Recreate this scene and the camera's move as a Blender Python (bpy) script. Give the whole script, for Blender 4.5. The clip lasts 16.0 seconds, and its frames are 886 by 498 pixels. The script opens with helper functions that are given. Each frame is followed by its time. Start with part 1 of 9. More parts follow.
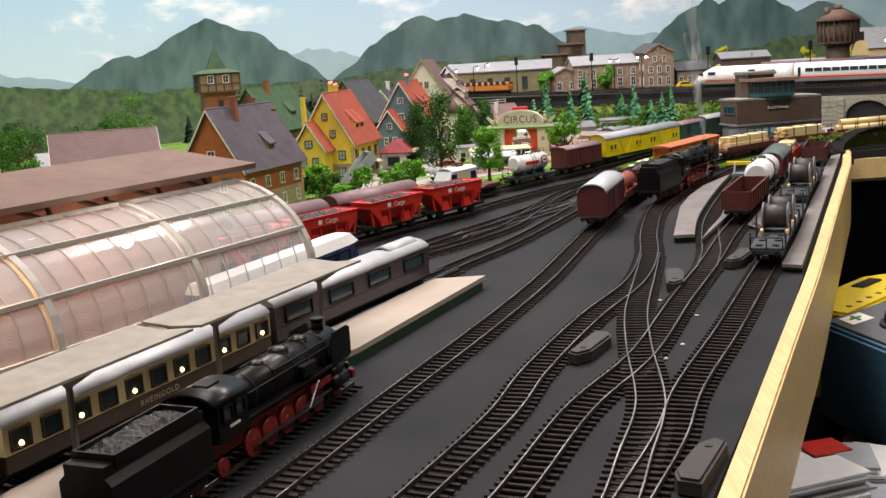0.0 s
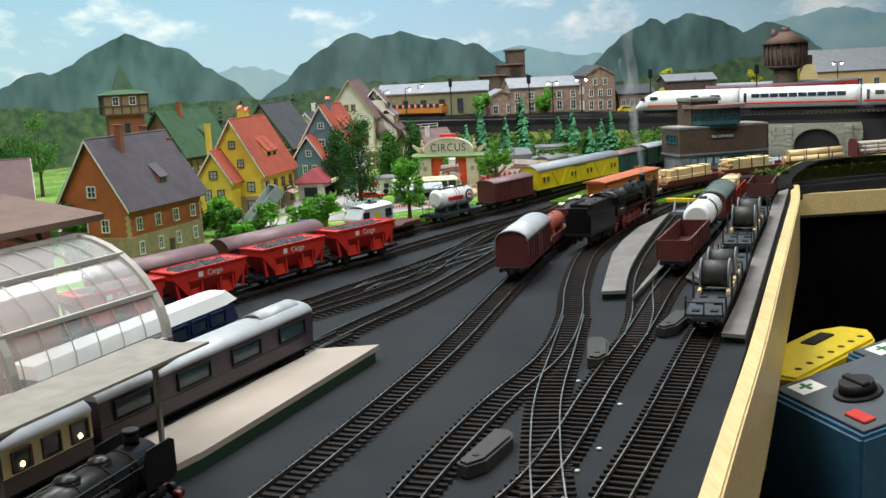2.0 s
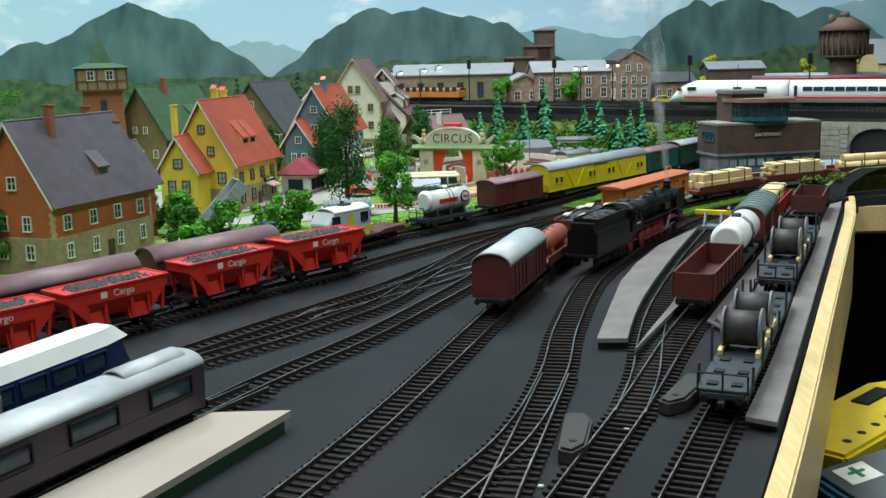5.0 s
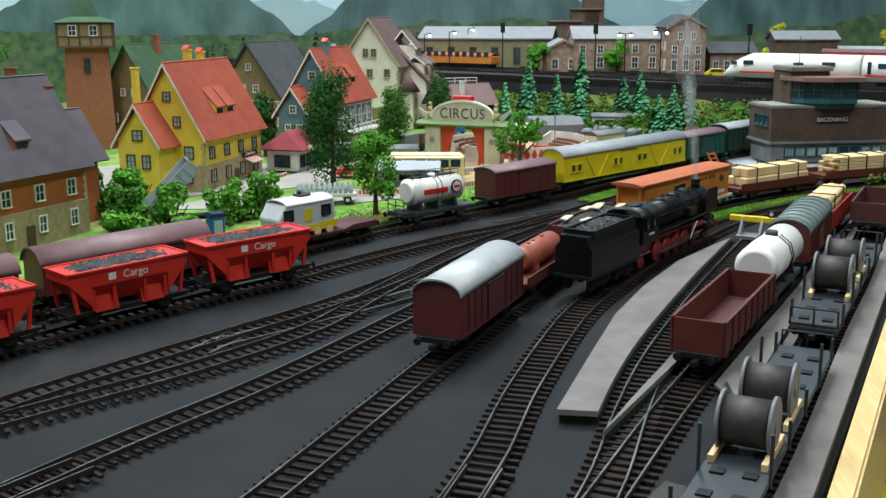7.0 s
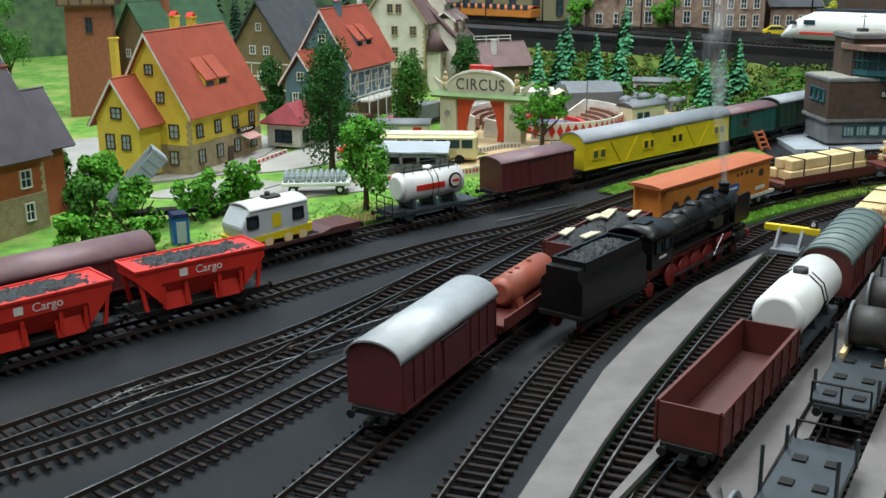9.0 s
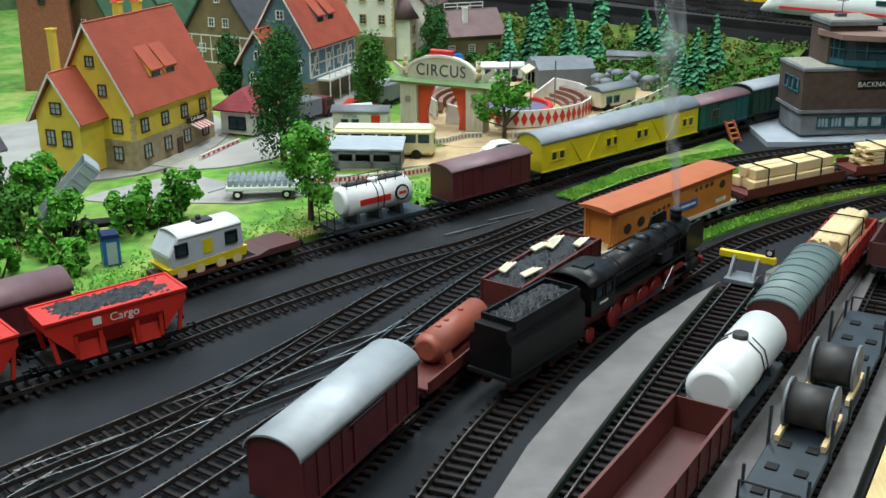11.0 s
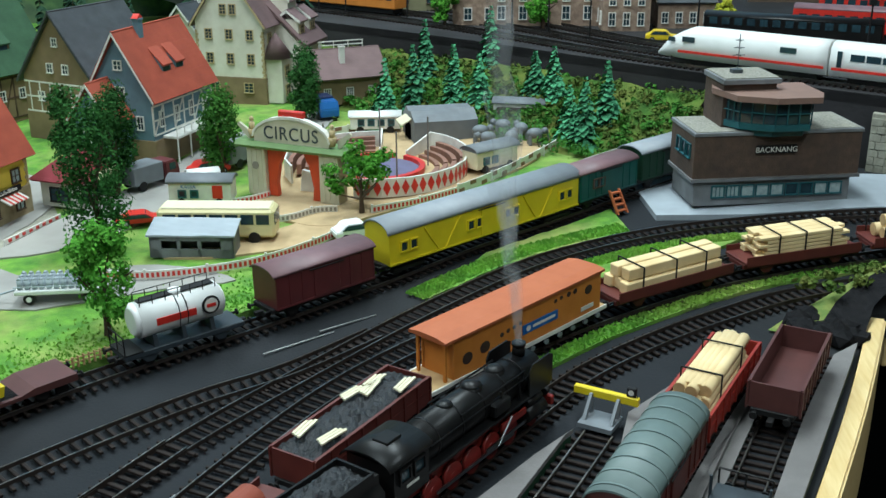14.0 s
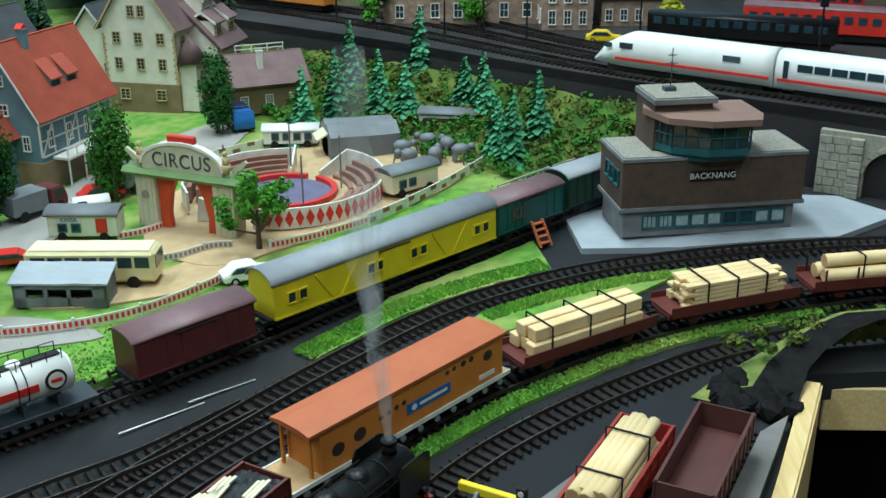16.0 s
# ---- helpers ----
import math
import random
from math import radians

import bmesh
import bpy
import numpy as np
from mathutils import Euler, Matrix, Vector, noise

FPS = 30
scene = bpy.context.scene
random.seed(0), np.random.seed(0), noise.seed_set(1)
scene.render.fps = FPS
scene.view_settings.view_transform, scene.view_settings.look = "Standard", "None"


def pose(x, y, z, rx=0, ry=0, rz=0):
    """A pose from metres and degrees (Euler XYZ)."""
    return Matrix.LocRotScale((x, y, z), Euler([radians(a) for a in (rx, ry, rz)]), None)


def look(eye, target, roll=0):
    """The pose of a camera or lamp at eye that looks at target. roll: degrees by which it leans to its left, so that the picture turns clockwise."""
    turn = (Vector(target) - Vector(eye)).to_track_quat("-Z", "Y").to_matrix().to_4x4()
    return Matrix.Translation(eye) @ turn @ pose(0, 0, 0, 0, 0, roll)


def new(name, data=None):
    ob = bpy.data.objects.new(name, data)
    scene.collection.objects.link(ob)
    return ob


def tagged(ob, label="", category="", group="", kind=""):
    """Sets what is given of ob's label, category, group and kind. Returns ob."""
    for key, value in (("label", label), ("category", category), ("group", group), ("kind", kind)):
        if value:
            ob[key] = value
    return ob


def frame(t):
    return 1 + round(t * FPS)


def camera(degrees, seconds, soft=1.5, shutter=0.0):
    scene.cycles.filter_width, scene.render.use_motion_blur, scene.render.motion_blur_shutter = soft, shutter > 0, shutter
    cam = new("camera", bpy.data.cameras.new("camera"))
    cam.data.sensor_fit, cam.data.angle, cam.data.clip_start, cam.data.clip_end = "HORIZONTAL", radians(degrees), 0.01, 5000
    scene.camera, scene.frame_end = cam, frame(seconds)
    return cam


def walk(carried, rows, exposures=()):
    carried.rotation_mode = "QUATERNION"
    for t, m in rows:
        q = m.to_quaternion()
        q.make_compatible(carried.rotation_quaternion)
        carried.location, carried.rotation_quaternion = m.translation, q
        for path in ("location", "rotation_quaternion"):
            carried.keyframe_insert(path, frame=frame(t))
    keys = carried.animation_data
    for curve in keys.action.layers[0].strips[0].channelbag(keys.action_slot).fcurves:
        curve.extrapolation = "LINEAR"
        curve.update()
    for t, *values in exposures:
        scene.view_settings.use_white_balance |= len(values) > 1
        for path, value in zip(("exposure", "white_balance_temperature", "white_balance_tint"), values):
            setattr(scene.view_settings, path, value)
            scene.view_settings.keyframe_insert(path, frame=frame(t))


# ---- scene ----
cam = camera(44.5, 16.0)
PATH = [
    (0, (0.04, 0.051, 0.211), (0.012, 2.02, -0.138), -3.4),
    (0.5, (0.048, 0.087, 0.212), (0.042, 2.057, -0.132), -3.2),
    (1, (0.064, 0.134, 0.214), (0.079, 2.106, -0.122), -3.2),
    (1.5, (0.081, 0.168, 0.221), (0.115, 2.14, -0.113), -3.3),
    (2, (0.093, 0.2, 0.222), (0.152, 2.172, -0.106), -2.9),
    (2.5, (0.099, 0.232, 0.221), (0.177, 2.205, -0.1), -2.7),
    (3, (0.106, 0.265, 0.222), (0.209, 2.237, -0.094), -2.7),
    (3.5, (0.12, 0.296, 0.221), (0.241, 2.268, -0.093), -2.4),
    (4, (0.137, 0.33, 0.216), (0.252, 2.303, -0.092), -2.3),
    (4.5, (0.152, 0.383, 0.216), (0.206, 2.358, -0.097), -1.3),
    (4.7, (0.156, 0.393, 0.218), (0.163, 2.363, -0.126), -1.6),
    (6.8, (0.241, 0.598, 0.224), (0.125, 2.554, -0.174), -0.2),
    (7, (0.246, 0.617, 0.221), (0.095, 2.565, -0.209), -0.1),
    (7.5, (0.254, 0.667, 0.226), (0.063, 2.603, -0.24), 0.5),
    (8, (0.266, 0.71, 0.23), (0.041, 2.637, -0.256), 0.7),
    (8.2, (0.274, 0.722, 0.23), (0.03, 2.645, -0.261), 0.3),
    (10.3, (0.329, 0.794, 0.304), (0.037, 2.66, -0.353), -0.7),
    (10.5, (0.332, 0.8, 0.302), (0.048, 2.666, -0.361), -0.5),
    (11, (0.338, 0.824, 0.317), (0.064, 2.683, -0.368), -0.4),
    (11.5, (0.355, 0.851, 0.327), (0.121, 2.715, -0.361), -0.1),
    (12, (0.364, 0.886, 0.339), (0.169, 2.765, -0.318), -0.2),
    (12.5, (0.372, 0.918, 0.346), (0.186, 2.796, -0.316), 0.2),
    (13, (0.386, 0.95, 0.346), (0.2, 2.825, -0.325), 0.0),
    (13.5, (0.395, 0.972, 0.352), (0.211, 2.843, -0.331), 0.0),
    (14, (0.408, 0.996, 0.353), (0.229, 2.863, -0.342), -0.2),
    (14.5, (0.42, 1.023, 0.358), (0.253, 2.884, -0.353), -0.2),
    (15, (0.433, 1.055, 0.369), (0.277, 2.911, -0.359), -0.4),
    (15.5, (0.437, 1.081, 0.374), (0.292, 2.934, -0.365), -0.5),
    (16, (0.462, 1.108, 0.374), (0.321, 2.959, -0.37), -0.4),
]
#PATHEND
walk(cam, [(t, look(eye, target, roll)) for t, eye, target, roll in PATH],
     exposures=[(0, 0.14, 7600, 22), (2, 0.04, 6700, 9), (4.5, -0.09, 6250, 0), (7, -0.07, 6500, 6), (10.5, -0.14, 6250, 4), (16, -0.35, 5850, -5)])

# ---------------------------------------------------------------- room light
world = bpy.data.worlds.new("room_dim")
scene.world = world
world.use_nodes = True
world.node_tree.nodes["Background"].inputs[0].default_value = (0.75, 0.85, 1.0, 1)
world.node_tree.nodes["Background"].inputs[1].default_value = 0.02


def tube_light(x, y, z, sx, sy, watts):
    d = bpy.data.lights.new("ceiling_tube", "AREA")
    d.shape, d.size, d.size_y, d.energy = "RECTANGLE", sx, sy, watts
    d.color = (0.93, 0.97, 1.0)
    o = new("ceiling_tube", d)
    o.location = (x, y, z)
    return o


for lx, ly, lw in ((-0.5, 0.5, 20.0), (0.30, 2.15, 29.0), (-0.5, 2.15, 24.0), (0.9, 0.8, 18.0)):
    tube_light(lx, ly, 1.55, 0.18, 1.1, lw)


# ---------------------------------------------------------------- materials
def mat(name, color, color2=None, scale=40.0, rough=0.6, metal=0.0, bump=0.0, bscale=None, detail=4.0, dirt=None, dirt_amt=0.0, vary=0.0,
        trans=0.0, alpha=1.0, emit=None, estr=0.0, stretch=None, spec=0.5):
    m = bpy.data.materials.new(name)
    m.use_nodes = True
    nt = m.node_tree
    N, L = nt.nodes, nt.links
    p = N["Principled BSDF"]
    p.inputs["Roughness"].default_value = rough
    p.inputs["Metallic"].default_value = metal
    p.inputs["Specular IOR Level"].default_value = spec
    color2 = color2 or tuple(c * 0.78 for c in color)
    tc = N.new("ShaderNodeTexCoord")
    src = tc.outputs["Object"]
    if stretch:
        mp = N.new("ShaderNodeMapping")
        mp.inputs["Scale"].default_value = stretch
        L.new(src, mp.inputs["Vector"])
        src = mp.outputs[0]
    n1 = N.new("ShaderNodeTexNoise")
    n1.inputs["Scale"].default_value, n1.inputs["Detail"].default_value = scale, detail
    L.new(src, n1.inputs["Vector"])
    r1 = N.new("ShaderNodeMapRange")
    r1.inputs[1].default_value, r1.inputs[2].default_value = 0.32, 0.68
    L.new(n1.outputs[0], r1.inputs[0])
    mx = N.new("ShaderNodeMix")
    mx.data_type = "RGBA"
    mx.inputs["A"].default_value, mx.inputs["B"].default_value = (*color, 1), (*color2, 1)
    L.new(r1.outputs[0], mx.inputs["Factor"])
    out = mx.outputs["Result"]
    if dirt:
        n2 = N.new("ShaderNodeTexNoise")
        n2.inputs["Scale"].default_value, n2.inputs["Detail"].default_value = scale * 0.22, 6
        L.new(src, n2.inputs["Vector"])
        r2 = N.new("ShaderNodeMapRange")
        r2.inputs[1].default_value, r2.inputs[2].default_value, r2.inputs[4].default_value = 0.45, 0.72, dirt_amt
        L.new(n2.outputs[0], r2.inputs[0])
        m2 = N.new("ShaderNodeMix")
        m2.data_type = "RGBA"
        m2.inputs["B"].default_value = (*dirt, 1)
        L.new(out, m2.inputs["A"])
        L.new(r2.outputs[0], m2.inputs["Factor"])
        out = m2.outputs["Result"]
    if vary:
        oi = N.new("ShaderNodeObjectInfo")
        rr = N.new("ShaderNodeMapRange")
        rr.inputs[3].default_value, rr.inputs[4].default_value = 1 - vary, 1 + vary
        L.new(oi.outputs["Random"], rr.inputs[0])
        hs = N.new("ShaderNodeHueSaturation")
        L.new(rr.outputs[0], hs.inputs["Value"])
        L.new(out, hs.inputs["Color"])
        out = hs.outputs[0]
    L.new(out, p.inputs["Base Color"])
    if bump:
        n3 = N.new("ShaderNodeTexNoise")
        n3.inputs["Scale"].default_value, n3.inputs["Detail"].default_value = bscale or scale * 3, 5
        L.new(src, n3.inputs["Vector"])
        bp = N.new("ShaderNodeBump")
        bp.inputs["Strength"].default_value, bp.inputs["Distance"].default_value = bump, 0.001
        L.new(n3.outputs[0], bp.inputs["Height"])
        L.new(bp.outputs[0], p.inputs["Normal"])
    if trans:
        p.inputs["Transmission Weight"].default_value = trans
        p.inputs["IOR"].default_value = 1.2
    if alpha < 1:
        p.inputs["Alpha"].default_value = alpha
    if emit:
        p.inputs["Emission Color"].default_value = (*emit, 1)
        p.inputs["Emission Strength"].default_value = estr
    return m


M = {}
M["table"] = mat("dark_grey_board", (0.024, 0.026, 0.030), (0.017, 0.019, 0.022), 14, 0.8, bump=0.3, bscale=500, dirt=(0.036, 0.035, 0.035), dirt_amt=0.6)
M["sleeper"] = mat("brown_sleeper", (0.024, 0.016, 0.013), (0.013, 0.009, 0.008), 300, 0.7, vary=0.25)
M["rail"] = mat("rail_steel", (0.34, 0.325, 0.31), (0.11, 0.10, 0.09), 22, 0.32, 1.0)
M["rail_bright"] = mat("polished_rail", (0.52, 0.51, 0.50), (0.24, 0.23, 0.22), 30, 0.36, 1.0)
M["railside"] = mat("rusty_rail_side", (0.036, 0.025, 0.020), (0.022, 0.016, 0.014), 200, 0.6)
M["grass"] = mat("scatter_grass", (0.17, 0.36, 0.04), (0.07, 0.19, 0.025), 75, 0.95, bump=1.0, bscale=900, detail=8.0, dirt=(0.38, 0.40, 0.12), dirt_amt=0.9)
M["olive"] = mat("olive_grass", (0.24, 0.25, 0.06), (0.10, 0.16, 0.03), 90, 0.9, bump=1.0, bscale=700, dirt=(0.12, 0.20, 0.04), dirt_amt=0.8)
M["road"] = mat("model_road", (0.33, 0.32, 0.30), (0.26, 0.25, 0.235), 30, 0.85, bump=0.3, bscale=900, dirt=(0.40, 0.37, 0.32), dirt_amt=0.5)
M["sand"] = mat("sawdust_sand", (0.50, 0.36, 0.20), (0.42, 0.30, 0.16), 90, 0.95, bump=0.5, bscale=900)
M["platform"] = mat("grey_platform", (0.215, 0.200, 0.195), (0.165, 0.153, 0.149), 60, 0.85, bump=0.3, bscale=700, detail=8.0, dirt=(0.135, 0.125, 0.121), dirt_amt=0.7, spec=0.2)
M["green_edge"] = mat("dark_green_edge", (0.012, 0.045, 0.02), None, 50, 0.6)
M["beige"] = mat("beige_platform", (0.42, 0.35, 0.295), (0.37, 0.31, 0.26), 18, 0.8, dirt=(0.36, 0.31, 0.27), dirt_amt=0.4)
M["pine"] = mat("varnished_pine", (0.78, 0.60, 0.30), (0.66, 0.47, 0.20), 26, 0.38, stretch=(14, 1.2, 14), dirt=(0.60, 0.40, 0.16), dirt_amt=0.35)
M["dark_wall"] = mat("dark_retaining_wall", (0.034, 0.032, 0.034), (0.022, 0.021, 0.022), 18, 0.85, bump=0.6, bscale=160, dirt=(0.07, 0.065, 0.062), dirt_amt=0.6)
# deep shade put into the colour: below the layout edge and inside openings
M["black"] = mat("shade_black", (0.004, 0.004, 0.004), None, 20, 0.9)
M["brownblock"] = mat("tower_brown_brick", (0.105, 0.066, 0.046), (0.075, 0.048, 0.035), 150, 0.85, bump=0.7, bscale=500, dirt=(0.05, 0.035, 0.03), dirt_amt=0.7)
M["concrete"] = mat("weathered_concrete", (0.22, 0.23, 0.24), (0.15, 0.155, 0.165), 60, 0.8, bump=0.3, bscale=400, dirt=(0.10, 0.10, 0.10), dirt_amt=0.8)
M["gravelroof"] = mat("gravel_roof", (0.34, 0.325, 0.28), (0.20, 0.19, 0.16), 420, 0.95, bump=1.0, bscale=800, dirt=(0.27, 0.26, 0.2), dirt_amt=0.6)
M["roofbrown"] = mat("brown_flat_roof", (0.24, 0.145, 0.115), (0.20, 0.12, 0.095), 60, 0.7)
M["apron"] = mat("pale_blue_paving", (0.36, 0.40, 0.44), (0.31, 0.34, 0.375), 40, 0.75)
M["petrol"] = mat("petrol_frame", (0.02, 0.11, 0.13), None, 60, 0.45)
M["pane"] = mat("dark_pane", (0.03, 0.06, 0.075), (0.02, 0.035, 0.045), 90, 0.08)
M["palepane"] = mat("curtained_pane", (0.42, 0.50, 0.50), (0.30, 0.37, 0.38), 250, 0.25)
M["white"] = mat("white_plastic", (0.80, 0.80, 0.78), (0.74, 0.74, 0.72), 60, 0.35)
M["cream"] = mat("cream_plastic", (0.76, 0.70, 0.50), (0.70, 0.63, 0.43), 60, 0.4)
M["coalblack"] = mat("coal", (0.020, 0.021, 0.023), (0.035, 0.036, 0.04), 700, 0.5, bump=1.0, bscale=900)
M["locoblack"] = mat("loco_black", (0.005, 0.005, 0.0055), (0.010, 0.0095, 0.0095), 120, 0.36, dirt=(0.016, 0.014, 0.013), dirt_amt=0.5, spec=0.22)
M["frameblack"] = mat("frame_black", (0.007, 0.007, 0.0075), (0.012, 0.011, 0.011), 150, 0.6)
for k_, v_ in (("table", 0.12), ("sleeper", 0.2), ("frameblack", 0.3), ("black", 0.0), ("coalblack", 0.3), ("dark_wall", 0.2)):
    M[k_].node_tree.nodes["Principled BSDF"].inputs["Specular IOR Level"].default_value = v_
M["locored"] = mat("wheel_red", (0.24, 0.020, 0.015), (0.15, 0.014, 0.011), 100, 0.45)
M["steel"] = mat("bright_steel", (0.50, 0.50, 0.50), (0.36, 0.36, 0.36), 90, 0.28, 1.0)
M["smoke"] = mat("thin_smoke", (0.8, 0.82, 0.85), None, 20, 1.0, spec=0.0)


def thin_out(m, scale, low, high, most):
    """Ragged see-through patches for wisps of smoke."""
    N, L = m.node_tree.nodes, m.node_tree.links
    tc, n, r = N.new("ShaderNodeTexCoord"), N.new("ShaderNodeTexNoise"), N.new("ShaderNodeMapRange")
    mp = N.new("ShaderNodeMapping")
    mp.inputs["Scale"].default_value = (1, 1, 0.3)
    n.inputs["Scale"].default_value, n.inputs["Detail"].default_value = scale, 5
    r.inputs[1].default_value, r.inputs[2].default_value, r.inputs[4].default_value = low, high, most
    L.new(tc.outputs["Object"], mp.inputs[0])
    L.new(mp.outputs[0], n.inputs["Vector"])
    L.new(n.outputs[0], r.inputs[0])
    L.new(r.outputs[0], m.node_tree.nodes["Principled BSDF"].inputs["Alpha"])


thin_out(M["smoke"], 90, 0.36, 0.72, 0.20)


# ---------------------------------------------------------------- mesh helpers
def gz(x, y):
    """The board's height; it rises a little to the back and to the right."""
    return -0.0186 + 0.025 * x + 0.0153 * y


def link_mesh(name, bm, m):
    me = bpy.data.meshes.new(name)
    bm.to_mesh(me)
    bm.free()
    if m is not None:
        for k in (m if isinstance(m, (list, tuple)) else [m]):
            me.materials.append(M[k] if isinstance(k, str) else k)
    return new(name, me)


def part(name, bm, m, parent=None, label=""):
    o = link_mesh(name, bm, m)
    if parent is not None:
        o.parent = parent
    if label:
        tagged(o, label)
    return o


def thing(name, label, category, at=(0, 0, 0), rz=0.0, group="", kind="", rx=0.0, ry=0.0):
    o = new(name)
    o.empty_display_size = 0.01
    o.matrix_basis = pose(*at, rx, ry, rz)
    return tagged(o, label, category, group, kind)


def on(x, y, h=0.0):
    return (x, y, gz(x, y) + h)


def B(): return bmesh.new()


def box(bm, x0, x1, y0, y1, z0, z1, m=None, bevel=0.0, mi=0):
    r = bmesh.ops.create_cube(bm, size=1.0)
    vs = r["verts"]
    for v in vs:
        v.co = Vector(((x0 + x1) / 2 + v.co.x * (x1 - x0), (y0 + y1) / 2 + v.co.y * (y1 - y0), (z0 + z1) / 2 + v.co.z * (z1 - z0)))
    fs = {f for v in vs for f in v.link_faces}
    for f in fs:
        f.material_index = mi
    if bevel:
        es = list({e for v in vs for e in v.link_edges})
        nb = bmesh.ops.bevel(bm, geom=es, offset=bevel, segments=1, affect="EDGES")
        vs = nb["verts"]
    if m is not None:
        bmesh.ops.transform(bm, matrix=m, verts=list({v for v in vs if v.is_valid}))
    return bm


def cyl(bm, p, q, r, r2=None, seg=12, mi=0, caps=True):
    p, q = Vector(p), Vector(q)
    d = q - p
    m = Matrix.Translation((p + q) / 2) @ d.to_track_quat("Z", "Y").to_matrix().to_4x4()
    res = bmesh.ops.create_cone(bm, cap_ends=caps, segments=seg, radius1=r, radius2=r if r2 is None else r2, depth=d.length, matrix=m)
    for f in {f for v in res["verts"] for f in v.link_faces}:
        f.material_index = mi
        if len(f.verts) == 4 and seg >= 8:
            f.smooth = True
    return bm


def ball(bm, c, r, sub=1, squash=1.0, mi=0):
    res = bmesh.ops.create_icosphere(bm, subdivisions=sub, radius=r, matrix=Matrix.Translation(c) @ Matrix.Diagonal((1, 1, squash, 1)))
    for f in {f for v in res["verts"] for f in v.link_faces}:
        f.material_index = mi
        f.smooth = True
    return bm


def prism(bm, pts, y0, y1, axis="y", mi=0, smooth=False):
    """Extrude a profile of 2D points along an axis. axis y: pts are (x, z); axis x: (y, z); axis z: (x, y)."""
    def to3(p, s):
        return {"y": (p[0], s, p[1]), "x": (s, p[0], p[1]), "z": (p[0], p[1], s)}[axis]
    a = [bm.verts.new(to3(p, y0)) for p in pts]
    b = [bm.verts.new(to3(p, y1)) for p in pts]
    n = len(pts)
    fs = [bm.faces.new(a), bm.faces.new(b[::-1])]
    for i in range(n):
        f = bm.faces.new((a[i], b[i], b[(i + 1) % n], a[(i + 1) % n]))
        f.smooth = smooth
        fs.append(f)
    for f in fs:
        f.material_index = mi
    bmesh.ops.recalc_face_normals(bm, faces=fs)
    return bm


def sheet(bm, pts, z=None, thick=0.004, mi=0):
    """A slab with the outline pts that follows the board, z above it."""
    a = [bm.verts.new((x, y, gz(x, y) + z)) for x, y in pts]
    b = [bm.verts.new((x, y, gz(x, y) + z - thick)) for x, y in pts]
    n = len(pts)
    fs = [bm.faces.new(a), bm.faces.new(b[::-1])] + [bm.faces.new((a[i], b[i], b[(i + 1) % n], a[(i + 1) % n])) for i in range(n)]
    for f in fs:
        f.material_index = mi
    bmesh.ops.recalc_face_normals(bm, faces=fs)
    return bm


def spline(pts, step=0.01):
    """Points at even steps along a smooth curve through pts."""
    P = [Vector(p) for p in pts]
    P = [P[0] * 2 - P[1]] + P + [P[-1] * 2 - P[-2]]
    fine = []
    for i in range(1, len(P) - 2):
        p0, p1, p2, p3 = P[i - 1:i + 3]
        for k in range(16):
            t = k / 16
            fine.append(0.5 * ((2 * p1) + (p2 - p0) * t + (2 * p0 - 5 * p1 + 4 * p2 - p3) * t * t + (3 * p1 - p0 - 3 * p2 + p3) * t ** 3))
    fine.append(P[-2])
    out, acc = [fine[0]], 0.0
    for a, b in zip(fine, fine[1:]):
        d = (b - a).length
        while acc + d >= step:
            s = (step - acc) / d
            a = a + (b - a) * s
            out.append(a)
            d = (b - a).length
            acc = 0.0
        acc += d
    return out


def along(pts, s):
    """Place and heading (degrees; 0 looks along +x) at the distance s on a list of points."""
    acc = 0.0
    for a, b in zip(pts, pts[1:]):
        d = (b - a).length
        if acc + d >= s or b is pts[-1]:
            p = a + (b - a) * ((s - acc) / d)
            return p, math.degrees(math.atan2(b.y - a.y, b.x - a.x))
        acc += d


def nearest_s(pts, x, y):
    best, acc, bs = 9e9, 0.0, 0.0
    for a, b in zip(pts, pts[1:]):
        d = (a - Vector((x, y))).length
        if d < best:
            best, bs = d, acc
        acc += (b - a).length
    return bs


def ribbon(bm, line, off, w, z0, z1, mi=0):
    """A strip of rectangular section along a line, at an offset to its left."""
    prev = None
    for i, p in enumerate(line):
        d = (line[min(i + 1, len(line) - 1)] - line[max(i - 1, 0)]).normalized()
        nn = Vector((-d.y, d.x))
        a, b = p + nn * (off + w / 2), p + nn * (off - w / 2)
        ring = [bm.verts.new((q.x, q.y, gz(q.x, q.y) + z)) for q, z in ((a, z0), (a, z1), (b, z1), (b, z0))]
        if prev:
            for k in range(4):
                f = bm.faces.new((prev[k], prev[(k + 1) % 4], ring[(k + 1) % 4], ring[k]))
                f.material_index = mi
        prev = ring
    bmesh.ops.recalc_face_normals(bm, faces=bm.faces)
    return bm


# ---------------------------------------------------------------- the board
TABLE = (0.03, -0.005)
bm = B()
edge = [(-2.4, -0.6), (-0.32, -0.6), (0.045, 0.29), (0.262, 0.79), (0.60, 1.615), (0.654, 1.765), (0.70, 1.77), (3.2, 1.95), (3.2, 3.6), (-2.4, 3.6)]
sheet(bm, edge, 0.0, 0.02)
tagged(part("ground", bm, "table"), "dark grey painted board under the model tracks", "ground", kind="structure")

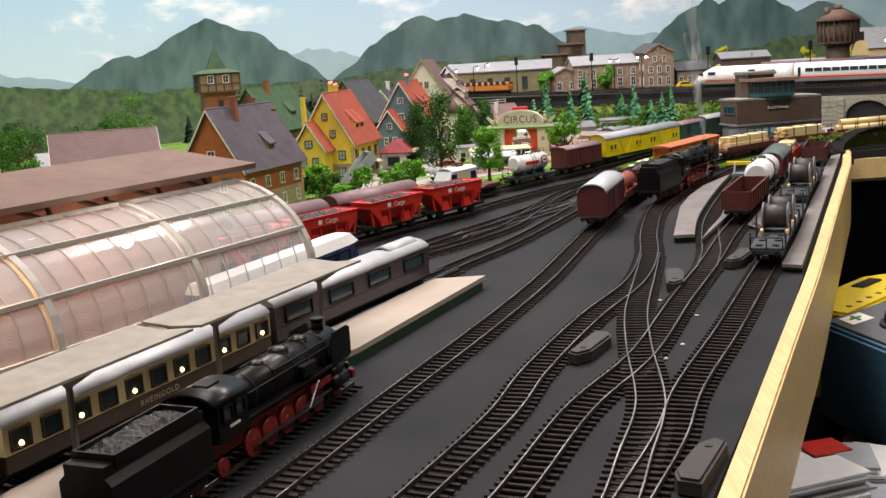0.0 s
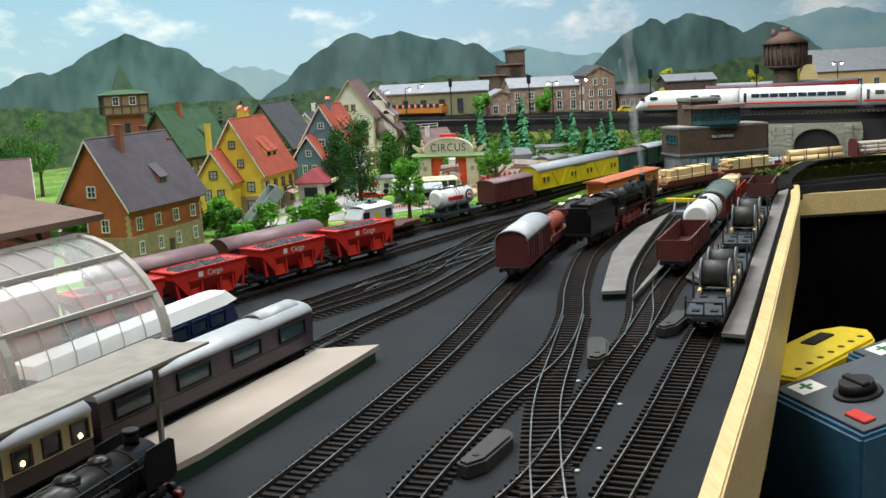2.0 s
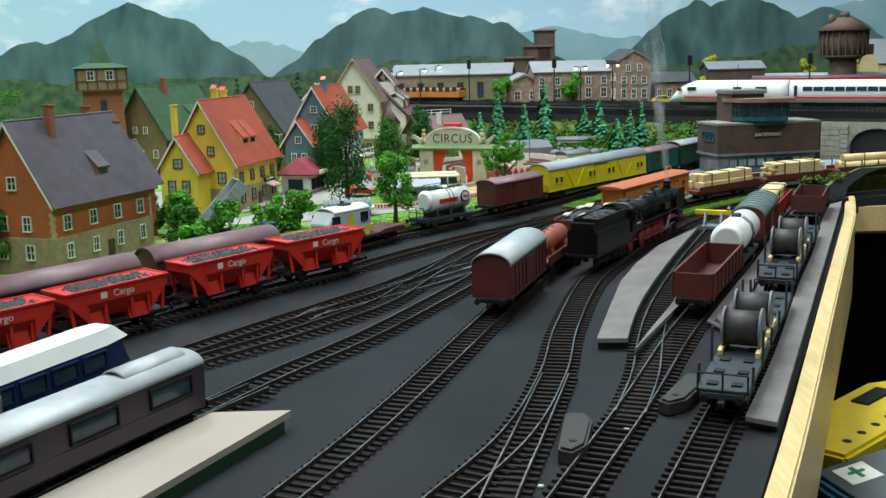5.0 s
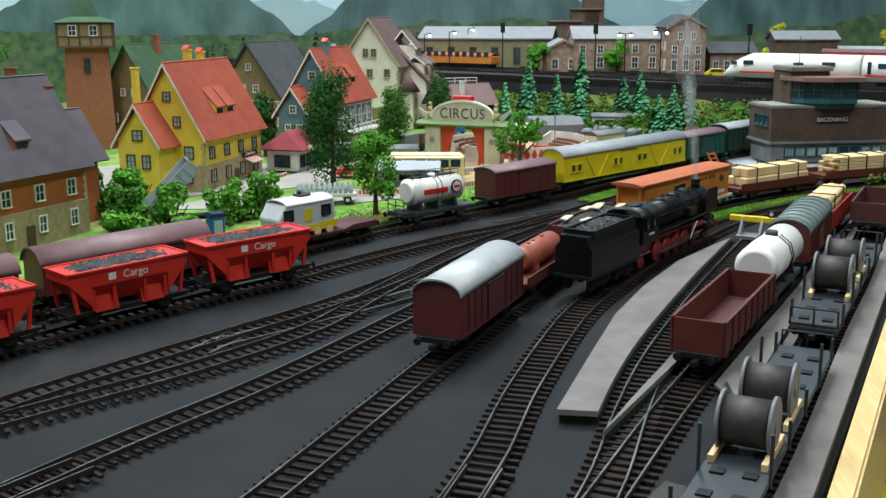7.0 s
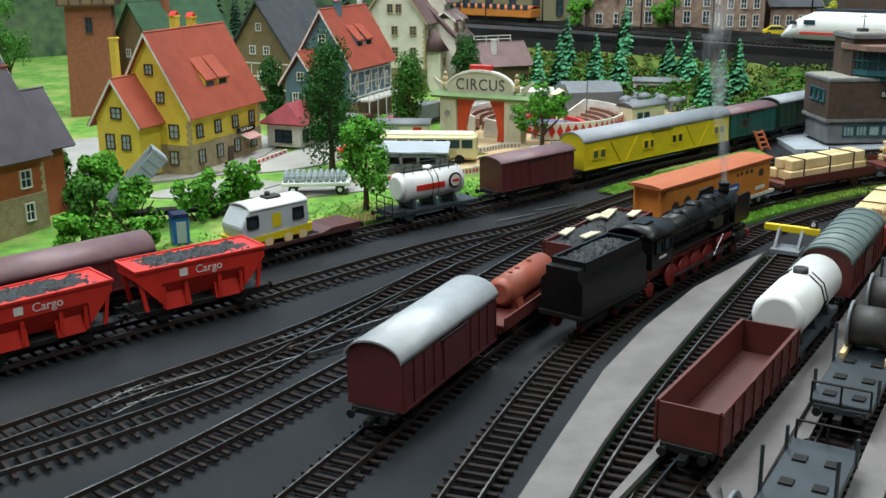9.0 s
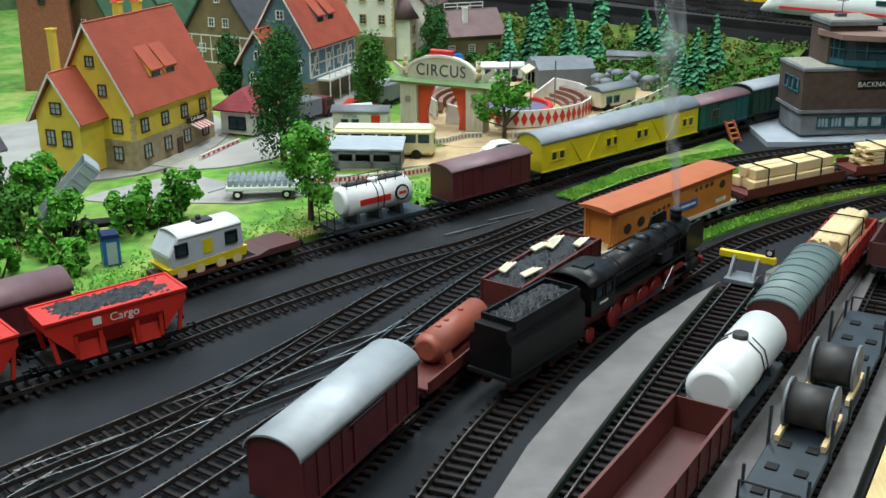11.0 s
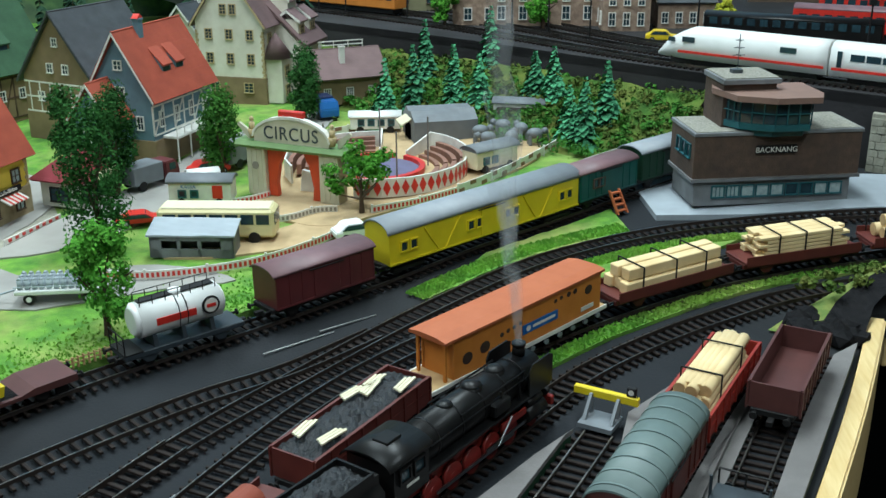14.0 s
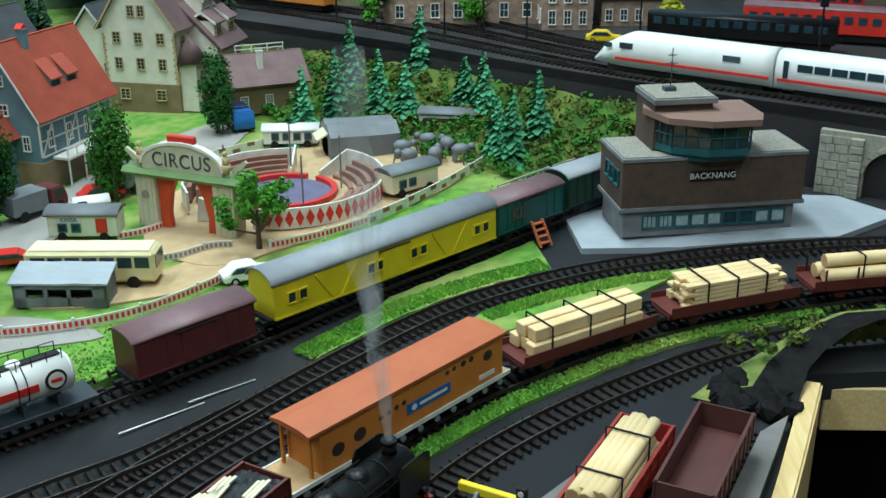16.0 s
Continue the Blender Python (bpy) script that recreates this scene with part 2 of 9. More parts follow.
# tracks: control points on the board
TRACKS = {
    "goods_siding": [(0.02, 0.33), (0.06, 0.42), (0.118, 0.546), (0.151, 0.621), (0.179, 0.70), (0.235, 0.823), (0.302, 0.979), (0.364, 1.122), (0.432, 1.292), (0.492, 1.435), (0.555, 1.597), (0.60, 1.70)],
    "middle_siding": [(-0.02, 0.39), (0.054, 0.546), (0.107, 0.674), (0.163, 0.775), (0.218, 0.912), (0.272, 1.04), (0.327, 1.18), (0.385, 1.31), (0.44, 1.43), (0.512, 1.597), (0.552, 1.68)],
    "platform_siding": [(0.265, 1.02), (0.286, 1.09), (0.304, 1.17), (0.322, 1.239), (0.346, 1.313), (0.385, 1.42), (0.414, 1.495), (0.449, 1.582)],
    "main_track": [(-0.06, 0.40), (0.0, 0.54), (0.058, 0.668), (0.088, 0.757), (0.14, 0.88), (0.195, 0.99), (0.227, 1.10), (0.247, 1.209), (0.282, 1.351), (0.32, 1.447), (0.352, 1.512), (0.395, 1.582), (0.438, 1.650), (0.485, 1.701), (0.54, 1.747), (0.60, 1.788), (0.68, 1.820), (0.80, 1.843), (1.0, 1.85), (1.6, 1.86)],
    "slip_track": [(0.06, 0.41), (0.105, 0.525), (0.126, 0.592), (0.150, 0.675), (0.163, 0.788), (0.178, 0.887), (0.205, 1.0), (0.229, 1.10)],
    "timber_track": [(-0.10, 0.50), (-0.05, 0.62), (0.0, 0.74), (0.06, 0.88), (0.115, 1.02), (0.165, 1.17), (0.208, 1.30), (0.255, 1.43), (0.30, 1.535), (0.345, 1.615), (0.40, 1.69), (0.45, 1.74), (0.52, 1.795), (0.59, 1.835), (0.67, 1.866), (0.78, 1.893), (1.0, 1.91), (1.6, 1.92)],
    "passing_track": [(-0.16, 0.72), (-0.08, 0.90), (0.006, 1.062), (0.041, 1.125), (0.094, 1.210), (0.142, 1.305), (0.190, 1.41), (0.225, 1.51), (0.268, 1.61), (0.315, 1.682), (0.36, 1.728), (0.413, 1.772), (0.49, 1.822), (0.57, 1.862)],
    "far_main_track": [(-0.32, 0.86), (-0.20, 0.99), (-0.10, 1.09), (-0.009, 1.182), (0.05, 1.245), (0.103, 1.32), (0.14, 1.42), (0.192, 1.545), (0.258, 1.655), (0.325, 1.755), (0.394, 1.842), (0.455, 1.893), (0.52, 1.930), (0.593, 1.955), (0.68, 1.975), (0.80, 1.988), (1.1, 1.99), (1.6, 1.99)],
    "hopper_track": [(-0.44, 0.92), (-0.30, 1.05), (-0.143, 1.221), (-0.05, 1.338), (0.003, 1.398), (0.056, 1.452), (0.088, 1.493), (0.14, 1.555), (0.19, 1.608), (0.24, 1.650), (0.29, 1.71)],
    "village_track": [(-0.42, 1.02), (-0.26, 1.20), (-0.131, 1.345), (-0.037, 1.45), (0.04, 1.555), (0.105, 1.630), (0.16, 1.685), (0.206, 1.730), (0.274, 1.804), (0.344, 1.887), (0.424, 1.969), (0.485, 2.035), (0.56, 2.11), (0.64, 2.18)],
    "station_track": [(-0.40, -0.15), (-0.30, 0.12), (-0.178, 0.42), (-0.066, 0.70), (-0.042, 0.762)],
    "express_track": [(-0.52, 0.02), (-0.385, 0.28), (-0.285, 0.475), (-0.203, 0.645), (-0.113, 0.83), (-0.06, 0.93), (-0.004, 1.035), (0.036, 1.10)],
    "railcar_track": [(-0.55, 0.0), (-0.36, 0.46), (-0.23, 0.78), (-0.12, 1.02), (-0.05, 1.165), (0.0, 1.238), (0.055, 1.31), (0.104, 1.375), (0.148, 1.45), (0.194, 1.55)],
}
LINES = {k: spline(v, 0.0078) for k, v in TRACKS.items()}
sl = B()
box(sl, -0.0012, 0.0012, -0.015, 0.015, 0, 0.0020, bevel=0.0003)
SLEEPER = bpy.data.meshes.new("sleeper")
sl.to_mesh(SLEEPER)
sl.free()
SLEEPER.materials.append(M["sleeper"])


def lay_track(name, line, lift):
    tr = thing("railway_track", "brown sleepered model track with dark steel rails", "track", group="tracks on the board")
    for sgn in (1, -1):
        b = B()
        ribbon(b, line, sgn * 0.00875, 0.0011, 0.002 + lift, 0.0046 + lift)
        part("rail", b, "railside", tr)
        b = B()
        ribbon(b, line, sgn * 0.00875, 0.0009, 0.00462 + lift, 0.0049 + lift)
        part("rail_head", b, "rail", tr, "bright worn rail head")
    for i, p in enumerate(line[:300]):
        q = line[min(i + 1, len(line) - 1)]
        o = line[max(i - 1, 0)]
        s = new("sleeper", SLEEPER)
        s.parent = tr
        s.matrix_basis = pose(p.x, p.y, gz(p.x, p.y) + lift, 0, 0, math.degrees(math.atan2(q.y - o.y, q.x - o.x)))
    return tr


for i, (k, line) in enumerate(LINES.items()):
    lay_track(k, line, 0.0002 + 0.00025 * i)

# ---------------------------------------------------------------- more materials
def tile_mat(name, c, c2, rows=230.0, rough=0.75):
    """Roof covering with courses of tiles across the slope (object z) and joints."""
    m = mat(name, c, c2, 60, rough, dirt=tuple(v * 0.55 for v in c), dirt_amt=0.45)
    N, L = m.node_tree.nodes, m.node_tree.links
    tc = N.new("ShaderNodeTexCoord")
    sp = N.new("ShaderNodeSeparateXYZ")
    L.new(tc.outputs["Object"], sp.inputs[0])
    w = N.new("ShaderNodeMath")
    w.operation = "MULTIPLY"
    w.inputs[1].default_value = rows
    L.new(sp.outputs[2], w.inputs[0])
    f = N.new("ShaderNodeMath")
    f.operation = "FRACT"
    L.new(w.outputs[0], f.inputs[0])
    bp = N.new("ShaderNodeBump")
    bp.inputs["Strength"].default_value, bp.inputs["Distance"].default_value = 0.8, 0.0012
    L.new(f.outputs[0], bp.inputs["Height"])
    L.new(bp.outputs[0], N["Principled BSDF"].inputs["Normal"])
    return m


def simple(k, c, c2=None, rough=0.5, metal=0.0, scale=70, bump=0.0, dirt=None, amt=0.4):
    M[k] = mat(k, c, c2, scale, rough, metal, bump=bump, dirt=dirt, dirt_amt=amt)


M["tile_red"] = tile_mat("red_tiles", (0.44, 0.090, 0.050), (0.36, 0.070, 0.040))
M["tile_slate"] = tile_mat("violet_slates", (0.115, 0.098, 0.120), (0.085, 0.073, 0.092))
M["tile_mauve"] = tile_mat("mauve_tiles", (0.20, 0.125, 0.125), (0.16, 0.10, 0.10))
M["tile_green"] = tile_mat("green_tiles", (0.045, 0.105, 0.050), (0.03, 0.075, 0.035))
M["tile_dark"] = tile_mat("dark_slates", (0.07, 0.078, 0.088), (0.05, 0.055, 0.062))
M["tile_crimson"] = tile_mat("crimson_tiles", (0.30, 0.045, 0.06), (0.24, 0.035, 0.045))
simple("yellow_wall", (0.78, 0.58, 0.07), (0.70, 0.50, 0.05), 0.7, dirt=(0.5, 0.36, 0.06))
simple("orange_wall", (0.42, 0.115, 0.035), (0.35, 0.09, 0.03), 0.75, bump=0.3, dirt=(0.25, 0.07, 0.03))
simple("stone_base", (0.36, 0.29, 0.17), (0.26, 0.20, 0.11), 0.85, scale=160, bump=0.6, dirt=(0.2, 0.16, 0.1))
simple("quoin", (0.47, 0.37, 0.20), (0.38, 0.29, 0.15), 0.8, bump=0.3)
simple("blue_timber", (0.13, 0.22, 0.27), (0.10, 0.17, 0.21), 0.7)
simple("brown_timber", (0.085, 0.05, 0.03), (0.06, 0.035, 0.02), 0.7)
simple("brown_wall", (0.24, 0.17, 0.09), (0.19, 0.135, 0.07), 0.8, dirt=(0.13, 0.09, 0.05))
simple("cream_wall", (0.72, 0.69, 0.58), (0.64, 0.60, 0.49), 0.75, dirt=(0.46, 0.42, 0.33))
simple("brick_red", (0.30, 0.11, 0.055), (0.23, 0.08, 0.04), 0.8, scale=300, bump=0.5)
simple("rubble", (0.40, 0.29, 0.21), (0.22, 0.15, 0.11), 0.85, scale=110, bump=0.8, dirt=(0.15, 0.10, 0.08))
simple("olive_wall", (0.20, 0.19, 0.10), (0.16, 0.15, 0.08), 0.8)
simple("trim_white", (0.78, 0.76, 0.70), None, 0.5)
simple("shutter_green", (0.03, 0.17, 0.06), None, 0.6)
simple("wood_dark", (0.11, 0.075, 0.05), (0.075, 0.05, 0.035), 0.8, bump=0.4)
simple("stone_pale", (0.36, 0.35, 0.28), (0.26, 0.25, 0.20), 0.85, scale=160, bump=0.6, dirt=(0.25, 0.24, 0.19))
simple("grey_roof", (0.30, 0.31, 0.33), (0.25, 0.26, 0.28), 0.6)
simple("rust_roof", (0.155, 0.085, 0.062), (0.12, 0.065, 0.05), 0.75, dirt=(0.20, 0.13, 0.10))
M["glass"] = mat("hall_glazing", (0.92, 0.93, 0.93), (0.86, 0.87, 0.87), 30, 0.12, alpha=0.20)
simple("hall_rib", (0.44, 0.42, 0.38), (0.36, 0.34, 0.31), 0.6)
simple("canopy_grey", (0.30, 0.275, 0.235), (0.23, 0.21, 0.18), 0.7, dirt=(0.2, 0.18, 0.15))
simple("post_grey", (0.19, 0.175, 0.16), (0.15, 0.135, 0.12), 0.6)
M["bulb"] = mat("glowing_bulb", (1, 0.75, 0.4), None, 20, 0.4, emit=(1.0, 0.62, 0.22), estr=9.0)
M["bulb_white"] = mat("glowing_white_bulb", (1, 0.9, 0.8), None, 20, 0.4, emit=(1.0, 0.86, 0.75), estr=22.0)
simple("boxblue", (0.028, 0.105, 0.18), (0.022, 0.085, 0.15), 0.45)
simple("boxgrey", (0.06, 0.072, 0.082), (0.05, 0.06, 0.07), 0.5)
simple("toolyellow", (0.75, 0.56, 0.02), (0.66, 0.48, 0.02), 0.35)
simple("signalred", (0.62, 0.03, 0.02), None, 0.4)
simple("paper", (0.76, 0.76, 0.76), (0.68, 0.69, 0.71), 0.6)
simple("motor_dark", (0.034, 0.031, 0.028), (0.022, 0.020, 0.018), 0.7)
simple("rock", (0.014, 0.013, 0.014), (0.007, 0.007, 0.008), 0.75, scale=120, bump=1.0)


# ---------------------------------------------------------------- pine edge board, shelf, gulf
def edge_board():
    b = B()
    pts = [(0.045, 0.275), (0.11, 0.428), (0.177, 0.587), (0.26, 0.784), (0.342, 0.978), (0.445, 1.232), (0.545, 1.478), (0.603, 1.622), (0.655, 1.766)]
    line = spline(pts, 0.03)
    ribbon(b, line, -0.0065, 0.012, -0.085, 0.0065)
    bmesh.ops.bevel(b, geom=[e for e in b.edges if abs((e.verts[0].co - e.verts[1].co).normalized().z) < 0.2 and len(e.link_faces) == 2 and e.calc_face_angle(0) > 1], offset=0.0015, segments=2, affect="EDGES")
    t = thing("edge_board", "varnished pine board along the edge of the layout", "board")
    part("plank", b, "pine", t)
    b = B()
    box(b, 0.0, 0.90, -0.005, 0.005, -0.044, -0.011, bevel=0.001)
    t2 = thing("edge_board", "varnished pine cross board at the end of the layout edge", "board", (0.669, 1.772, gz(0.66, 1.77)), 2.0)
    part("plank", b, "pine", t2)


edge_board()
# floor and panel below the edge: near-black colour stands in for shade
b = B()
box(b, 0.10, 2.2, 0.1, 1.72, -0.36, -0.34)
tagged(part("floor", b, "black"), "shelf floor under the layout, near-black with its shade painted in", "floor", kind="structure")
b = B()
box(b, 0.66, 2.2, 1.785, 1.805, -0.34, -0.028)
tagged(part("wall_under", b, "black"), "panel under the layout, near-black with its shade painted in", "wall", kind="structure")

# ---------------------------------------------------------------- backdrop and room
def backdrop_material():
    m = bpy.data.materials.new("printed_sky")
    m.use_nodes = True
    N, L = m.node_tree.nodes, m.node_tree.links
    p = N["Principled BSDF"]
    p.inputs["Roughness"].default_value = 0.7
    p.inputs["Specular IOR Level"].default_value = 0.2
    tc = N.new("ShaderNodeTexCoord")
    sp = N.new("ShaderNodeSeparateXYZ")
    L.new(tc.outputs["Object"], sp.inputs[0])
    mr = N.new("ShaderNodeMapRange")
    mr.inputs[1].default_value, mr.inputs[2].default_value = 0.15, 0.75
    L.new(sp.outputs[2], mr.inputs[0])
    ramp = N.new("ShaderNodeValToRGB")
    ramp.color_ramp.elements[0].color = (0.56, 0.72, 0.78, 1)
    ramp.color_ramp.elements[1].color = (0.13, 0.36, 0.62, 1)
    L.new(mr.outputs[0], ramp.inputs[0])
    mp = N.new("ShaderNodeMapping")
    mp.inputs["Scale"].default_value = (1, 1, 2.1)
    L.new(tc.outputs["Object"], mp.inputs[0])
    n = N.new("ShaderNodeTexNoise")
    n.inputs["Scale"].default_value, n.inputs["Detail"].default_value, n.inputs["Roughness"].default_value = 4.2, 7, 0.58
    L.new(mp.outputs[0], n.inputs[0])
    cr = N.new("ShaderNodeMapRange")
    cr.inputs[1].default_value, cr.inputs[2].default_value = 0.55, 0.70
    L.new(n.outputs[0], cr.inputs[0])
    mx = N.new("ShaderNodeMix")
    mx.data_type = "RGBA"
    mx.inputs["B"].default_value = (0.88, 0.90, 0.92, 1)
    L.new(ramp.outputs[0], mx.inputs["A"])
    L.new(cr.outputs[0], mx.inputs["Factor"])
    # hanging folds of the printed sheet
    wv = N.new("ShaderNodeTexNoise")
    wv.inputs["Scale"].default_value = 9
    fm = N.new("ShaderNodeMapping")
    fm.inputs["Scale"].default_value = (1, 1, 0.03)
    L.new(tc.outputs["Object"], fm.inputs[0])
    L.new(fm.outputs[0], wv.inputs[0])
    bp = N.new("ShaderNodeBump")
    bp.inputs["Strength"].default_value, bp.inputs["Distance"].default_value = 0.35, 0.02
    L.new(wv.outputs[0], bp.inputs["Height"])
    L.new(bp.outputs[0], p.inputs["Normal"])
    L.new(mx.outputs["Result"], p.inputs["Base Color"])
    return m


M["sky"] = backdrop_material()
M["mount_far"] = mat("printed_far_range", (0.18, 0.35, 0.42), (0.32, 0.46, 0.48), 9, 0.8, dirt=(0.48, 0.58, 0.60), dirt_amt=0.4)
M["mount_mid"] = mat("printed_mountain", (0.020, 0.062, 0.060), (0.090, 0.170, 0.165), 15, 0.8, detail=9.0, stretch=(1, 1, 0.45), dirt=(0.13, 0.19, 0.19), dirt_amt=0.55)
M["mount_low"] = mat("printed_forest", (0.016, 0.050, 0.026), (0.085, 0.15, 0.055), 48, 0.8, detail=9.0, dirt=(0.12, 0.15, 0.09), dirt_amt=0.6)
BACK = spline([(-1.9, 0.7), (-1.75, 1.8), (-1.35, 2.65), (-0.7, 3.12), (0.1, 3.27), (1.2, 3.25), (2.2, 3.1), (3.0, 2.7)], 0.02)
b = B()
prev = None
for p in BACK:
    ring = [b.verts.new((p.x, p.y, -0.1)), b.verts.new((p.x, p.y, 1.05))]
    if prev:
        f = b.faces.new((prev[0], ring[0], ring[1], prev[1]))
        f.smooth = True
    prev = ring
back = part("backdrop", b, "sky")
tagged(back, "printed backdrop sheet with blue sky, clouds and mountains", "backdrop", kind="structure")


def range_sheet(name, m, peaks, base, rough, off, seed, label):
    """A printed mountain outline just before the sheet: peaks are (x, height, half width)."""
    b = B()
    prev = None
    for p, q in zip(BACK, BACK[1:]):
        d = (q - p).normalized()
        n = Vector((d.y, -d.x))
        h = base
        for px_, ph, pw in peaks:
            k = abs(p.x - px_) / pw
            h = max(h, base + (ph - base) * max(0, 1 - k ** 1.25))
        h += rough * (noise.fractal((p.x * 6, p.y * 6, seed), 1.0, 2.0, 5) + 0.55 * noise.noise((p.x * 31, p.y * 31, seed)) + 0.3 * noise.noise((p.x * 90, p.y * 90, seed)))
        c = p + n * off
        ring = [b.verts.new((c.x, c.y, -0.1)), b.verts.new((c.x, c.y, h))]
        if prev:
            b.faces.new((prev[0], ring[0], ring[1], prev[1]))
        prev = ring
    part(name, b, m, back, label)


range_sheet("far_range", "mount_far", [(-1.3, 0.28, 0.3), (-0.35, 0.245, 0.5), (0.45, 0.27, 0.35), (1.3, 0.34, 0.5), (2.0, 0.36, 0.5)], 0.20, 0.016, 0.006, 3, "pale blue printed far range")
range_sheet("mountain_range", "mount_mid", [(-0.63, 0.345, 0.36), (-0.52, 0.318, 0.25), (-0.83, 0.27, 0.2), (-0.04, 0.340, 0.26), (0.10, 0.335, 0.46), (0.30, 0.285, 0.2), (0.92, 0.346, 0.42), (0.80, 0.330, 0.25), (1.12, 0.32, 0.25), (-1.6, 0.30, 0.3), (1.9, 0.30, 0.4)], 0.14, 0.017, 0.010, 8, "dark green printed mountains")
range_sheet("forest_range", "mount_low", [(-1.2, 0.20, 0.5), (0.2, 0.20, 0.5), (1.2, 0.215, 0.5)], 0.165, 0.014, 0.014, 15, "printed dark forest")

for nm, x0, x1, y0, y1, z0, z1 in (("ceiling", -2.6, 3.4, -2.4, 3.8, 1.9, 1.95), ("wall_back", -2.6, 3.4, 3.75, 3.8, -0.6, 1.9), ("wall_left", -2.6, -2.55, -2.4, 3.75, -0.6, 1.9),
                                   ("wall_right", 3.35, 3.4, -2.4, 3.75, -0.6, 1.9), ("wall_front", -2.55, 3.35, -2.4, -2.35, -0.6, 1.9)):
    b = B()
    box(b, x0, x1, y0, y1, z0, z1)
    tagged(part(nm, b, "cream_wall" if nm != "ceiling" else "trim_white"), "plain pale painted room surface", nm.split("_")[0], kind="structure")

# ---------------------------------------------------------------- village ground
def blob_sheet(name, pts, z, m, label, thick=0.012, cat="ground"):
    b = B()
    line = spline([*pts, pts[0]], 0.012)[:-1]
    sheet(b, [(p.x + 0.002 * noise.noise((p.x * 60, p.y * 60, 1)), p.y + 0.002 * noise.noise((p.x * 60, p.y * 60, 9))) for p in line], z, thick)
    return tagged(part(name, b, m), label, cat, kind="structure")


def strip_pts(line, s0, s1, off, n=24):
    out = []
    for i in range(n + 1):
        p, a = along(line, s0 + (s1 - s0) * i / n)
        r = radians(a)
        out.append((p.x - math.sin(r) * off, p.y + math.cos(r) * off))
    return out


VT = LINES["village_track"]
sV = sum((q - p).length for p, q in zip(VT, VT[1:]))
b = B()
sheet(b, strip_pts(VT, 0.0, sV - 0.14, 0.022, 40) + [(0.57, 2.15), (0.60, 2.30), (0.30, 2.52), (0.0, 2.68), (-0.2, 3.25), (-1.6, 3.25), (-1.8, 1.0), (-0.6, 0.75)], 0.008, 0.012)
tagged(part("ground_village", b, "grass"), "green scatter grass of the model village", "grass", kind="structure")
for pts, z in (([(0.02, 1.735), (0.10, 1.775), (0.16, 1.80), (0.08, 1.83), (-0.01, 1.80), (-0.06, 1.82), (-0.10, 1.80), (-0.14, 1.74), (-0.05, 1.735)], 0.0092),
               ([(-0.10, 1.83), (-0.02, 1.86), (0.03, 1.93), (0.05, 2.02), (0.06, 2.12), (0.12, 2.20), (0.14, 2.33), (0.09, 2.36), (0.02, 2.22), (-0.01, 2.08), (-0.05, 1.95)], 0.0096),
               ([(-0.40, 1.70), (-0.25, 1.76), (-0.12, 1.82), (-0.08, 1.90), (-0.09, 2.02), (-0.2, 2.1), (-0.4, 2.0), (-0.6, 1.8)], 0.0100)):
    blob_sheet("road", pts, z, "road", "pale grey cobbled model road", 0.01, "road")
blob_sheet("ground_circus", [(0.14, 1.955), (0.21, 1.925), (0.26, 1.965), (0.33, 2.04), (0.39, 2.12), (0.41, 2.21), (0.37, 2.26), (0.30, 2.30), (0.22, 2.27), (0.15, 2.19), (0.11, 2.06)], 0.0104, "sand", "sawdust covered circus ground")
blob_sheet("path", [(0.17, 1.86), (0.22, 1.89), (0.235, 1.93), (0.20, 1.95), (0.15, 1.90), (0.08, 1.85), (0.12, 1.845)], 0.0100, "sand", "sandy path beside the circus fence")

# grass strips between the tracks
FM, TT, MT = LINES["far_main_track"], LINES["timber_track"], LINES["main_track"]


def strip_between(l1, a0, a1, o1, l2, b0, b1, o2, m, label, z=0.003):
    p = strip_pts(l1, nearest_s(l1, *a0), nearest_s(l1, *a1), o1)
    q = strip_pts(l2, nearest_s(l2, *b0), nearest_s(l2, *b1), o2)
    pts = p + q[::-1]
    b = B()
    cen = [((x + noise.noise((x * 90, y * 90, 2)) * 0.003), y + noise.noise((x * 90, y * 90, 5)) * 0.003) for x, y in pts]
    sheet(b, cen, z, 0.004)
    return tagged(part("grass_strip", b, m), label, "grass", kind="structure")


strip_between(FM, (0.33, 1.765), (0.50, 1.92), 0.017, VT, (0.35, 1.89), (0.46, 2.01), -0.018, "grass", "bright scatter grass between two tracks")
strip_between(LINES["passing_track"], (0.40, 1.76), (0.54, 1.85), 0.020, FM, (0.42, 1.866), (0.60, 1.957), -0.020, "grass", "bright scatter grass between two tracks")
strip_between(MT, (0.43, 1.63), (0.66, 1.80), 0.026, MT, (0.44, 1.64), (0.72, 1.82), 0.040, "grass", "thin green scatter strip beside the curve")

# ---------------------------------------------------------------- platforms
def platform(pts, h, m, label, rim="green_edge"):
    t = thing("station_platform", label, "platform")
    b = B()
    sheet(b, pts, h, h * 0.35)
    part("deck", b, m, t)
    b = B()
    cx, cy = sum(p[0] for p in pts) / len(pts), sum(p[1] for p in pts) / len(pts)
    sheet(b, [(cx + (x - cx) * 0.985, cy + (y - cy) * 0.985) for x, y in pts], h * 0.65, h * 0.64)
    part("plinth", b, rim, t, "dark green plinth")
    return t


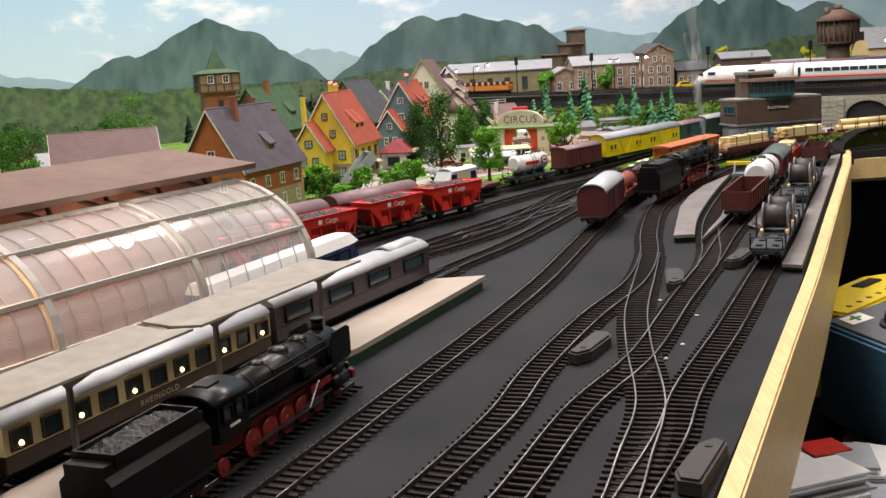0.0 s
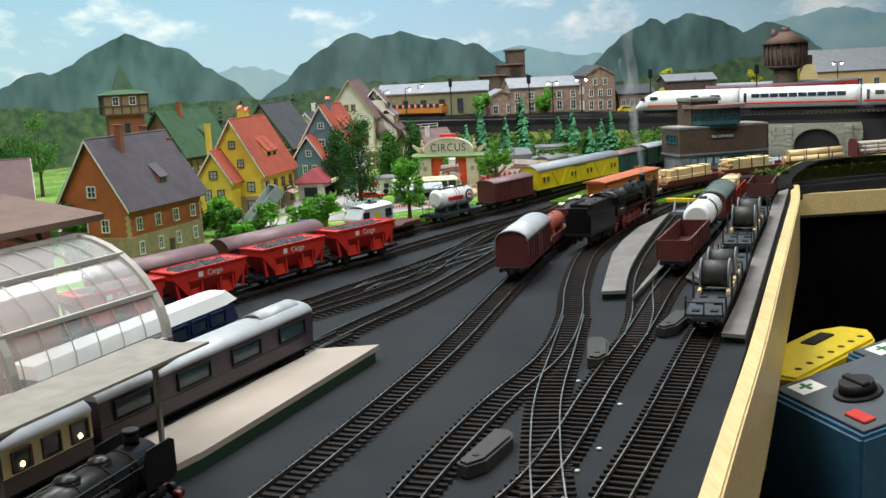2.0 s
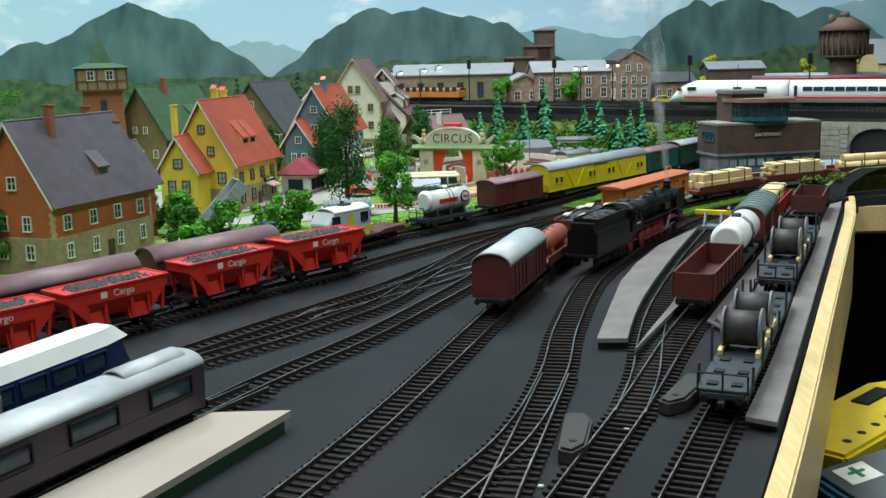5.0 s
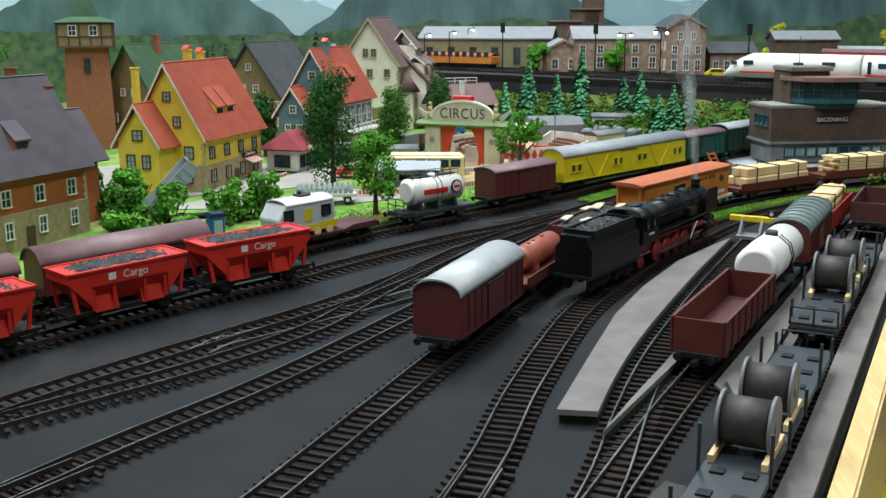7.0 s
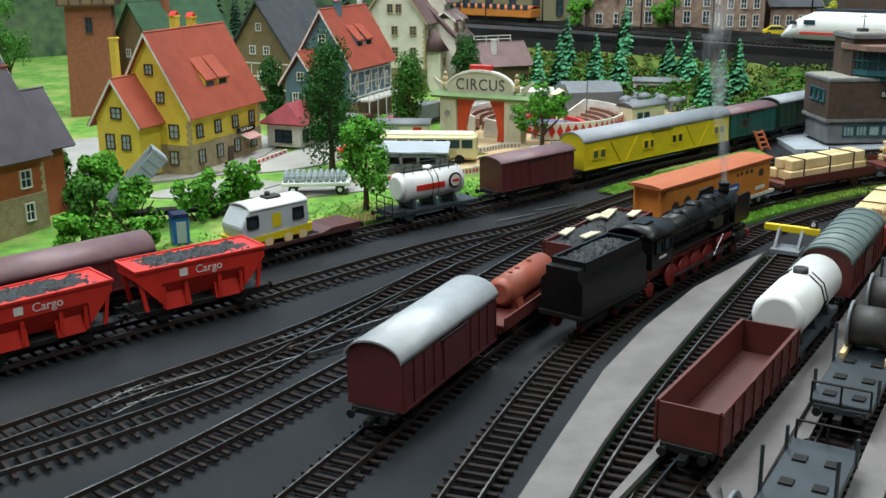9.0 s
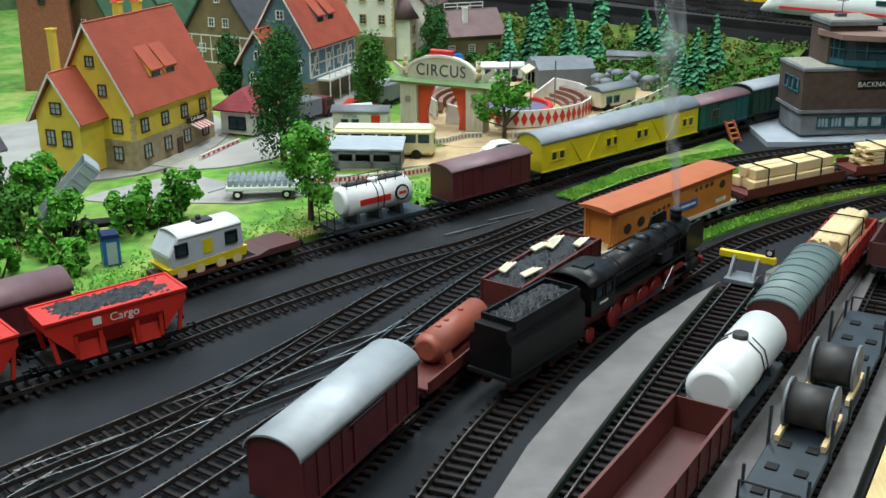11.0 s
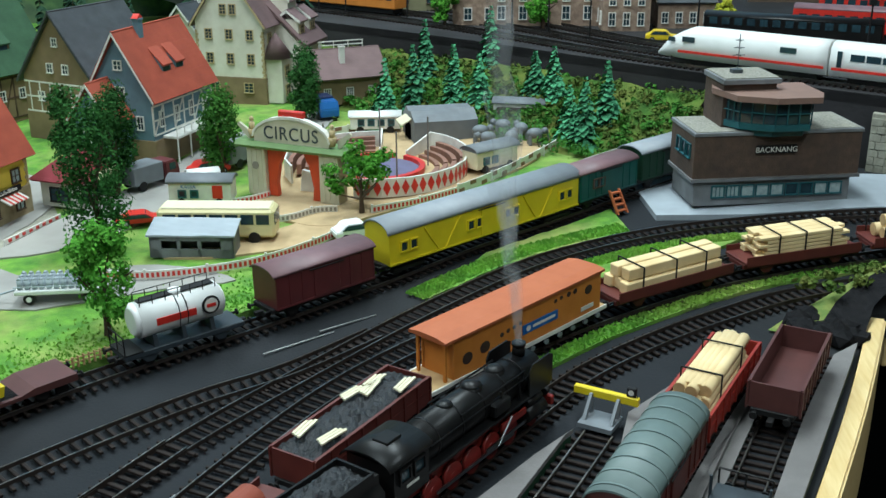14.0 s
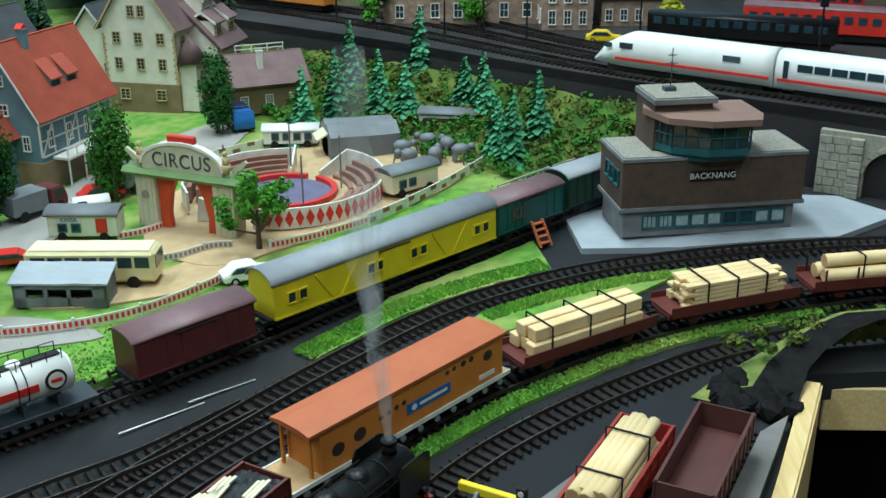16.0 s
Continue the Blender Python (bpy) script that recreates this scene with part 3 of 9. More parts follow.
PS, MS, GS = LINES["platform_siding"], LINES["middle_siding"], LINES["goods_siding"]
platform(strip_pts(PS, nearest_s(PS, 0.297, 1.155), nearest_s(PS, 0.447, 1.582) - 0.008, 0.0155) + [(0.431, 1.574), (0.409, 1.545), (0.370, 1.486), (0.334, 1.408), (0.308, 1.336), (0.286, 1.25), (0.264, 1.162)], 0.009, "platform", "long tapering grey siding platform between curved tracks")
platform(strip_pts(MS, nearest_s(MS, 0.305, 1.125), nearest_s(MS, 0.54, 1.66), 0.020) + [(0.465, 1.595)] + strip_pts(PS, nearest_s(PS, 0.447, 1.588) - 0.01, nearest_s(PS, 0.328, 1.28), -0.019), 0.009, "platform", "narrow grey platform between two sidings")
platform(strip_pts(GS, nearest_s(GS, 0.312, 1.0), nearest_s(GS, 0.60, 1.69), -0.0150) + [(0.6285, 1.70), (0.617, 1.67), (0.3405, 0.985)], 0.008, "platform", "grey loading platform along the pine edge")
platform(strip_pts(MS, nearest_s(MS, 0.345, 1.22), nearest_s(MS, 0.55, 1.675), -0.019) + strip_pts(GS, nearest_s(GS, 0.598, 1.69), nearest_s(GS, 0.38, 1.16), 0.020), 0.008, "platform", "grey loading platform between two sidings")
platform(strip_pts(MS, nearest_s(MS, 0.345, 1.22), nearest_s(MS, 0.545, 1.668), -0.0125) + strip_pts(GS, nearest_s(GS, 0.590, 1.678), nearest_s(GS, 0.38, 1.16), 0.0125), 0.0042, "platform", "low grey infill paving between two sidings")
XT, ST = LINES["express_track"], LINES["station_track"]
platform(strip_pts(XT, nearest_s(XT, -0.36, 0.33), nearest_s(XT, 0.0, 1.04), -0.0185) + [(0.064, 1.030), (-0.037, 0.821), (-0.053, 0.797)] + strip_pts(XT, nearest_s(XT, -0.113, 0.80), nearest_s(XT, -0.36, 0.33), -0.060), 0.012, "beige", "long beige island platform with sloping end")

# ---------------------------------------------------------------- buildings
def window(parent, x, y, z, w, h, face, frame_m="trim_white", pane_m="pane", bars=(1, 1), depth=0.0016, shutters=None, sill=True):
    """A framed window with its pane, set on a wall that faces +-x or +-y in the house's own axes."""
    t = 0.0011
    b = B()
    def bx(bb, u0, u1, v0, v1, d0, d1):
        if face in ("+y", "-y"):
            s = 1 if face == "+y" else -1
            box(bb, x + u0, x + u1, min(y + s * d0, y + s * d1), max(y + s * d0, y + s * d1), z + v0, z + v1)
        else:
            s = 1 if face == "+x" else -1
            box(bb, min(x + s * d0, x + s * d1), max(x + s * d0, x + s * d1), y + u0, y + u1, z + v0, z + v1)
    bx(b, -w / 2 - t, w / 2 + t, h, h + t, -0.0005, depth)
    bx(b, -w / 2 - t, w / 2 + t, -t, 0, -0.0005, depth * (1.6 if sill else 1))
    bx(b, -w / 2 - t, -w / 2, 0, h, -0.0005, depth)
    bx(b, w / 2, w / 2 + t, 0, h, -0.0005, depth)
    for i in range(1, bars[0] + 1):
        u = -w / 2 + w * i / (bars[0] + 1)
        bx(b, u - 0.0003, u + 0.0003, 0, h, 0.0003, depth * 0.7)
    for i in range(1, bars[1] + 1):
        v = h * i / (bars[1] + 1)
        bx(b, -w / 2, w / 2, v - 0.0003, v + 0.0003, 0.0003, depth * 0.7)
    win = part("window", b, frame_m, parent)
    b = B()
    bx(b, -w / 2, w / 2, 0, h, -0.0003, 0.0004)
    part("pane", b, pane_m, win)
    if shutters:
        for s in (-1, 1):
            b = B()
            u = s * (w / 2 + t + w * 0.22)
            bx(b, u - w * 0.2, u + w * 0.2, 0, h, 0.0, 0.0012)
            part("shutter", b, shutters, win)
    return win


def gable_walls(b, L, w, e, r, ov, mi=0):
    """A body of length L (x) and half depth w with eaves e and ridge r."""
    k = (w - ov) / w
    top = e + (r - e) * (1 - k)
    prism(b, [(-w + ov, 0), (w - ov, 0), (w - ov, top), (0, r - 0.001), (-w + ov, top)], -L / 2 + ov, L / 2 - ov, "x", mi)


def roof_pair(parent, L, w, e, r, m, th=0.0028, edge="trim_white", name="roof", dx=0.0, dy=0.0):
    b = B()
    for s in (-1, 1):
        n = Vector((0, s * (r - e), w)).normalized() * th
        pts = [(dy + 0, r), (dy + s * w, e), (dy + s * w + n.y, e + n.z), (dy + 0, r + th * 1.2)]
        prism(b, pts, dx - L / 2, dx + L / 2, "x")
    o = part(name, b, m, parent)
    for sx in (-1, 1):
        b = B()
        for s in (-1, 1):
            prism(b, [(dy + 0, r - 0.001), (dy + s * w, e - 0.001), (dy + s * w, e + th), (dy + 0, r + th)], dx + sx * L / 2 - 0.0006, dx + sx * L / 2 + 0.0006, "x")
        part("verge_board", b, edge, o)
    b = B()
    cyl(b, (dx - L / 2, dy, r + th * 0.9), (dx + L / 2, dy, r + th * 0.9), 0.0013, seg=6)
    part("ridge_cap", b, m, o)
    return o


def chimney(parent, x, y, z0, z1, m, w=0.006, pots="signalred"):
    b = B()
    box(b, x - w / 2, x + w / 2, y - w / 2, y + w / 2, z0, z1, bevel=0.0004)
    box(b, x - w / 2 - 0.0008, x + w / 2 + 0.0008, y - w / 2 - 0.0008, y + w / 2 + 0.0008, z1 - 0.002, z1, bevel=0.0003)
    c = part("chimney", b, m, parent)
    if pots:
        b = B()
        prism(b, [(-w * 0.7, z1), (w * 0.7, z1), (0, z1 + w * 0.6)], y - w * 0.5, y + w * 0.5, "y")
        bmesh.ops.translate(b, verts=b.verts, vec=(x, 0, 0))
        part("chimney_cap", b, pots, c)


def shed_dormer(parent, x, w, e, r, side, k0, k1, width, wall_m, roof_m):
    """A small dormer on the slope towards +-y, from the share k0 to k1 of the slope."""
    y1, z1 = side * w * k1, r - (r - e) * k1
    y0, z0 = side * w * k0, r - (r - e) * k0
    hgt = 0.0105
    b = B()
    prism(b, [(y0, z0), (y1, z1), (y1, z1 + hgt)], x - width / 2 + 0.001, x + width / 2 - 0.001, "x")
    d = part("dormer", b, wall_m, parent)
    b = B()
    prism(b, [(y0 - side * 0.002, z0 + 0.0025), (y1 + side * 0.0025, z1 + hgt - 0.0006), (y1 + side * 0.0025, z1 + hgt + 0.0012), (y0 - side * 0.002, z0 + 0.0042)], x - width / 2, x + width / 2, "x")
    part("dormer_roof", b, roof_m, d)
    b = B()
    box(b, x - width * 0.32, x + width * 0.32, min(y1, y1 + side * 0.0006), max(y1, y1 + side * 0.0006), z1 + 0.0022, z1 + hgt - 0.001)
    part("dormer_pane", b, "pane", d)


def quoins(parent, x, y, h, m="quoin", s=0.0032, sx=1, sy=1):
    b = B()
    z, i = 0.0, 0
    while z < h - 0.002:
        a = s * (1.35 if i % 2 else 0.85)
        c = s * (0.85 if i % 2 else 1.35)
        box(b, x - (a if sx > 0 else -0.0006) if sx > 0 else x - 0.0006, x + 0.0006 if sx > 0 else x + a, y - c if sy > 0 else y - 0.0006, y + 0.0006 if sy > 0 else y + c, z, z + 0.0036, bevel=0.0003)
        z += 0.0040
        i += 1
    part("quoin_stone", b, m, parent)


def timbers(parent, L, w, ov, z0, z1, face, m="brown_timber", n=5):
    """Half-timber framing laid on one wall."""
    b = B()
    y = (w - ov) * (1 if face == "+y" else -1)
    x0, x1 = -L / 2 + ov, L / 2 - ov
    def bar(ax, az, bx_, bz, t=0.0009):
        d = Vector((bx_ - ax, 0, bz - az))
        nn = Vector((-d.z, 0, d.x)).normalized() * t
        vs = [(ax + nn.x, az + nn.z), (bx_ + nn.x, bz + nn.z), (bx_ - nn.x, bz - nn.z), (ax - nn.x, az - nn.z)]
        prism(b, vs, y - 0.0008, y + 0.0008, "y")
    for z in (z0, (z0 + z1) / 2, z1):
        bar(x0, z, x1, z)
    for i in range(n + 1):
        x = x0 + (x1 - x0) * i / n
        bar(x, z0, x, z1)
        if i < n and i % 2 == 0:
            bar(x, z0, x + (x1 - x0) / n, z1)
    part("timber_frame", b, m, parent)


def house(label, x, y, head, L, w, e, r, wall_m, roof_m, base_m=None, base_h=0.0, ov=0.006, base=0.010, rows=(), gable_rows=(), edge="trim_white", group="houses of the village", frame_m="trim_white", pane="pane", shut=None, floors_timber=None, bars=(1, 1)):
    t = thing("house", label, "house", (x, y, gz(x, y) + base), head, group)
    b = B()
    gable_walls(b, L, w, e, r, ov)
    part("wall", b, wall_m, t)
    if base_h:
        b = B()
        box(b, -L / 2 + ov - 0.0012, L / 2 - ov + 0.0012, -w + ov - 0.0012, w - ov + 0.0012, -0.004, base_h, bevel=0.0005)
        part("ground_floor", b, base_m, t)
    roof_pair(t, L, w, e, r, roof_m, edge=edge)
    for z, n, ww, hh in rows:
        off = 0.0012 if z < base_h else 0.0
        for sgn, f in ((-1, "-y"), (1, "+y")):
            for i in range(n):
                xx = -L / 2 + ov + (L - 2 * ov) * (i + 0.5) / n
                window(t, xx, sgn * (w - ov + off), z, ww, hh, f, frame_m, pane, bars, shutters=shut if z >= base_h else None)
    for z, n, ww, hh, span in gable_rows:
        off = 0.0012 if z < base_h else 0.0
        for sgn, f in ((-1, "-x"), (1, "+x")):
            for i in range(n):
                yy = 0 if n == 1 else -span / 2 + span * i / (n - 1)
                window(t, sgn * (L / 2 - ov + off), yy, z, ww, hh, f, frame_m, pane, bars)
    return t


# yellow house with red roof; its long side with the shop looks at -y of its own axes
h = house("yellow plastered house with a steep red tiled roof", -0.151, 1.909, 76.8, 0.152, 0.051, 0.058, 0.144, "yellow_wall", "tile_red", "stone_base", 0.030,
          rows=((0.037, 4, 0.010, 0.012), (0.010, 4, 0.010, 0.013)), gable_rows=((0.038, 3, 0.010, 0.013, 0.052), (0.075, 2, 0.008, 0.010, 0.024), (0.104, 1, 0.008, 0.009, 0), (0.010, 3, 0.009, 0.013, 0.05)), frame_m="brown_timber", pane="palepane")
for sx in (-1, 1):
    for sy in (-1, 1):
        quoins(h, sx * 0.0702, sy * 0.0452, 0.056, sx=sx, sy=sy)
chimney(h, -0.010, 0.006, 0.120, 0.160, "yellow_wall", 0.008)
chimney(h, 0.030, 0.012, 0.120, 0.156, "yellow_wall", 0.008)
chimney(h, -0.085, 0.030, 0.05, 0.142, "yellow_wall", 0.007, None)
for dx in (-0.014, 0.011):
    shed_dormer(h, dx, 0.051, 0.058, 0.144, -1, 0.30, 0.72, 0.022, "yellow_wall", "tile_red")
b = B()
gable_walls(b, 0.05, 0.030, 0.055, 0.098, 0.004)
bmesh.ops.translate(b, verts=b.verts, vec=(-0.085, 0.018, 0))
part("wing", b, "yellow_wall", h)
roof_pair(h, 0.052, 0.032, 0.052, 0.100, "tile_red", name="wing_roof", dx=-0.086, dy=0.018)
for yy in (0.008, 0.028):
    window(h, -0.106, yy, 0.030, 0.009, 0.014, "-x", "brown_timber", "palepane")
window(h, -0.106, 0.018, 0.062, 0.011, 0.010, "-x", "brown_timber", "palepane")
b = B()
box(b, 0.018, 0.056, -0.0478, -0.0468, 0.0285, 0.0345, bevel=0.0003)
sg = part("shop_sign", b, "frameblack", h, "black shop sign board with lettering")
fc = bpy.data.curves.new("sign_text", "FONT")
fc.body, fc.size, fc.extrude, fc.align_x = "Cafe-Bistro", 0.0055, 0.0002, "CENTER"
fo = new("lettering", fc)
fo.data.materials.append(M["trim_white"])
fo.parent = sg
fo.matrix_basis = pose(0.037, -0.0481, 0.0302, 90, 0, 0)
b = B()
for i in range(9):
    prism(b, [(-0.0465, 0.0270), (-0.0580, 0.0225), (-0.0580, 0.0213), (-0.0465, 0.0258)], 0.026 + i * 0.003, 0.029 + i * 0.003, "x", mi=i % 2)
part("awning", b, ["trim_white", "signalred"], h, "red and white striped awning")
b = B()
box(b, -0.002, 0.008, -0.0478, -0.0465, 0.0, 0.018, bevel=0.0006)
part("door", b, "brown_timber", h)
b = B()
box(b, -0.05, 0.09, -0.085, -0.046, -0.004, 0.001)
part("terrace", b, "stone_pale", h, "pale paved terrace")
b = B()
box(b, -0.02, 0.06, -0.086, -0.0845, 0.001, 0.0065)
for i in range(8):
    box(b, -0.015 + i * 0.0095, -0.011 + i * 0.0095, -0.0868, -0.0846, 0.003, 0.0055, mi=1)
part("terrace_fence", b, ["trim_white", "signalred"], h, "low white terrace fence with red marks")

# orange house with violet slate roof
h = house("orange brick house with a violet slate roof", -0.254, 1.572, 69.7, 0.174, 0.053, 0.064, 0.149, "orange_wall", "tile_slate", "stone_base", 0.034,
          rows=((0.041, 4, 0.010, 0.014), (0.012, 4, 0.008, 0.014)), gable_rows=((0.041, 2, 0.009, 0.014, 0.03), (0.083, 1, 0.010, 0.012, 0), (0.012, 2, 0.009, 0.014, 0.035)), bars=(1, 1), shut=None)
for sx in (-1, 1):
    for sy in (-1, 1):
        quoins(h, sx * 0.0812, sy * 0.0472, 0.060, sx=sx, sy=sy)
chimney(h, -0.030, -0.010, 0.110, 0.166, "brick_red", 0.008, None)
chimney(h, 0.055, 0.012, 0.12, 0.160, "brick_red", 0.008, None)
chimney(h, 0.082, -0.004, 0.10, 0.142, "brick_red", 0.010, None)
shed_dormer(h, 0.012, 0.053, 0.064, 0.149, -1, 0.40, 0.74, 0.020, "orange_wall", "tile_slate")
b = B()
box(b, 0.000, 0.011, -0.0492, -0.0480, 0.0, 0.020, bevel=0.0006)
part("door", b, "brown_timber", h)
roof_pair(h, 0.060, 0.034, 0.062, 0.112, "tile_slate", name="rear_roof", dx=0.110, dy=0.010)
b = B()
gable_walls(b, 0.058, 0.032, 0.062, 0.110, 0.004)
bmesh.ops.translate(b, verts=b.verts, vec=(0.106, 0.010, 0))
part("rear_wing", b, "orange_wall", h)

# blue house with red roof
h = house("blue half-timbered house with a steep red tiled roof", -0.039, 2.184, 75.8, 0.132, 0.045, 0.070, 0.143, "blue_timber", "tile_red", "brown_wall", 0.028,
          rows=((0.042, 4, 0.007, 0.016),), gable_rows=((0.040, 3, 0.007, 0.014, 0.045), (0.075, 1, 0.010, 0.010, 0), (0.105, 1, 0.009, 0.009, 0)))
timbers(h, 0.132, 0.045, 0.006, 0.034, 0.066, "-y", "trim_white", 6)
chimney(h, -0.022, -0.004, 0.105, 0.155, "blue_timber", 0.008)
for dx in (-0.014, 0.012):
    shed_dormer(h, dx, 0.045, 0.070, 0.143, -1, 0.26, 0.68, 0.019, "blue_timber", "tile_red")
b = B()
box(b, -0.045, 0.060, -0.058, -0.038, 0.028, 0.031, bevel=0.0004)
part("balcony", b, "trim_white", h, "white railed balcony")
b = B()
for i in range(8):
    cyl(b, (-0.044 + i * 0.0148, -0.057, 0.031), (-0.044 + i * 0.0148, -0.057, 0.040), 0.0006, seg=5)
for i in range(5):
    cyl(b, (-0.044 + i * 0.0258, -0.057, 0.0), (-0.044 + i * 0.0258, -0.057, 0.028), 0.0010, seg=6)
box(b, -0.045, 0.060, -0.0578, -0.0562, 0.0395, 0.0407)
part("balcony_rail", b, "trim_white", h)
b = B()
gable_walls(b, 0.045, 0.026, 0.055, 0.090, 0.004)
bmesh.ops.translate(b, verts=b.verts, vec=(-0.075, 0.015, 0))
part("wing", b, "blue_timber", h)
roof_pair(h, 0.048, 0.029, 0.052, 0.093, "tile_red", name="wing_roof", dx=-0.076, dy=0.015)
for yy in (0.005, 0.022):
    window(h, -0.0945, yy, 0.030, 0.007, 0.013, "-x", "trim_white", "pane", shutters="shutter_green")
window(h, -0.0945, 0.014, 0.060, 0.008, 0.009, "-x", "trim_white", "pane")

# tall white house with mauve roof
h = house("tall cream town house with mauve roof and corner turret", -0.005, 2.475, 80, 0.125, 0.055, 0.100, 0.178, "cream_wall", "tile_mauve", "brown_wall", 0.034, edge="quoin",
          rows=((0.078, 3, 0.010, 0.013), (0.046, 3, 0.010, 0.013), (0.012, 3, 0.010, 0.012)), gable_rows=((0.118, 2, 0.008, 0.012, 0.014), (0.085, 3, 0.009, 0.012, 0.060), (0.052, 3, 0.009, 0.013, 0.060), (0.014, 2, 0.012, 0.012, 0.05)), frame_m="quoin", bars=(1, 2))
for sx in (-1, 1):
    for sy in (-1, 1):
        quoins(h, sx * 0.0567, sy * 0.0492, 0.098, sx=sx, sy=sy, s=0.003)
b = B()
box(b, -0.052, -0.022, -0.072, -0.045, 0.0, 0.062)
part("bay", b, "cream_wall", h)
b = B()
cyl(b, (-0.037, -0.058, 0.060), (-0.037, -0.058, 0.092), 0.024, 0.001, seg=8)
part("turret_roof", b, "tile_mauve", h)
for zz in (0.036, 0.010):
    window(h, -0.037, -0.072, zz, 0.012, 0.013, "-y", "quoin")
b = B()
box(b, 0.0, 0.030, -0.062, -0.030, 0.095, 0.135)
part("dormer", b, "cream_wall", h)
roof_pair(h, 0.036, 0.026, 0.128, 0.158, "tile_mauve", name="dormer_roof", dx=0.015, dy=-0.040)
window(h, 0.015, -0.062, 0.102, 0.012, 0.014, "-y", "quoin", bars=(1, 2))
b = B()
prism(b, [(-0.086, 0), (-0.045, 0), (-0.045, 0.112), (-0.086, 0.074)], -0.016, 0.058, "x")
part("side_wing", b, "cream_wall", h)
b = B()
prism(b, [(-0.094, 0.070), (-0.020, 0.142), (-0.020, 0.146), (-0.094, 0.074)], -0.020, 0.062, "x")
part("wing_roof", b, "tile_mauve", h)
for zz in (0.046, 0.012):
    for xx in (0.000, 0.021, 0.042):
        window(h, xx, -0.086, zz, 0.010, 0.013, "-y", "quoin", bars=(1, 2))
for xx in (0.002, 0.040):
    b = B()
    box(b, xx - 0.011, xx + 0.011, -0.080, -0.045, 0.078, 0.106)
    part("dormer", b, "cream_wall", h)
    roof_pair(h, 0.026, 0.020, 0.102, 0.116, "tile_mauve", name="dormer_roof", dx=xx, dy=-0.064)
    window(h, xx, -0.080, 0.084, 0.012, 0.013, "-y", "quoin", bars=(1, 2))

# low mauve-roofed building beside it
h = house("low brown building with mauve roof and arched window", 0.135, 2.425, 28, 0.105, 0.040, 0.034, 0.066, "brown_wall", "tile_mauve", base=0.012, edge="brown_timber", gable_rows=((0.010, 1, 0.016, 0.024, 0),), rows=((0.010, 3, 0.008, 0.012),), group="houses of the village", bars=(2, 3))
chimney(h, -0.005, -0.018, 0.045, 0.075, "trim_white", 0.007, None)
b = B()
for i in range(4):
    cyl(b, (-0.03 + i * 0.02, 0, 0.066), (-0.03 + i * 0.02, 0, 0.078), 0.0007, seg=5)
for z in (0.073, 0.078):
    box(b, -0.031, 0.031, -0.0006, 0.0006, z, z + 0.0012)
part("roof_rail", b, "trim_white", h)

# brown half-timbered houses behind
h = house("brown half-timbered house with dark slate roof", -0.150, 2.285, 70, 0.13, 0.062, 0.066, 0.150, "brown_wall", "tile_dark", "brown_wall", 0.03, edge="tile_dark",
          rows=((0.040, 3, 0.008, 0.012),), gable_rows=((0.045, 3, 0.008, 0.010, 0.06), (0.080, 2, 0.008, 0.010, 0.024), (0.112, 1, 0.007, 0.009, 0)))
timbers(h, 0.13, 0.062, 0.006, 0.034, 0.062, "-y", "brown_timber", 6)
b = B()
for i in range(7):
    box(b, -0.0596, -0.0582, -0.05 + i * 0.0163, -0.0485 + i * 0.0163, 0.03, 0.066)
for z in (0.03, 0.048, 0.066):
    box(b, -0.0598, -0.0582, -0.056, 0.056, z, z + 0.0018)
part("timber_frame", b, "trim_white", h, "white framed panels")
h = house("dark timbered house with green tiled roof", -0.335, 2.33, 66, 0.17, 0.06, 0.062, 0.150, "brown_wall", "tile_green", edge="tile_green",
          rows=((0.030, 5, 0.008, 0.012),), gable_rows=((0.034, 3, 0.008, 0.012, 0.06), (0.075, 2, 0.007, 0.010, 0.022)))
timbers(h, 0.17, 0.06, 0.006, 0.006, 0.058, "-y", "brown_timber", 8)
chimney(h, -0.02, -0.008, 0.12, 0.166, "brick_red", 0.009, None)
shed_dormer(h, 0.02, 0.06, 0.062, 0.15, -1, 0.35, 0.7, 0.024, "brown_wall", "tile_green")
h = house("grey roofed small house at the village rear", -0.10, 2.56, 75, 0.11, 0.05, 0.055, 0.115, "cream_wall", "tile_dark", rows=((0.03, 3, 0.008, 0.011),), gable_rows=((0.03, 2, 0.008, 0.011, 0.04),))
chimney(h, 0.0, 0.0, 0.10, 0.135, "trim_white", 0.007, None)
h = house("house with mauve roof near the station", -0.425, 1.50, 20, 0.14, 0.055, 0.080, 0.134, "cream_wall", "tile_mauve", rows=((0.012, 4, 0.009, 0.014),), gable_rows=((0.012, 2, 0.009, 0.014, 0.04),))
chimney(h, 0.03, 0.0, 0.08, 0.11, "yellow_wall", 0.009, None)
h = house("small cream house far in the village", -0.72, 2.2, 30, 0.13, 0.05, 0.036, 0.06, "cream_wall", "grey_roof", rows=((0.012, 5, 0.008, 0.012),), gable_rows=((0.012, 3, 0.008, 0.012, 0.05),))

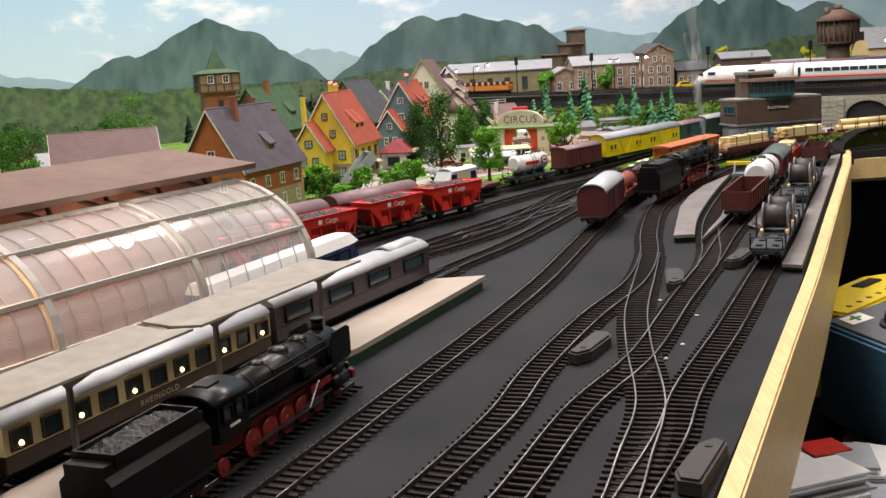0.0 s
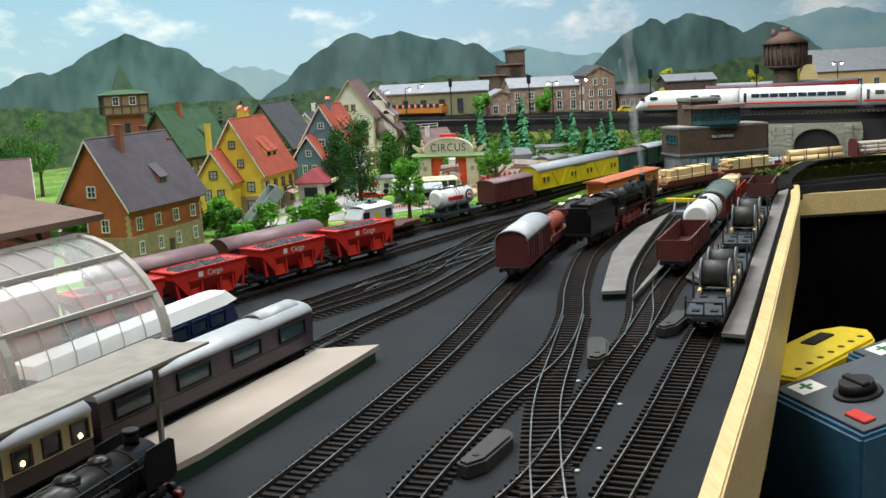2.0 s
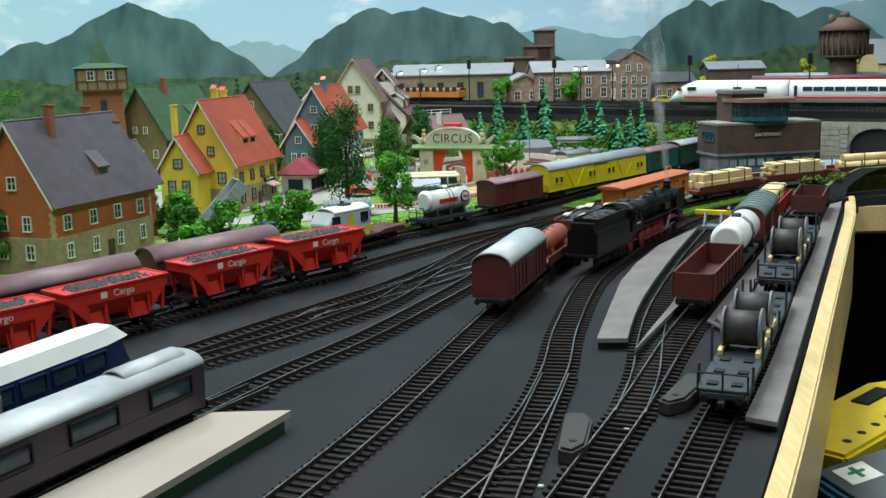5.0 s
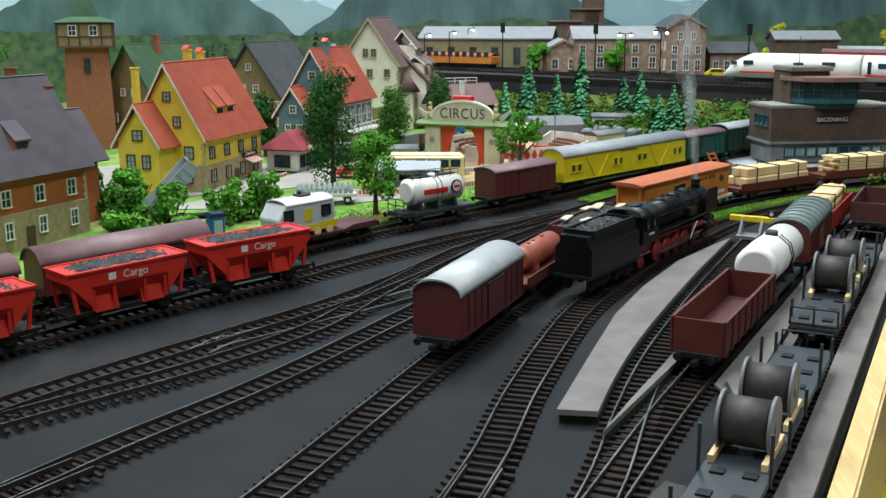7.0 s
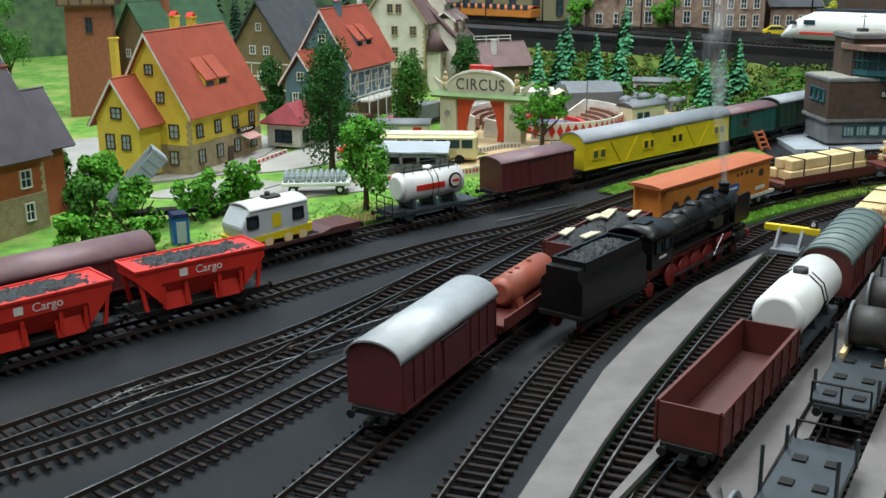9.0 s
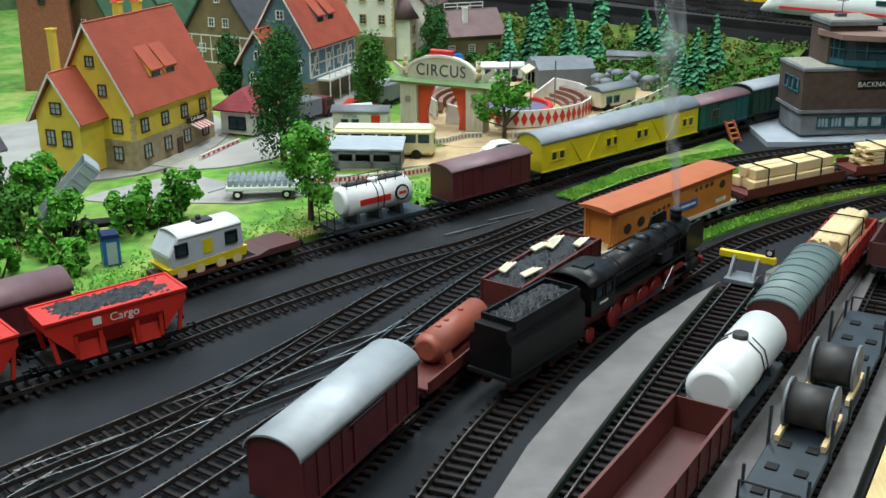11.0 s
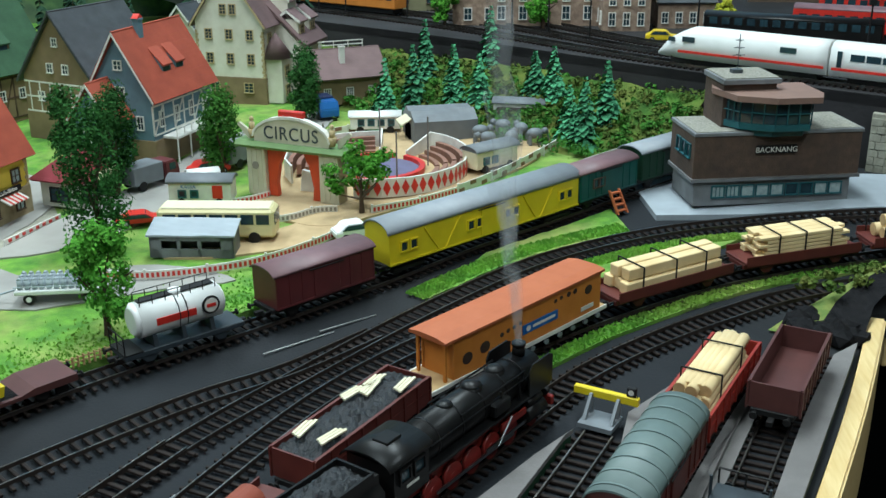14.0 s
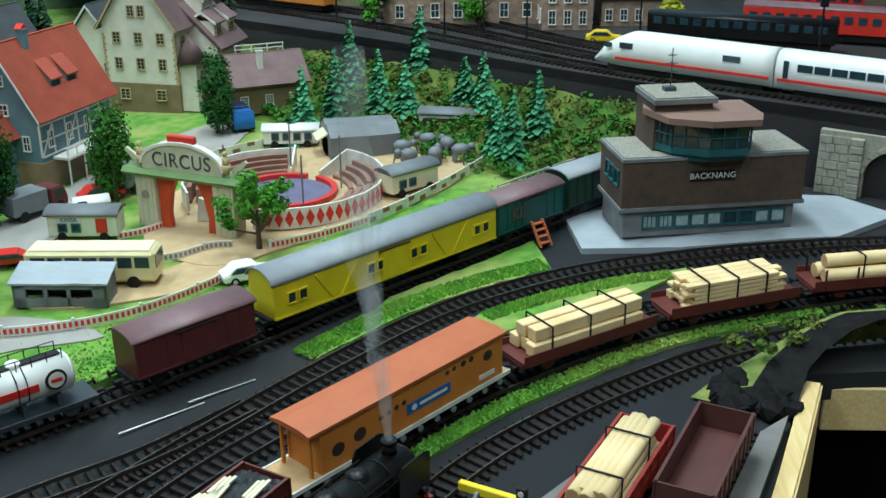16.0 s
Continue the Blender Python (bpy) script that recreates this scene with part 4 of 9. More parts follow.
# brick tower with timbered head
t = thing("brick_tower", "tall red brick tower with half-timbered head and green spire", "tower", on(-0.425, 2.25, 0.008), 20)
b = B()
prism(b, [(-0.036, 0), (0.036, 0), (0.031, 0.155), (-0.031, 0.155)], -0.031, 0.031, "y")
part("shaft", b, "brick_red", t)
b = B()
box(b, -0.040, 0.040, -0.040, 0.040, 0.155, 0.192)
part("head", b, "brown_wall", t)
b = B()
for s in (-1, 1):
    for i in range(6):
        u = -0.039 + i * 0.0156
        box(b, u - 0.0014, u + 0.0014, s * 0.0404 - 0.0008, s * 0.0404 + 0.0008, 0.155, 0.192)
        box(b, s * 0.0404 - 0.0008, s * 0.0404 + 0.0008, u - 0.0014, u + 0.0014, 0.155, 0.192)
    for z in (0.156, 0.171, 0.190):
        box(b, -0.0415, 0.0415, s * 0.0404 - 0.0009, s * 0.0404 + 0.0009, z - 0.0012, z + 0.0012)
        box(b, s * 0.0404 - 0.0009, s * 0.0404 + 0.0009, -0.0415, 0.0415, z - 0.0012, z + 0.0012)
part("timber_frame", b, "brown_timber", t)
for xx in (-0.018, 0.012):
    window(t, xx, -0.040, 0.173, 0.010, 0.014, "-y")
window(t, 0.0, -0.0312, 0.118, 0.008, 0.020, "-y", "brown_timber")
b = B()
cyl(b, (0, 0, 0.192), (0, 0, 0.200), 0.064, 0.030, seg=4)
cyl(b, (0, 0, 0.200), (0, 0, 0.245), 0.026, 0.001, seg=4)
bmesh.ops.rotate(b, verts=b.verts, cent=(0, 0, 0), matrix=Matrix.Rotation(radians(45), 3, "Z"))
part("spire", b, "tile_green", t)

# kiosk with crimson roof
t = thing("kiosk", "white shop kiosk with crimson hipped roof", "kiosk", on(-0.058, 2.005, 0.010), 76)
b = B()
box(b, -0.030, 0.030, -0.022, 0.022, 0, 0.026)
part("wall", b, "trim_white", t)
b = B()
box(b, -0.036, 0.036, -0.030, 0.028, 0.026, 0.028)
a = [b.verts.new(v) for v in ((-0.038, -0.032, 0.028), (0.038, -0.032, 0.028), (0.038, 0.030, 0.028), (-0.038, 0.030, 0.028), (-0.020, 0, 0.050), (0.020, 0, 0.050))]
for f in ((0, 1, 5, 4), (1, 2, 5), (2, 3, 4, 5), (3, 0, 4)):
    b.faces.new([a[i] for i in f])
part("roof", b, "tile_crimson", t)
for xx in (-0.018, 0.0, 0.018):
    window(t, xx, -0.022, 0.006, 0.011, 0.013, "-y", "frameblack")
window(t, -0.030, 0.0, 0.006, 0.020, 0.013, "-x", "frameblack")
b = B()
box(b, -0.020, 0.020, -0.0345, -0.0320, 0.026, 0.033, bevel=0.001)
part("sign", b, "cream", t, "cream sign board under the eaves")

# ---------------------------------------------------------------- signal tower
t = thing("signal_tower", "brown brick signal tower with gravel roof and glazed cabin", "signal tower", (0.62, 2.034, gz(0.62, 2.034) + 0.006), 12.5)
b = B()
box(b, -0.0815 + 0.003, 0.0815 - 0.006, -0.032 + 0.002, 0.032, 0, 0.026, bevel=0.0006)
part("ground_floor", b, "concrete", t)
b = B()
box(b, -0.0815, 0.0815, -0.032, 0.034, 0.026, 0.068, bevel=0.0005)
box(b, -0.0830, 0.0830, -0.0335, 0.0355, 0.024, 0.0275, bevel=0.0003, mi=1)
part("upper_floor", b, ["brownblock", "concrete"], t)
b = B()
box(b, -0.0825, 0.0825, -0.033, 0.035, 0.068, 0.0715, bevel=0.0004)
part("parapet", b, "concrete", t)
b = B()
box(b, -0.0800, 0.0800, -0.0305, 0.0325, 0.0700, 0.0722)
part("roof_gravel", b, "gravelroof", t, "pale gravel on the flat roof")
for i in range(9):
    window(t, -0.055 + i * 0.0145, -0.030, 0.009, 0.011, 0.010, "-y", "petrol", "palepane" if i not in (5, 6) else "pane", (2, 0) if i < 2 else (0, 0))
for i in range(3):
    window(t, -0.0815, -0.018 + i * 0.014, 0.046, 0.009, 0.012, "-x", "petrol", "pane", (0, 0))
b = B()
box(b, -0.051, 0.000, -0.014, 0.034, 0.072, 0.1124)
part("stair_block", b, "brownblock", t)
b = B()
box(b, -0.053, 0.003, -0.018, 0.036, 0.1125, 0.1175, bevel=0.0005)
part("top_roof", b, "concrete", t)
b = B()
box(b, -0.051, 0.001, -0.016, 0.034, 0.1165, 0.1185)
part("top_gravel", b, "gravelroof", t)
cab = [(-0.050, -0.012), (-0.040, -0.030), (-0.012, -0.046), (0.022, -0.046), (0.030, -0.030), (0.030, 0.010), (-0.048, 0.010)]
b = B()
prism(b, cab, 0.074, 0.080, "z")
part("cabin_sill", b, "petrol", t)
b = B()
prism(b, [(x * 0.97, y * 0.97) for x, y in cab], 0.080, 0.100, "z")
part("cabin_glazing", b, "pane", t, "dark tinted cabin windows")
b = B()
for (xa, ya), (xb, yb) in zip(cab, cab[1:]):
    n = 3
    for i in range(n + 1):
        q = (xa + (xb - xa) * i / n, ya + (yb - ya) * i / n)
        cyl(b, (*q, 0.079), (*q, 0.101), 0.0007, seg=5)
    cyl(b, (xa, ya, 0.090), (xb, yb, 0.090), 0.0006, seg=5)
part("cabin_mullions", b, "petrol", t, "petrol green window bars")
b = B()
prism(b, [(-0.056, 0.002), (-0.046, -0.036), (-0.014, -0.053), (0.028, -0.053), (0.037, -0.034), (0.037, 0.014), (-0.05, 0.02)], 0.101, 0.1065, "z")
part("cabin_roof", b, "roofbrown", t, "brown overhanging cabin roof")
b = B()
prism(b, [(-0.045, -0.008), (-0.036, -0.028), (-0.012, -0.040), (0.018, -0.040), (0.026, -0.028), (0.026, 0.0)], 0.068, 0.075, "z")
part("cabin_bracket", b, "petrol", t)
b = B()
box(b, -0.022, 0.017, -0.0336, -0.0318, 0.050, 0.058)
sg = part("station_sign", b, "frameblack", t, "black station name board with white letters")
fc = bpy.data.curves.new("station_text", "FONT")
fc.body, fc.size, fc.extrude, fc.align_x = "BACKNANG", 0.0074, 0.0002, "CENTER"
fo = new("lettering", fc)
fo.data.materials.append(M["trim_white"])
fo.parent = sg
fo.matrix_basis = pose(-0.0025, -0.0338, 0.0515, 90, 0, 0)
b = B()
cyl(b, (-0.03, 0.01, 0.118), (-0.03, 0.01, 0.155), 0.0005, seg=5)
for z, r_ in ((0.135, 0.006), (0.142, 0.005), (0.149, 0.004)):
    cyl(b, (-0.03 - r_, 0.01, z), (-0.03 + r_, 0.01, z), 0.0004, seg=5)
    cyl(b, (-0.03, 0.01 - r_, z), (-0.03, 0.01 + r_, z), 0.0004, seg=5)
box(b, -0.036, -0.026, 0.006, 0.014, 0.118, 0.122)
part("antenna", b, "boxgrey", t)
blob = [(0.515, 1.972), (0.60, 1.975), (0.70, 1.995), (0.735, 1.998), (0.80, 2.05), (0.76, 2.10), (0.56, 2.12), (0.50, 2.065)]
b = B()
sheet(b, blob, 0.0055, 0.006)
tagged(part("pavement", b, "apron"), "pale blue paved apron round the signal tower", "pavement", kind="structure")

# ---------------------------------------------------------------- upper level
DECK = 0.112
WALL = [(-0.12, 2.72), (0.05, 2.61), (0.30, 2.45), (0.54, 2.275), (0.72, 2.155), (0.90, 2.06), (1.2, 1.985), (2.2, 1.95)]
WL = spline(WALL, 0.02)
b = B()
deck_pts = [(p.x, p.y) for p in WL] + [(3.2, 2.2), (3.2, 3.35), (-0.6, 3.35), (-0.35, 3.0)]
a = [b.verts.new((x, y, DECK)) for x, y in deck_pts]
c = [b.verts.new((x, y, DECK - 0.012)) for x, y in deck_pts]
b.faces.new(a)
b.faces.new(c[::-1])
for i in range(len(a)):
    b.faces.new((a[i], c[i], c[(i + 1) % len(a)], a[(i + 1) % len(a)]))
bmesh.ops.recalc_face_normals(b, faces=b.faces)
tagged(part("ground_upper", b, "dark_wall"), "dark deck of the upper station level", "ground", kind="structure")
b = B()
prev = None
for p in WL:
    ring = [b.verts.new((p.x, p.y + d, z)) for d, z in ((0, -0.01), (0, DECK - 0.001), (0.014, DECK - 0.001), (0.014, -0.01))]
    if prev:
        for k in range(4):
            b.faces.new((prev[k], prev[(k + 1) % 4], ring[(k + 1) % 4], ring[k]))
    prev = ring
bmesh.ops.recalc_face_normals(b, faces=b.faces)
tagged(part("wall_retaining", b, "dark_wall"), "dark grey retaining wall of the upper level", "wall", kind="structure")
# grassy bank at its foot
b = B()
prev = None
for i, p in enumerate(WL):
    if p.x > 0.60:
        break
    ring = []
    for k in range(9):
        f = k / 8
        y = p.y - 0.004 - f * 0.15
        x = p.x - f * 0.07
        z = gz(x, y) + 0.006 + 0.052 * (1 - f) ** 1.4 + 0.010 * (1 - f) * noise.noise((x * 25, y * 25, 4))
        ring.append(b.verts.new((x, y, z)))
    if prev:
        for k in range(8):
            b.faces.new((prev[k], ring[k], ring[k + 1], prev[k + 1])).smooth = True
    prev = ring
bmesh.ops.recalc_face_normals(b, faces=b.faces)
M["bank"] = mat("bank_scatter", (0.085, 0.17, 0.030), (0.035, 0.080, 0.018), 60, 0.95, bump=1.0, bscale=700, detail=8.0, dirt=(0.20, 0.19, 0.05), dirt_amt=0.8, spec=0.1)
tagged(part("embankment", b, "bank"), "grassy embankment below the retaining wall", "embankment", kind="structure")


# stone portal to the right of the tower
def portal():
    t = thing("tunnel_portal", "pale stone tunnel portal with arch and buttresses", "portal", (0.745, 2.128, gz(0.745, 2.13)), -26)
    t.matrix_basis = t.matrix_basis @ Matrix.Diagonal((0.82, 1, 0.94, 1))
    b = B()
    H = 0.066
    prof = [(0, 0), (0.053, 0)] + [(0.100 - 0.047 * math.cos(math.pi * k / 10), 0.026 + 0.030 * math.sin(math.pi * k / 10)) for k in range(11)] + [(0.147, 0), (0.190, 0), (0.190, H), (0, H)]
    prism(b, prof, 0, 0.010, "y")
    part("wall", b, "stone_pale", t)
    b = B()
    for k in range(11):
        a0, a1 = math.pi * k / 11, math.pi * (k + 1) / 11 - 0.03
        pts = [(0.100 - r * math.cos(a_), 0.026 + r * 0.64 * math.sin(a_)) for r, a_ in ((0.047, a0), (0.054, a0), (0.054, a1), (0.047, a1))]
        prism(b, pts, -0.003, 0.004, "y")
    part("arch_stone", b, "stone_pale", t)
    for x in (0.043, 0.166):
        b = B()
        for i in range(8):
            box(b, x - 0.007, x + 0.007, -0.006 + 0.0003 * (i % 3), 0.001, i * 0.0078, i * 0.0078 + 0.0072, bevel=0.0006)
        part("buttress", b, "stone_pale", t)
    # inside of the tunnel, its darkness painted as near-black colour
    b = B()
    box(b, 0.045, 0.152, 0.012, 0.09, 0, 0.060)
    bmesh.ops.reverse_faces(b, faces=b.faces)
    part("tunnel_mouth", b, "black", t)
    b = B()
    random.seed(4)
    for r_ in range(7):
        x = 0.0
        while x < 0.188:
            w_ = random.uniform(0.008, 0.016)
            z = r_ * 0.0088
            x2 = min(x + w_, 0.214)
            inside = 0.044 < (x + x2) / 2 < 0.146 and z < 0.068
            if not inside:
                box(b, x + 0.0004, x2 - 0.0004, -random.uniform(0.0006, 0.0018), 0.001, z + 0.0004, z + 0.0084, bevel=0.0003)
            x = x2
    part("stone_courses", b, "stone_pale", t)


portal()


# ICE-like express train on the upper level
def express():
    t = thing("express_train", "white high speed express train with red stripe", "train", (0.543, 2.300, DECK + 0.006), -32.7)
    def car(x0, L, nose):
        prof = [(-0.0165, 0.006), (-0.0165, 0.024), (-0.0145, 0.035), (-0.009, 0.0405), (0, 0.0415), (0.009, 0.0405), (0.0145, 0.035), (0.0165, 0.024), (0.0165, 0.006)]
        b = B()
        rings = []
        n = 14
        for i in range(n + 1):
            f = i / n
            x = x0 + L * f
            k = 1.0
            if nose:
                k = min(1.0, (max(f, 0.0) / 0.22)) ** 0.55 if f < 0.22 else 1.0
            rings.append([b.verts.new((x, y * (0.35 + 0.65 * k), 0.006 + (z - 0.006) * (0.12 + 0.88 * k))) for y, z in prof])
        for r0, r1 in zip(rings, rings[1:]):
            for k in range(len(prof)):
                f = b.faces.new((r0[k], r1[k], r1[(k + 1) % len(prof)], r0[(k + 1) % len(prof)]))
                f.smooth = True
        b.faces.new(rings[0])
        b.faces.new(rings[-1][::-1])
        bmesh.ops.recalc_face_normals(b, faces=b.faces)
        bd = part("car_body", b, "white", t)
        b = B()
        for s in (-1, 1):
            box(b, x0 + (0.03 if nose else 0.003), x0 + L - 0.003, s * 0.0168 - 0.0004, s * 0.0168 + 0.0004, 0.0125, 0.0152)
        part("red_stripe", b, "signalred", bd)
        b = B()
        for s in (-1, 1):
            if nose:
                box(b, x0 + 0.035, x0 + 0.05, s * 0.0164 - 0.0008, s * 0.0164 + 0.0006, 0.025, 0.031)
                box(b, x0 + L - 0.052, x0 + L - 0.034, s * 0.0164 - 0.0008, s * 0.0164 + 0.0006, 0.025, 0.031)
                box(b, x0 + 0.016, x0 + 0.024, s * 0.0135 - 0.0008, s * 0.0135 + 0.0006, 0.024, 0.029)
            else:
                for i in range(10):
                    box(b, x0 + 0.022 + i * (L - 0.044) / 10, x0 + 0.022 + (i + 0.88) * (L - 0.044) / 10, s * 0.0164 - 0.0008, s * 0.0164 + 0.0006, 0.024, 0.031)
                box(b, x0 + 0.008, x0 + 0.013, s * 0.0166 - 0.0008, s * 0.0166 + 0.0006, 0.016, 0.033)
        part("window_band", b, "pane", bd, "dark glazed window band")
        b = B()
        box(b, x0 + 0.02, x0 + L - 0.01, -0.013, 0.013, 0.0, 0.007)
        for f in (0.16, 0.26, 0.76, 0.86):
            for s in (-1, 1):
                cyl(b, (x0 + L * f, s * 0.009, 0.004), (x0 + L * f, s * 0.0115, 0.004), 0.005, seg=10)
        part("bogie", b, "frameblack", bd)
    car(0.0, 0.203, True)
    for i in range(4):
        car(0.2055 + i * 0.212, 0.2095, False)


express()
UP = [spline([(-0.1 + o, 2.80 + o * 0.8), (0.25 + o, 2.56 + o * 0.8), (0.543, 2.300 + o * 1.3), (0.714, 2.190 + o * 1.3), (0.92, 2.058 + o * 1.3), (1.3, 1.84 + o * 1.5)], 0.0078) for o in (0.0, 0.05, 0.10)]
for line in UP:
    t = thing("railway_track", "dark sleepered track on the upper level", "track", group="tracks of the upper level")
    for sgn in (1, -1):
        b = B()
        ribbon(b, line, sgn * 0.00875, 0.0010, DECK - 0.0, DECK + 0.005)
        for v in b.verts:
            v.co.z -= gz(v.co.x, v.co.y)
        part("rail", b, "rail", t)
    b = B()
    for i, p in enumerate(line[:-1]):
        d = line[i + 1] - p
        m_ = pose(p.x, p.y, DECK + 0.0002, 0, 0, math.degrees(math.atan2(d.y, d.x)))
        box(b, -0.0012, 0.0012, -0.015, 0.015, 0, 0.002, m=m_)
    part("sleeper", b, "sleeper", t)

# stone station building, sheds, silo, water tower on the upper level
h = house("rubble stone station building with grey slate roof", 0.512, 2.60, 95, 0.135, 0.036, 0.078, 0.098, "rubble", "tile_dark", base=DECK - gz(0.51, 2.6), ov=0.003, edge="rubble", group="upper level buildings",
          gable_rows=((0.008, 3, 0.008, 0.017, 0.040), (0.036, 3, 0.008, 0.013, 0.040), (0.060, 2, 0.007, 0.012, 0.022)), rows=((0.008, 4, 0.008, 0.017), (0.042, 4, 0.008, 0.013)))
h = house("rubble stone wing with grey roof", 0.40, 2.615, 5, 0.16, 0.045, 0.058, 0.078, "rubble", "grey_roof", base=DECK - gz(0.4, 2.6), ov=0.003, edge="rubble", group="upper level buildings",
          rows=((0.010, 5, 0.010, 0.018), (0.036, 5, 0.009, 0.013)))
h = house("small stone shed with gabled front", 0.305, 2.62, 95, 0.10, 0.040, 0.036, 0.056, "rubble", "grey_roof", base=DECK - gz(0.3, 2.6), ov=0.003, edge="rubble", group="upper level buildings", gable_rows=((0.008, 2, 0.010, 0.016, 0.03),))
h = house("small stone annex with grey green roof", 0.60, 2.60, 5, 0.085, 0.035, 0.034, 0.052, "rubble", "tile_dark", base=DECK - gz(0.6, 2.6), ov=0.003, edge="rubble", group="upper level buildings", rows=((0.008, 4, 0.008, 0.014),))
h = house("long olive workshop hall with low roof", 0.17, 2.80, -6, 0.26, 0.08, 0.055, 0.075, "olive_wall", "grey_roof", base=DECK - gz(0.17, 2.8), ov=0.003, edge="grey_roof", group="upper level buildings", rows=((0.012, 6, 0.012, 0.028),), pane="pane", frame_m="brown_timber")
h = house("dark wooden loading shed", 0.80, 2.90, 0, 0.13, 0.045, 0.05, 0.065, "wood_dark", "grey_roof", base=DECK - gz(0.8, 2.9), ov=0.003, edge="wood_dark", group="upper level buildings")
h = house("timber roundhouse shed with grey roof and yellow gables", 1.25, 2.80, -3, 0.36, 0.07, 0.055, 0.105, "pine", "grey_roof", base=DECK - gz(1.2, 2.8), ov=0.003, edge="pine", group="upper level buildings", rows=((0.02, 9, 0.012, 0.018),))
t = thing("coal_silo", "dark wooden coaling silo with stepped roofs", "silo", (0.36, 2.95, DECK), 4)
for i, (x0, x1, z1) in enumerate(((-0.07, -0.01, 0.085), (-0.025, 0.03, 0.110), (0.0, 0.040, 0.145), (0.04, 0.10, 0.07))):
    b = B()
    box(b, x0, x1, -0.03, 0.03, 0, z1, bevel=0.0006)
    part("bin", b, "wood_dark", t)
    b = B()
    box(b, x0 - 0.004, x1 + 0.004, -0.034, 0.034, z1, z1 + 0.004, bevel=0.0006)
    part("roof", b, "rust_roof", t)
t = thing("water_tower", "weathered wooden water tower with conical roof", "water tower", (0.925, 2.55, DECK), 0)
b = B()
cyl(b, (0, 0, 0), (0, 0, 0.075), 0.030, 0.026, seg=8)
part("shaft", b, "wood_dark", t)
b = B()
cyl(b, (0, 0, 0.072), (0, 0, 0.080), 0.030, 0.046, seg=8)
cyl(b, (0, 0, 0.080), (0, 0, 0.128), 0.046, 0.044, seg=8)
for i in range(24):
    a_ = 2 * math.pi * i / 24
    box(b, 0.0440, 0.0462, -0.0012, 0.0012, 0.081, 0.127, m=Matrix.Rotation(a_, 4, "Z"))
part("tank", b, "wood_dark", t)
b = B()
cyl(b, (0, 0, 0.127), (0, 0, 0.152), 0.054, 0.012, seg=8)
cyl(b, (0, 0, 0.152), (0, 0, 0.162), 0.009, seg=8)
cyl(b, (-0.025, 0, 0.14), (-0.025, 0, 0.158), 0.006, seg=8)
part("roof", b, "rust_roof", t)
b = B()
box(b, 0.044, 0.056, -0.008, 0.008, 0.080, 0.100)
part("balcony", b, "wood_dark", t)

# ---------------------------------------------------------------- station hall
def station_hall():
    x0, y0, head = -0.086, 0.968, 62.0
    t = thing("station_hall", "arched glass and steel station hall with brown roof", "station hall", (x0, y0, gz(x0, y0)), head)
    L, R, E0, H = 0.86, 0.090, 0.046, 0.074
    def arc(a, grow=0.0):
        return (R - (R + grow) * math.cos(a), E0 + (H + grow) * math.sin(a))
    n = 10
    b = B()
    prof = [arc(math.pi * k / n * 0.5, 0.0) for k in range(n + 1)] + [arc(math.pi * k / n * 0.5, -0.0006) for k in range(n, -1, -1)]
    prism(b, prof, -L, 0, "x")
    for f in b.faces:
        f.smooth = False
    gl = part("glazing", b, "glass", t, "clear plastic glazing of the arch")
    gl.visible_shadow = False
    for k in range(7):
        x = -k * 0.14
        b = B()
        pr = [arc(math.pi * j / 20 , 0.0022) for j in range(11)] + [arc(math.pi * j / 20, -0.0022) for j in range(10, -1, -1)]
        prism(b, pr, x - 0.003, x + 0.003, "x")
        part("rib", b, "hall_rib", t)
        b = B()
        box(b, x - 0.003, x + 0.003, -0.003, 0.003, 0.0, E0 + 0.002, bevel=0.0006)
        part("column", b, "post_grey", t)
    for j in (0, 3, 6, 9):
        y, z = arc(math.pi * j / 20 , 0.001)
        b = B()
        box(b, -L, 0.002, y - 0.0016, y + 0.0016, z - 0.0016, z + 0.0016)
        part("purlin", b, "hall_rib", t)
    b = B()
    for i in range(39):
        for j in range(0, 9):
            pa, pb = arc(math.pi * j / 20, 0.0008), arc(math.pi * (j + 1) / 20, 0.0008)
            cyl(b, (-0.022 * i, *pa), (-0.022 * i, *pb), 0.0005, seg=4)
    part("glazing_bar", b, "hall_rib", t)
    b = B()
    prism(b, [(0.072, 0.128), (0.174, 0.142), (0.174, 0.147), (0.070, 0.133)], -L, 0.024, "x")
    part("roof", b, "rust_roof", t, "flat brown station roof")
    b = B()
    for i in range(14):
        x = -0.03 - i * 0.058
        cyl(b, (x, 0.080, 0.116), (x - 0.028, 0.12, 0.134), 0.002, seg=5)
        cyl(b, (x, 0.080, 0.116), (x + 0.028, 0.12, 0.134), 0.002, seg=5)
    part("roof_brackets", b, "wood_dark", t)
    b = B()
    box(b, -L, -0.004, 0.099, 0.168, 0.0, 0.130)
    part("building", b, "brick_red", t)
    for x, col in ((-0.30, "bulb"), (-0.16, "bulb_white"), (-0.40, "bulb_white")):
        b = B()
        ball(b, (x, 0.054, 0.094), 0.005, 1)
        part("hanging_lamp", b, col, t, "glowing lamp under the glass")
    b = B()
    box(b, -L, 0.0, 0.064, 0.097, 0.0, 0.012, bevel=0.0005)
    part("hall_platform", b, "beige", t)


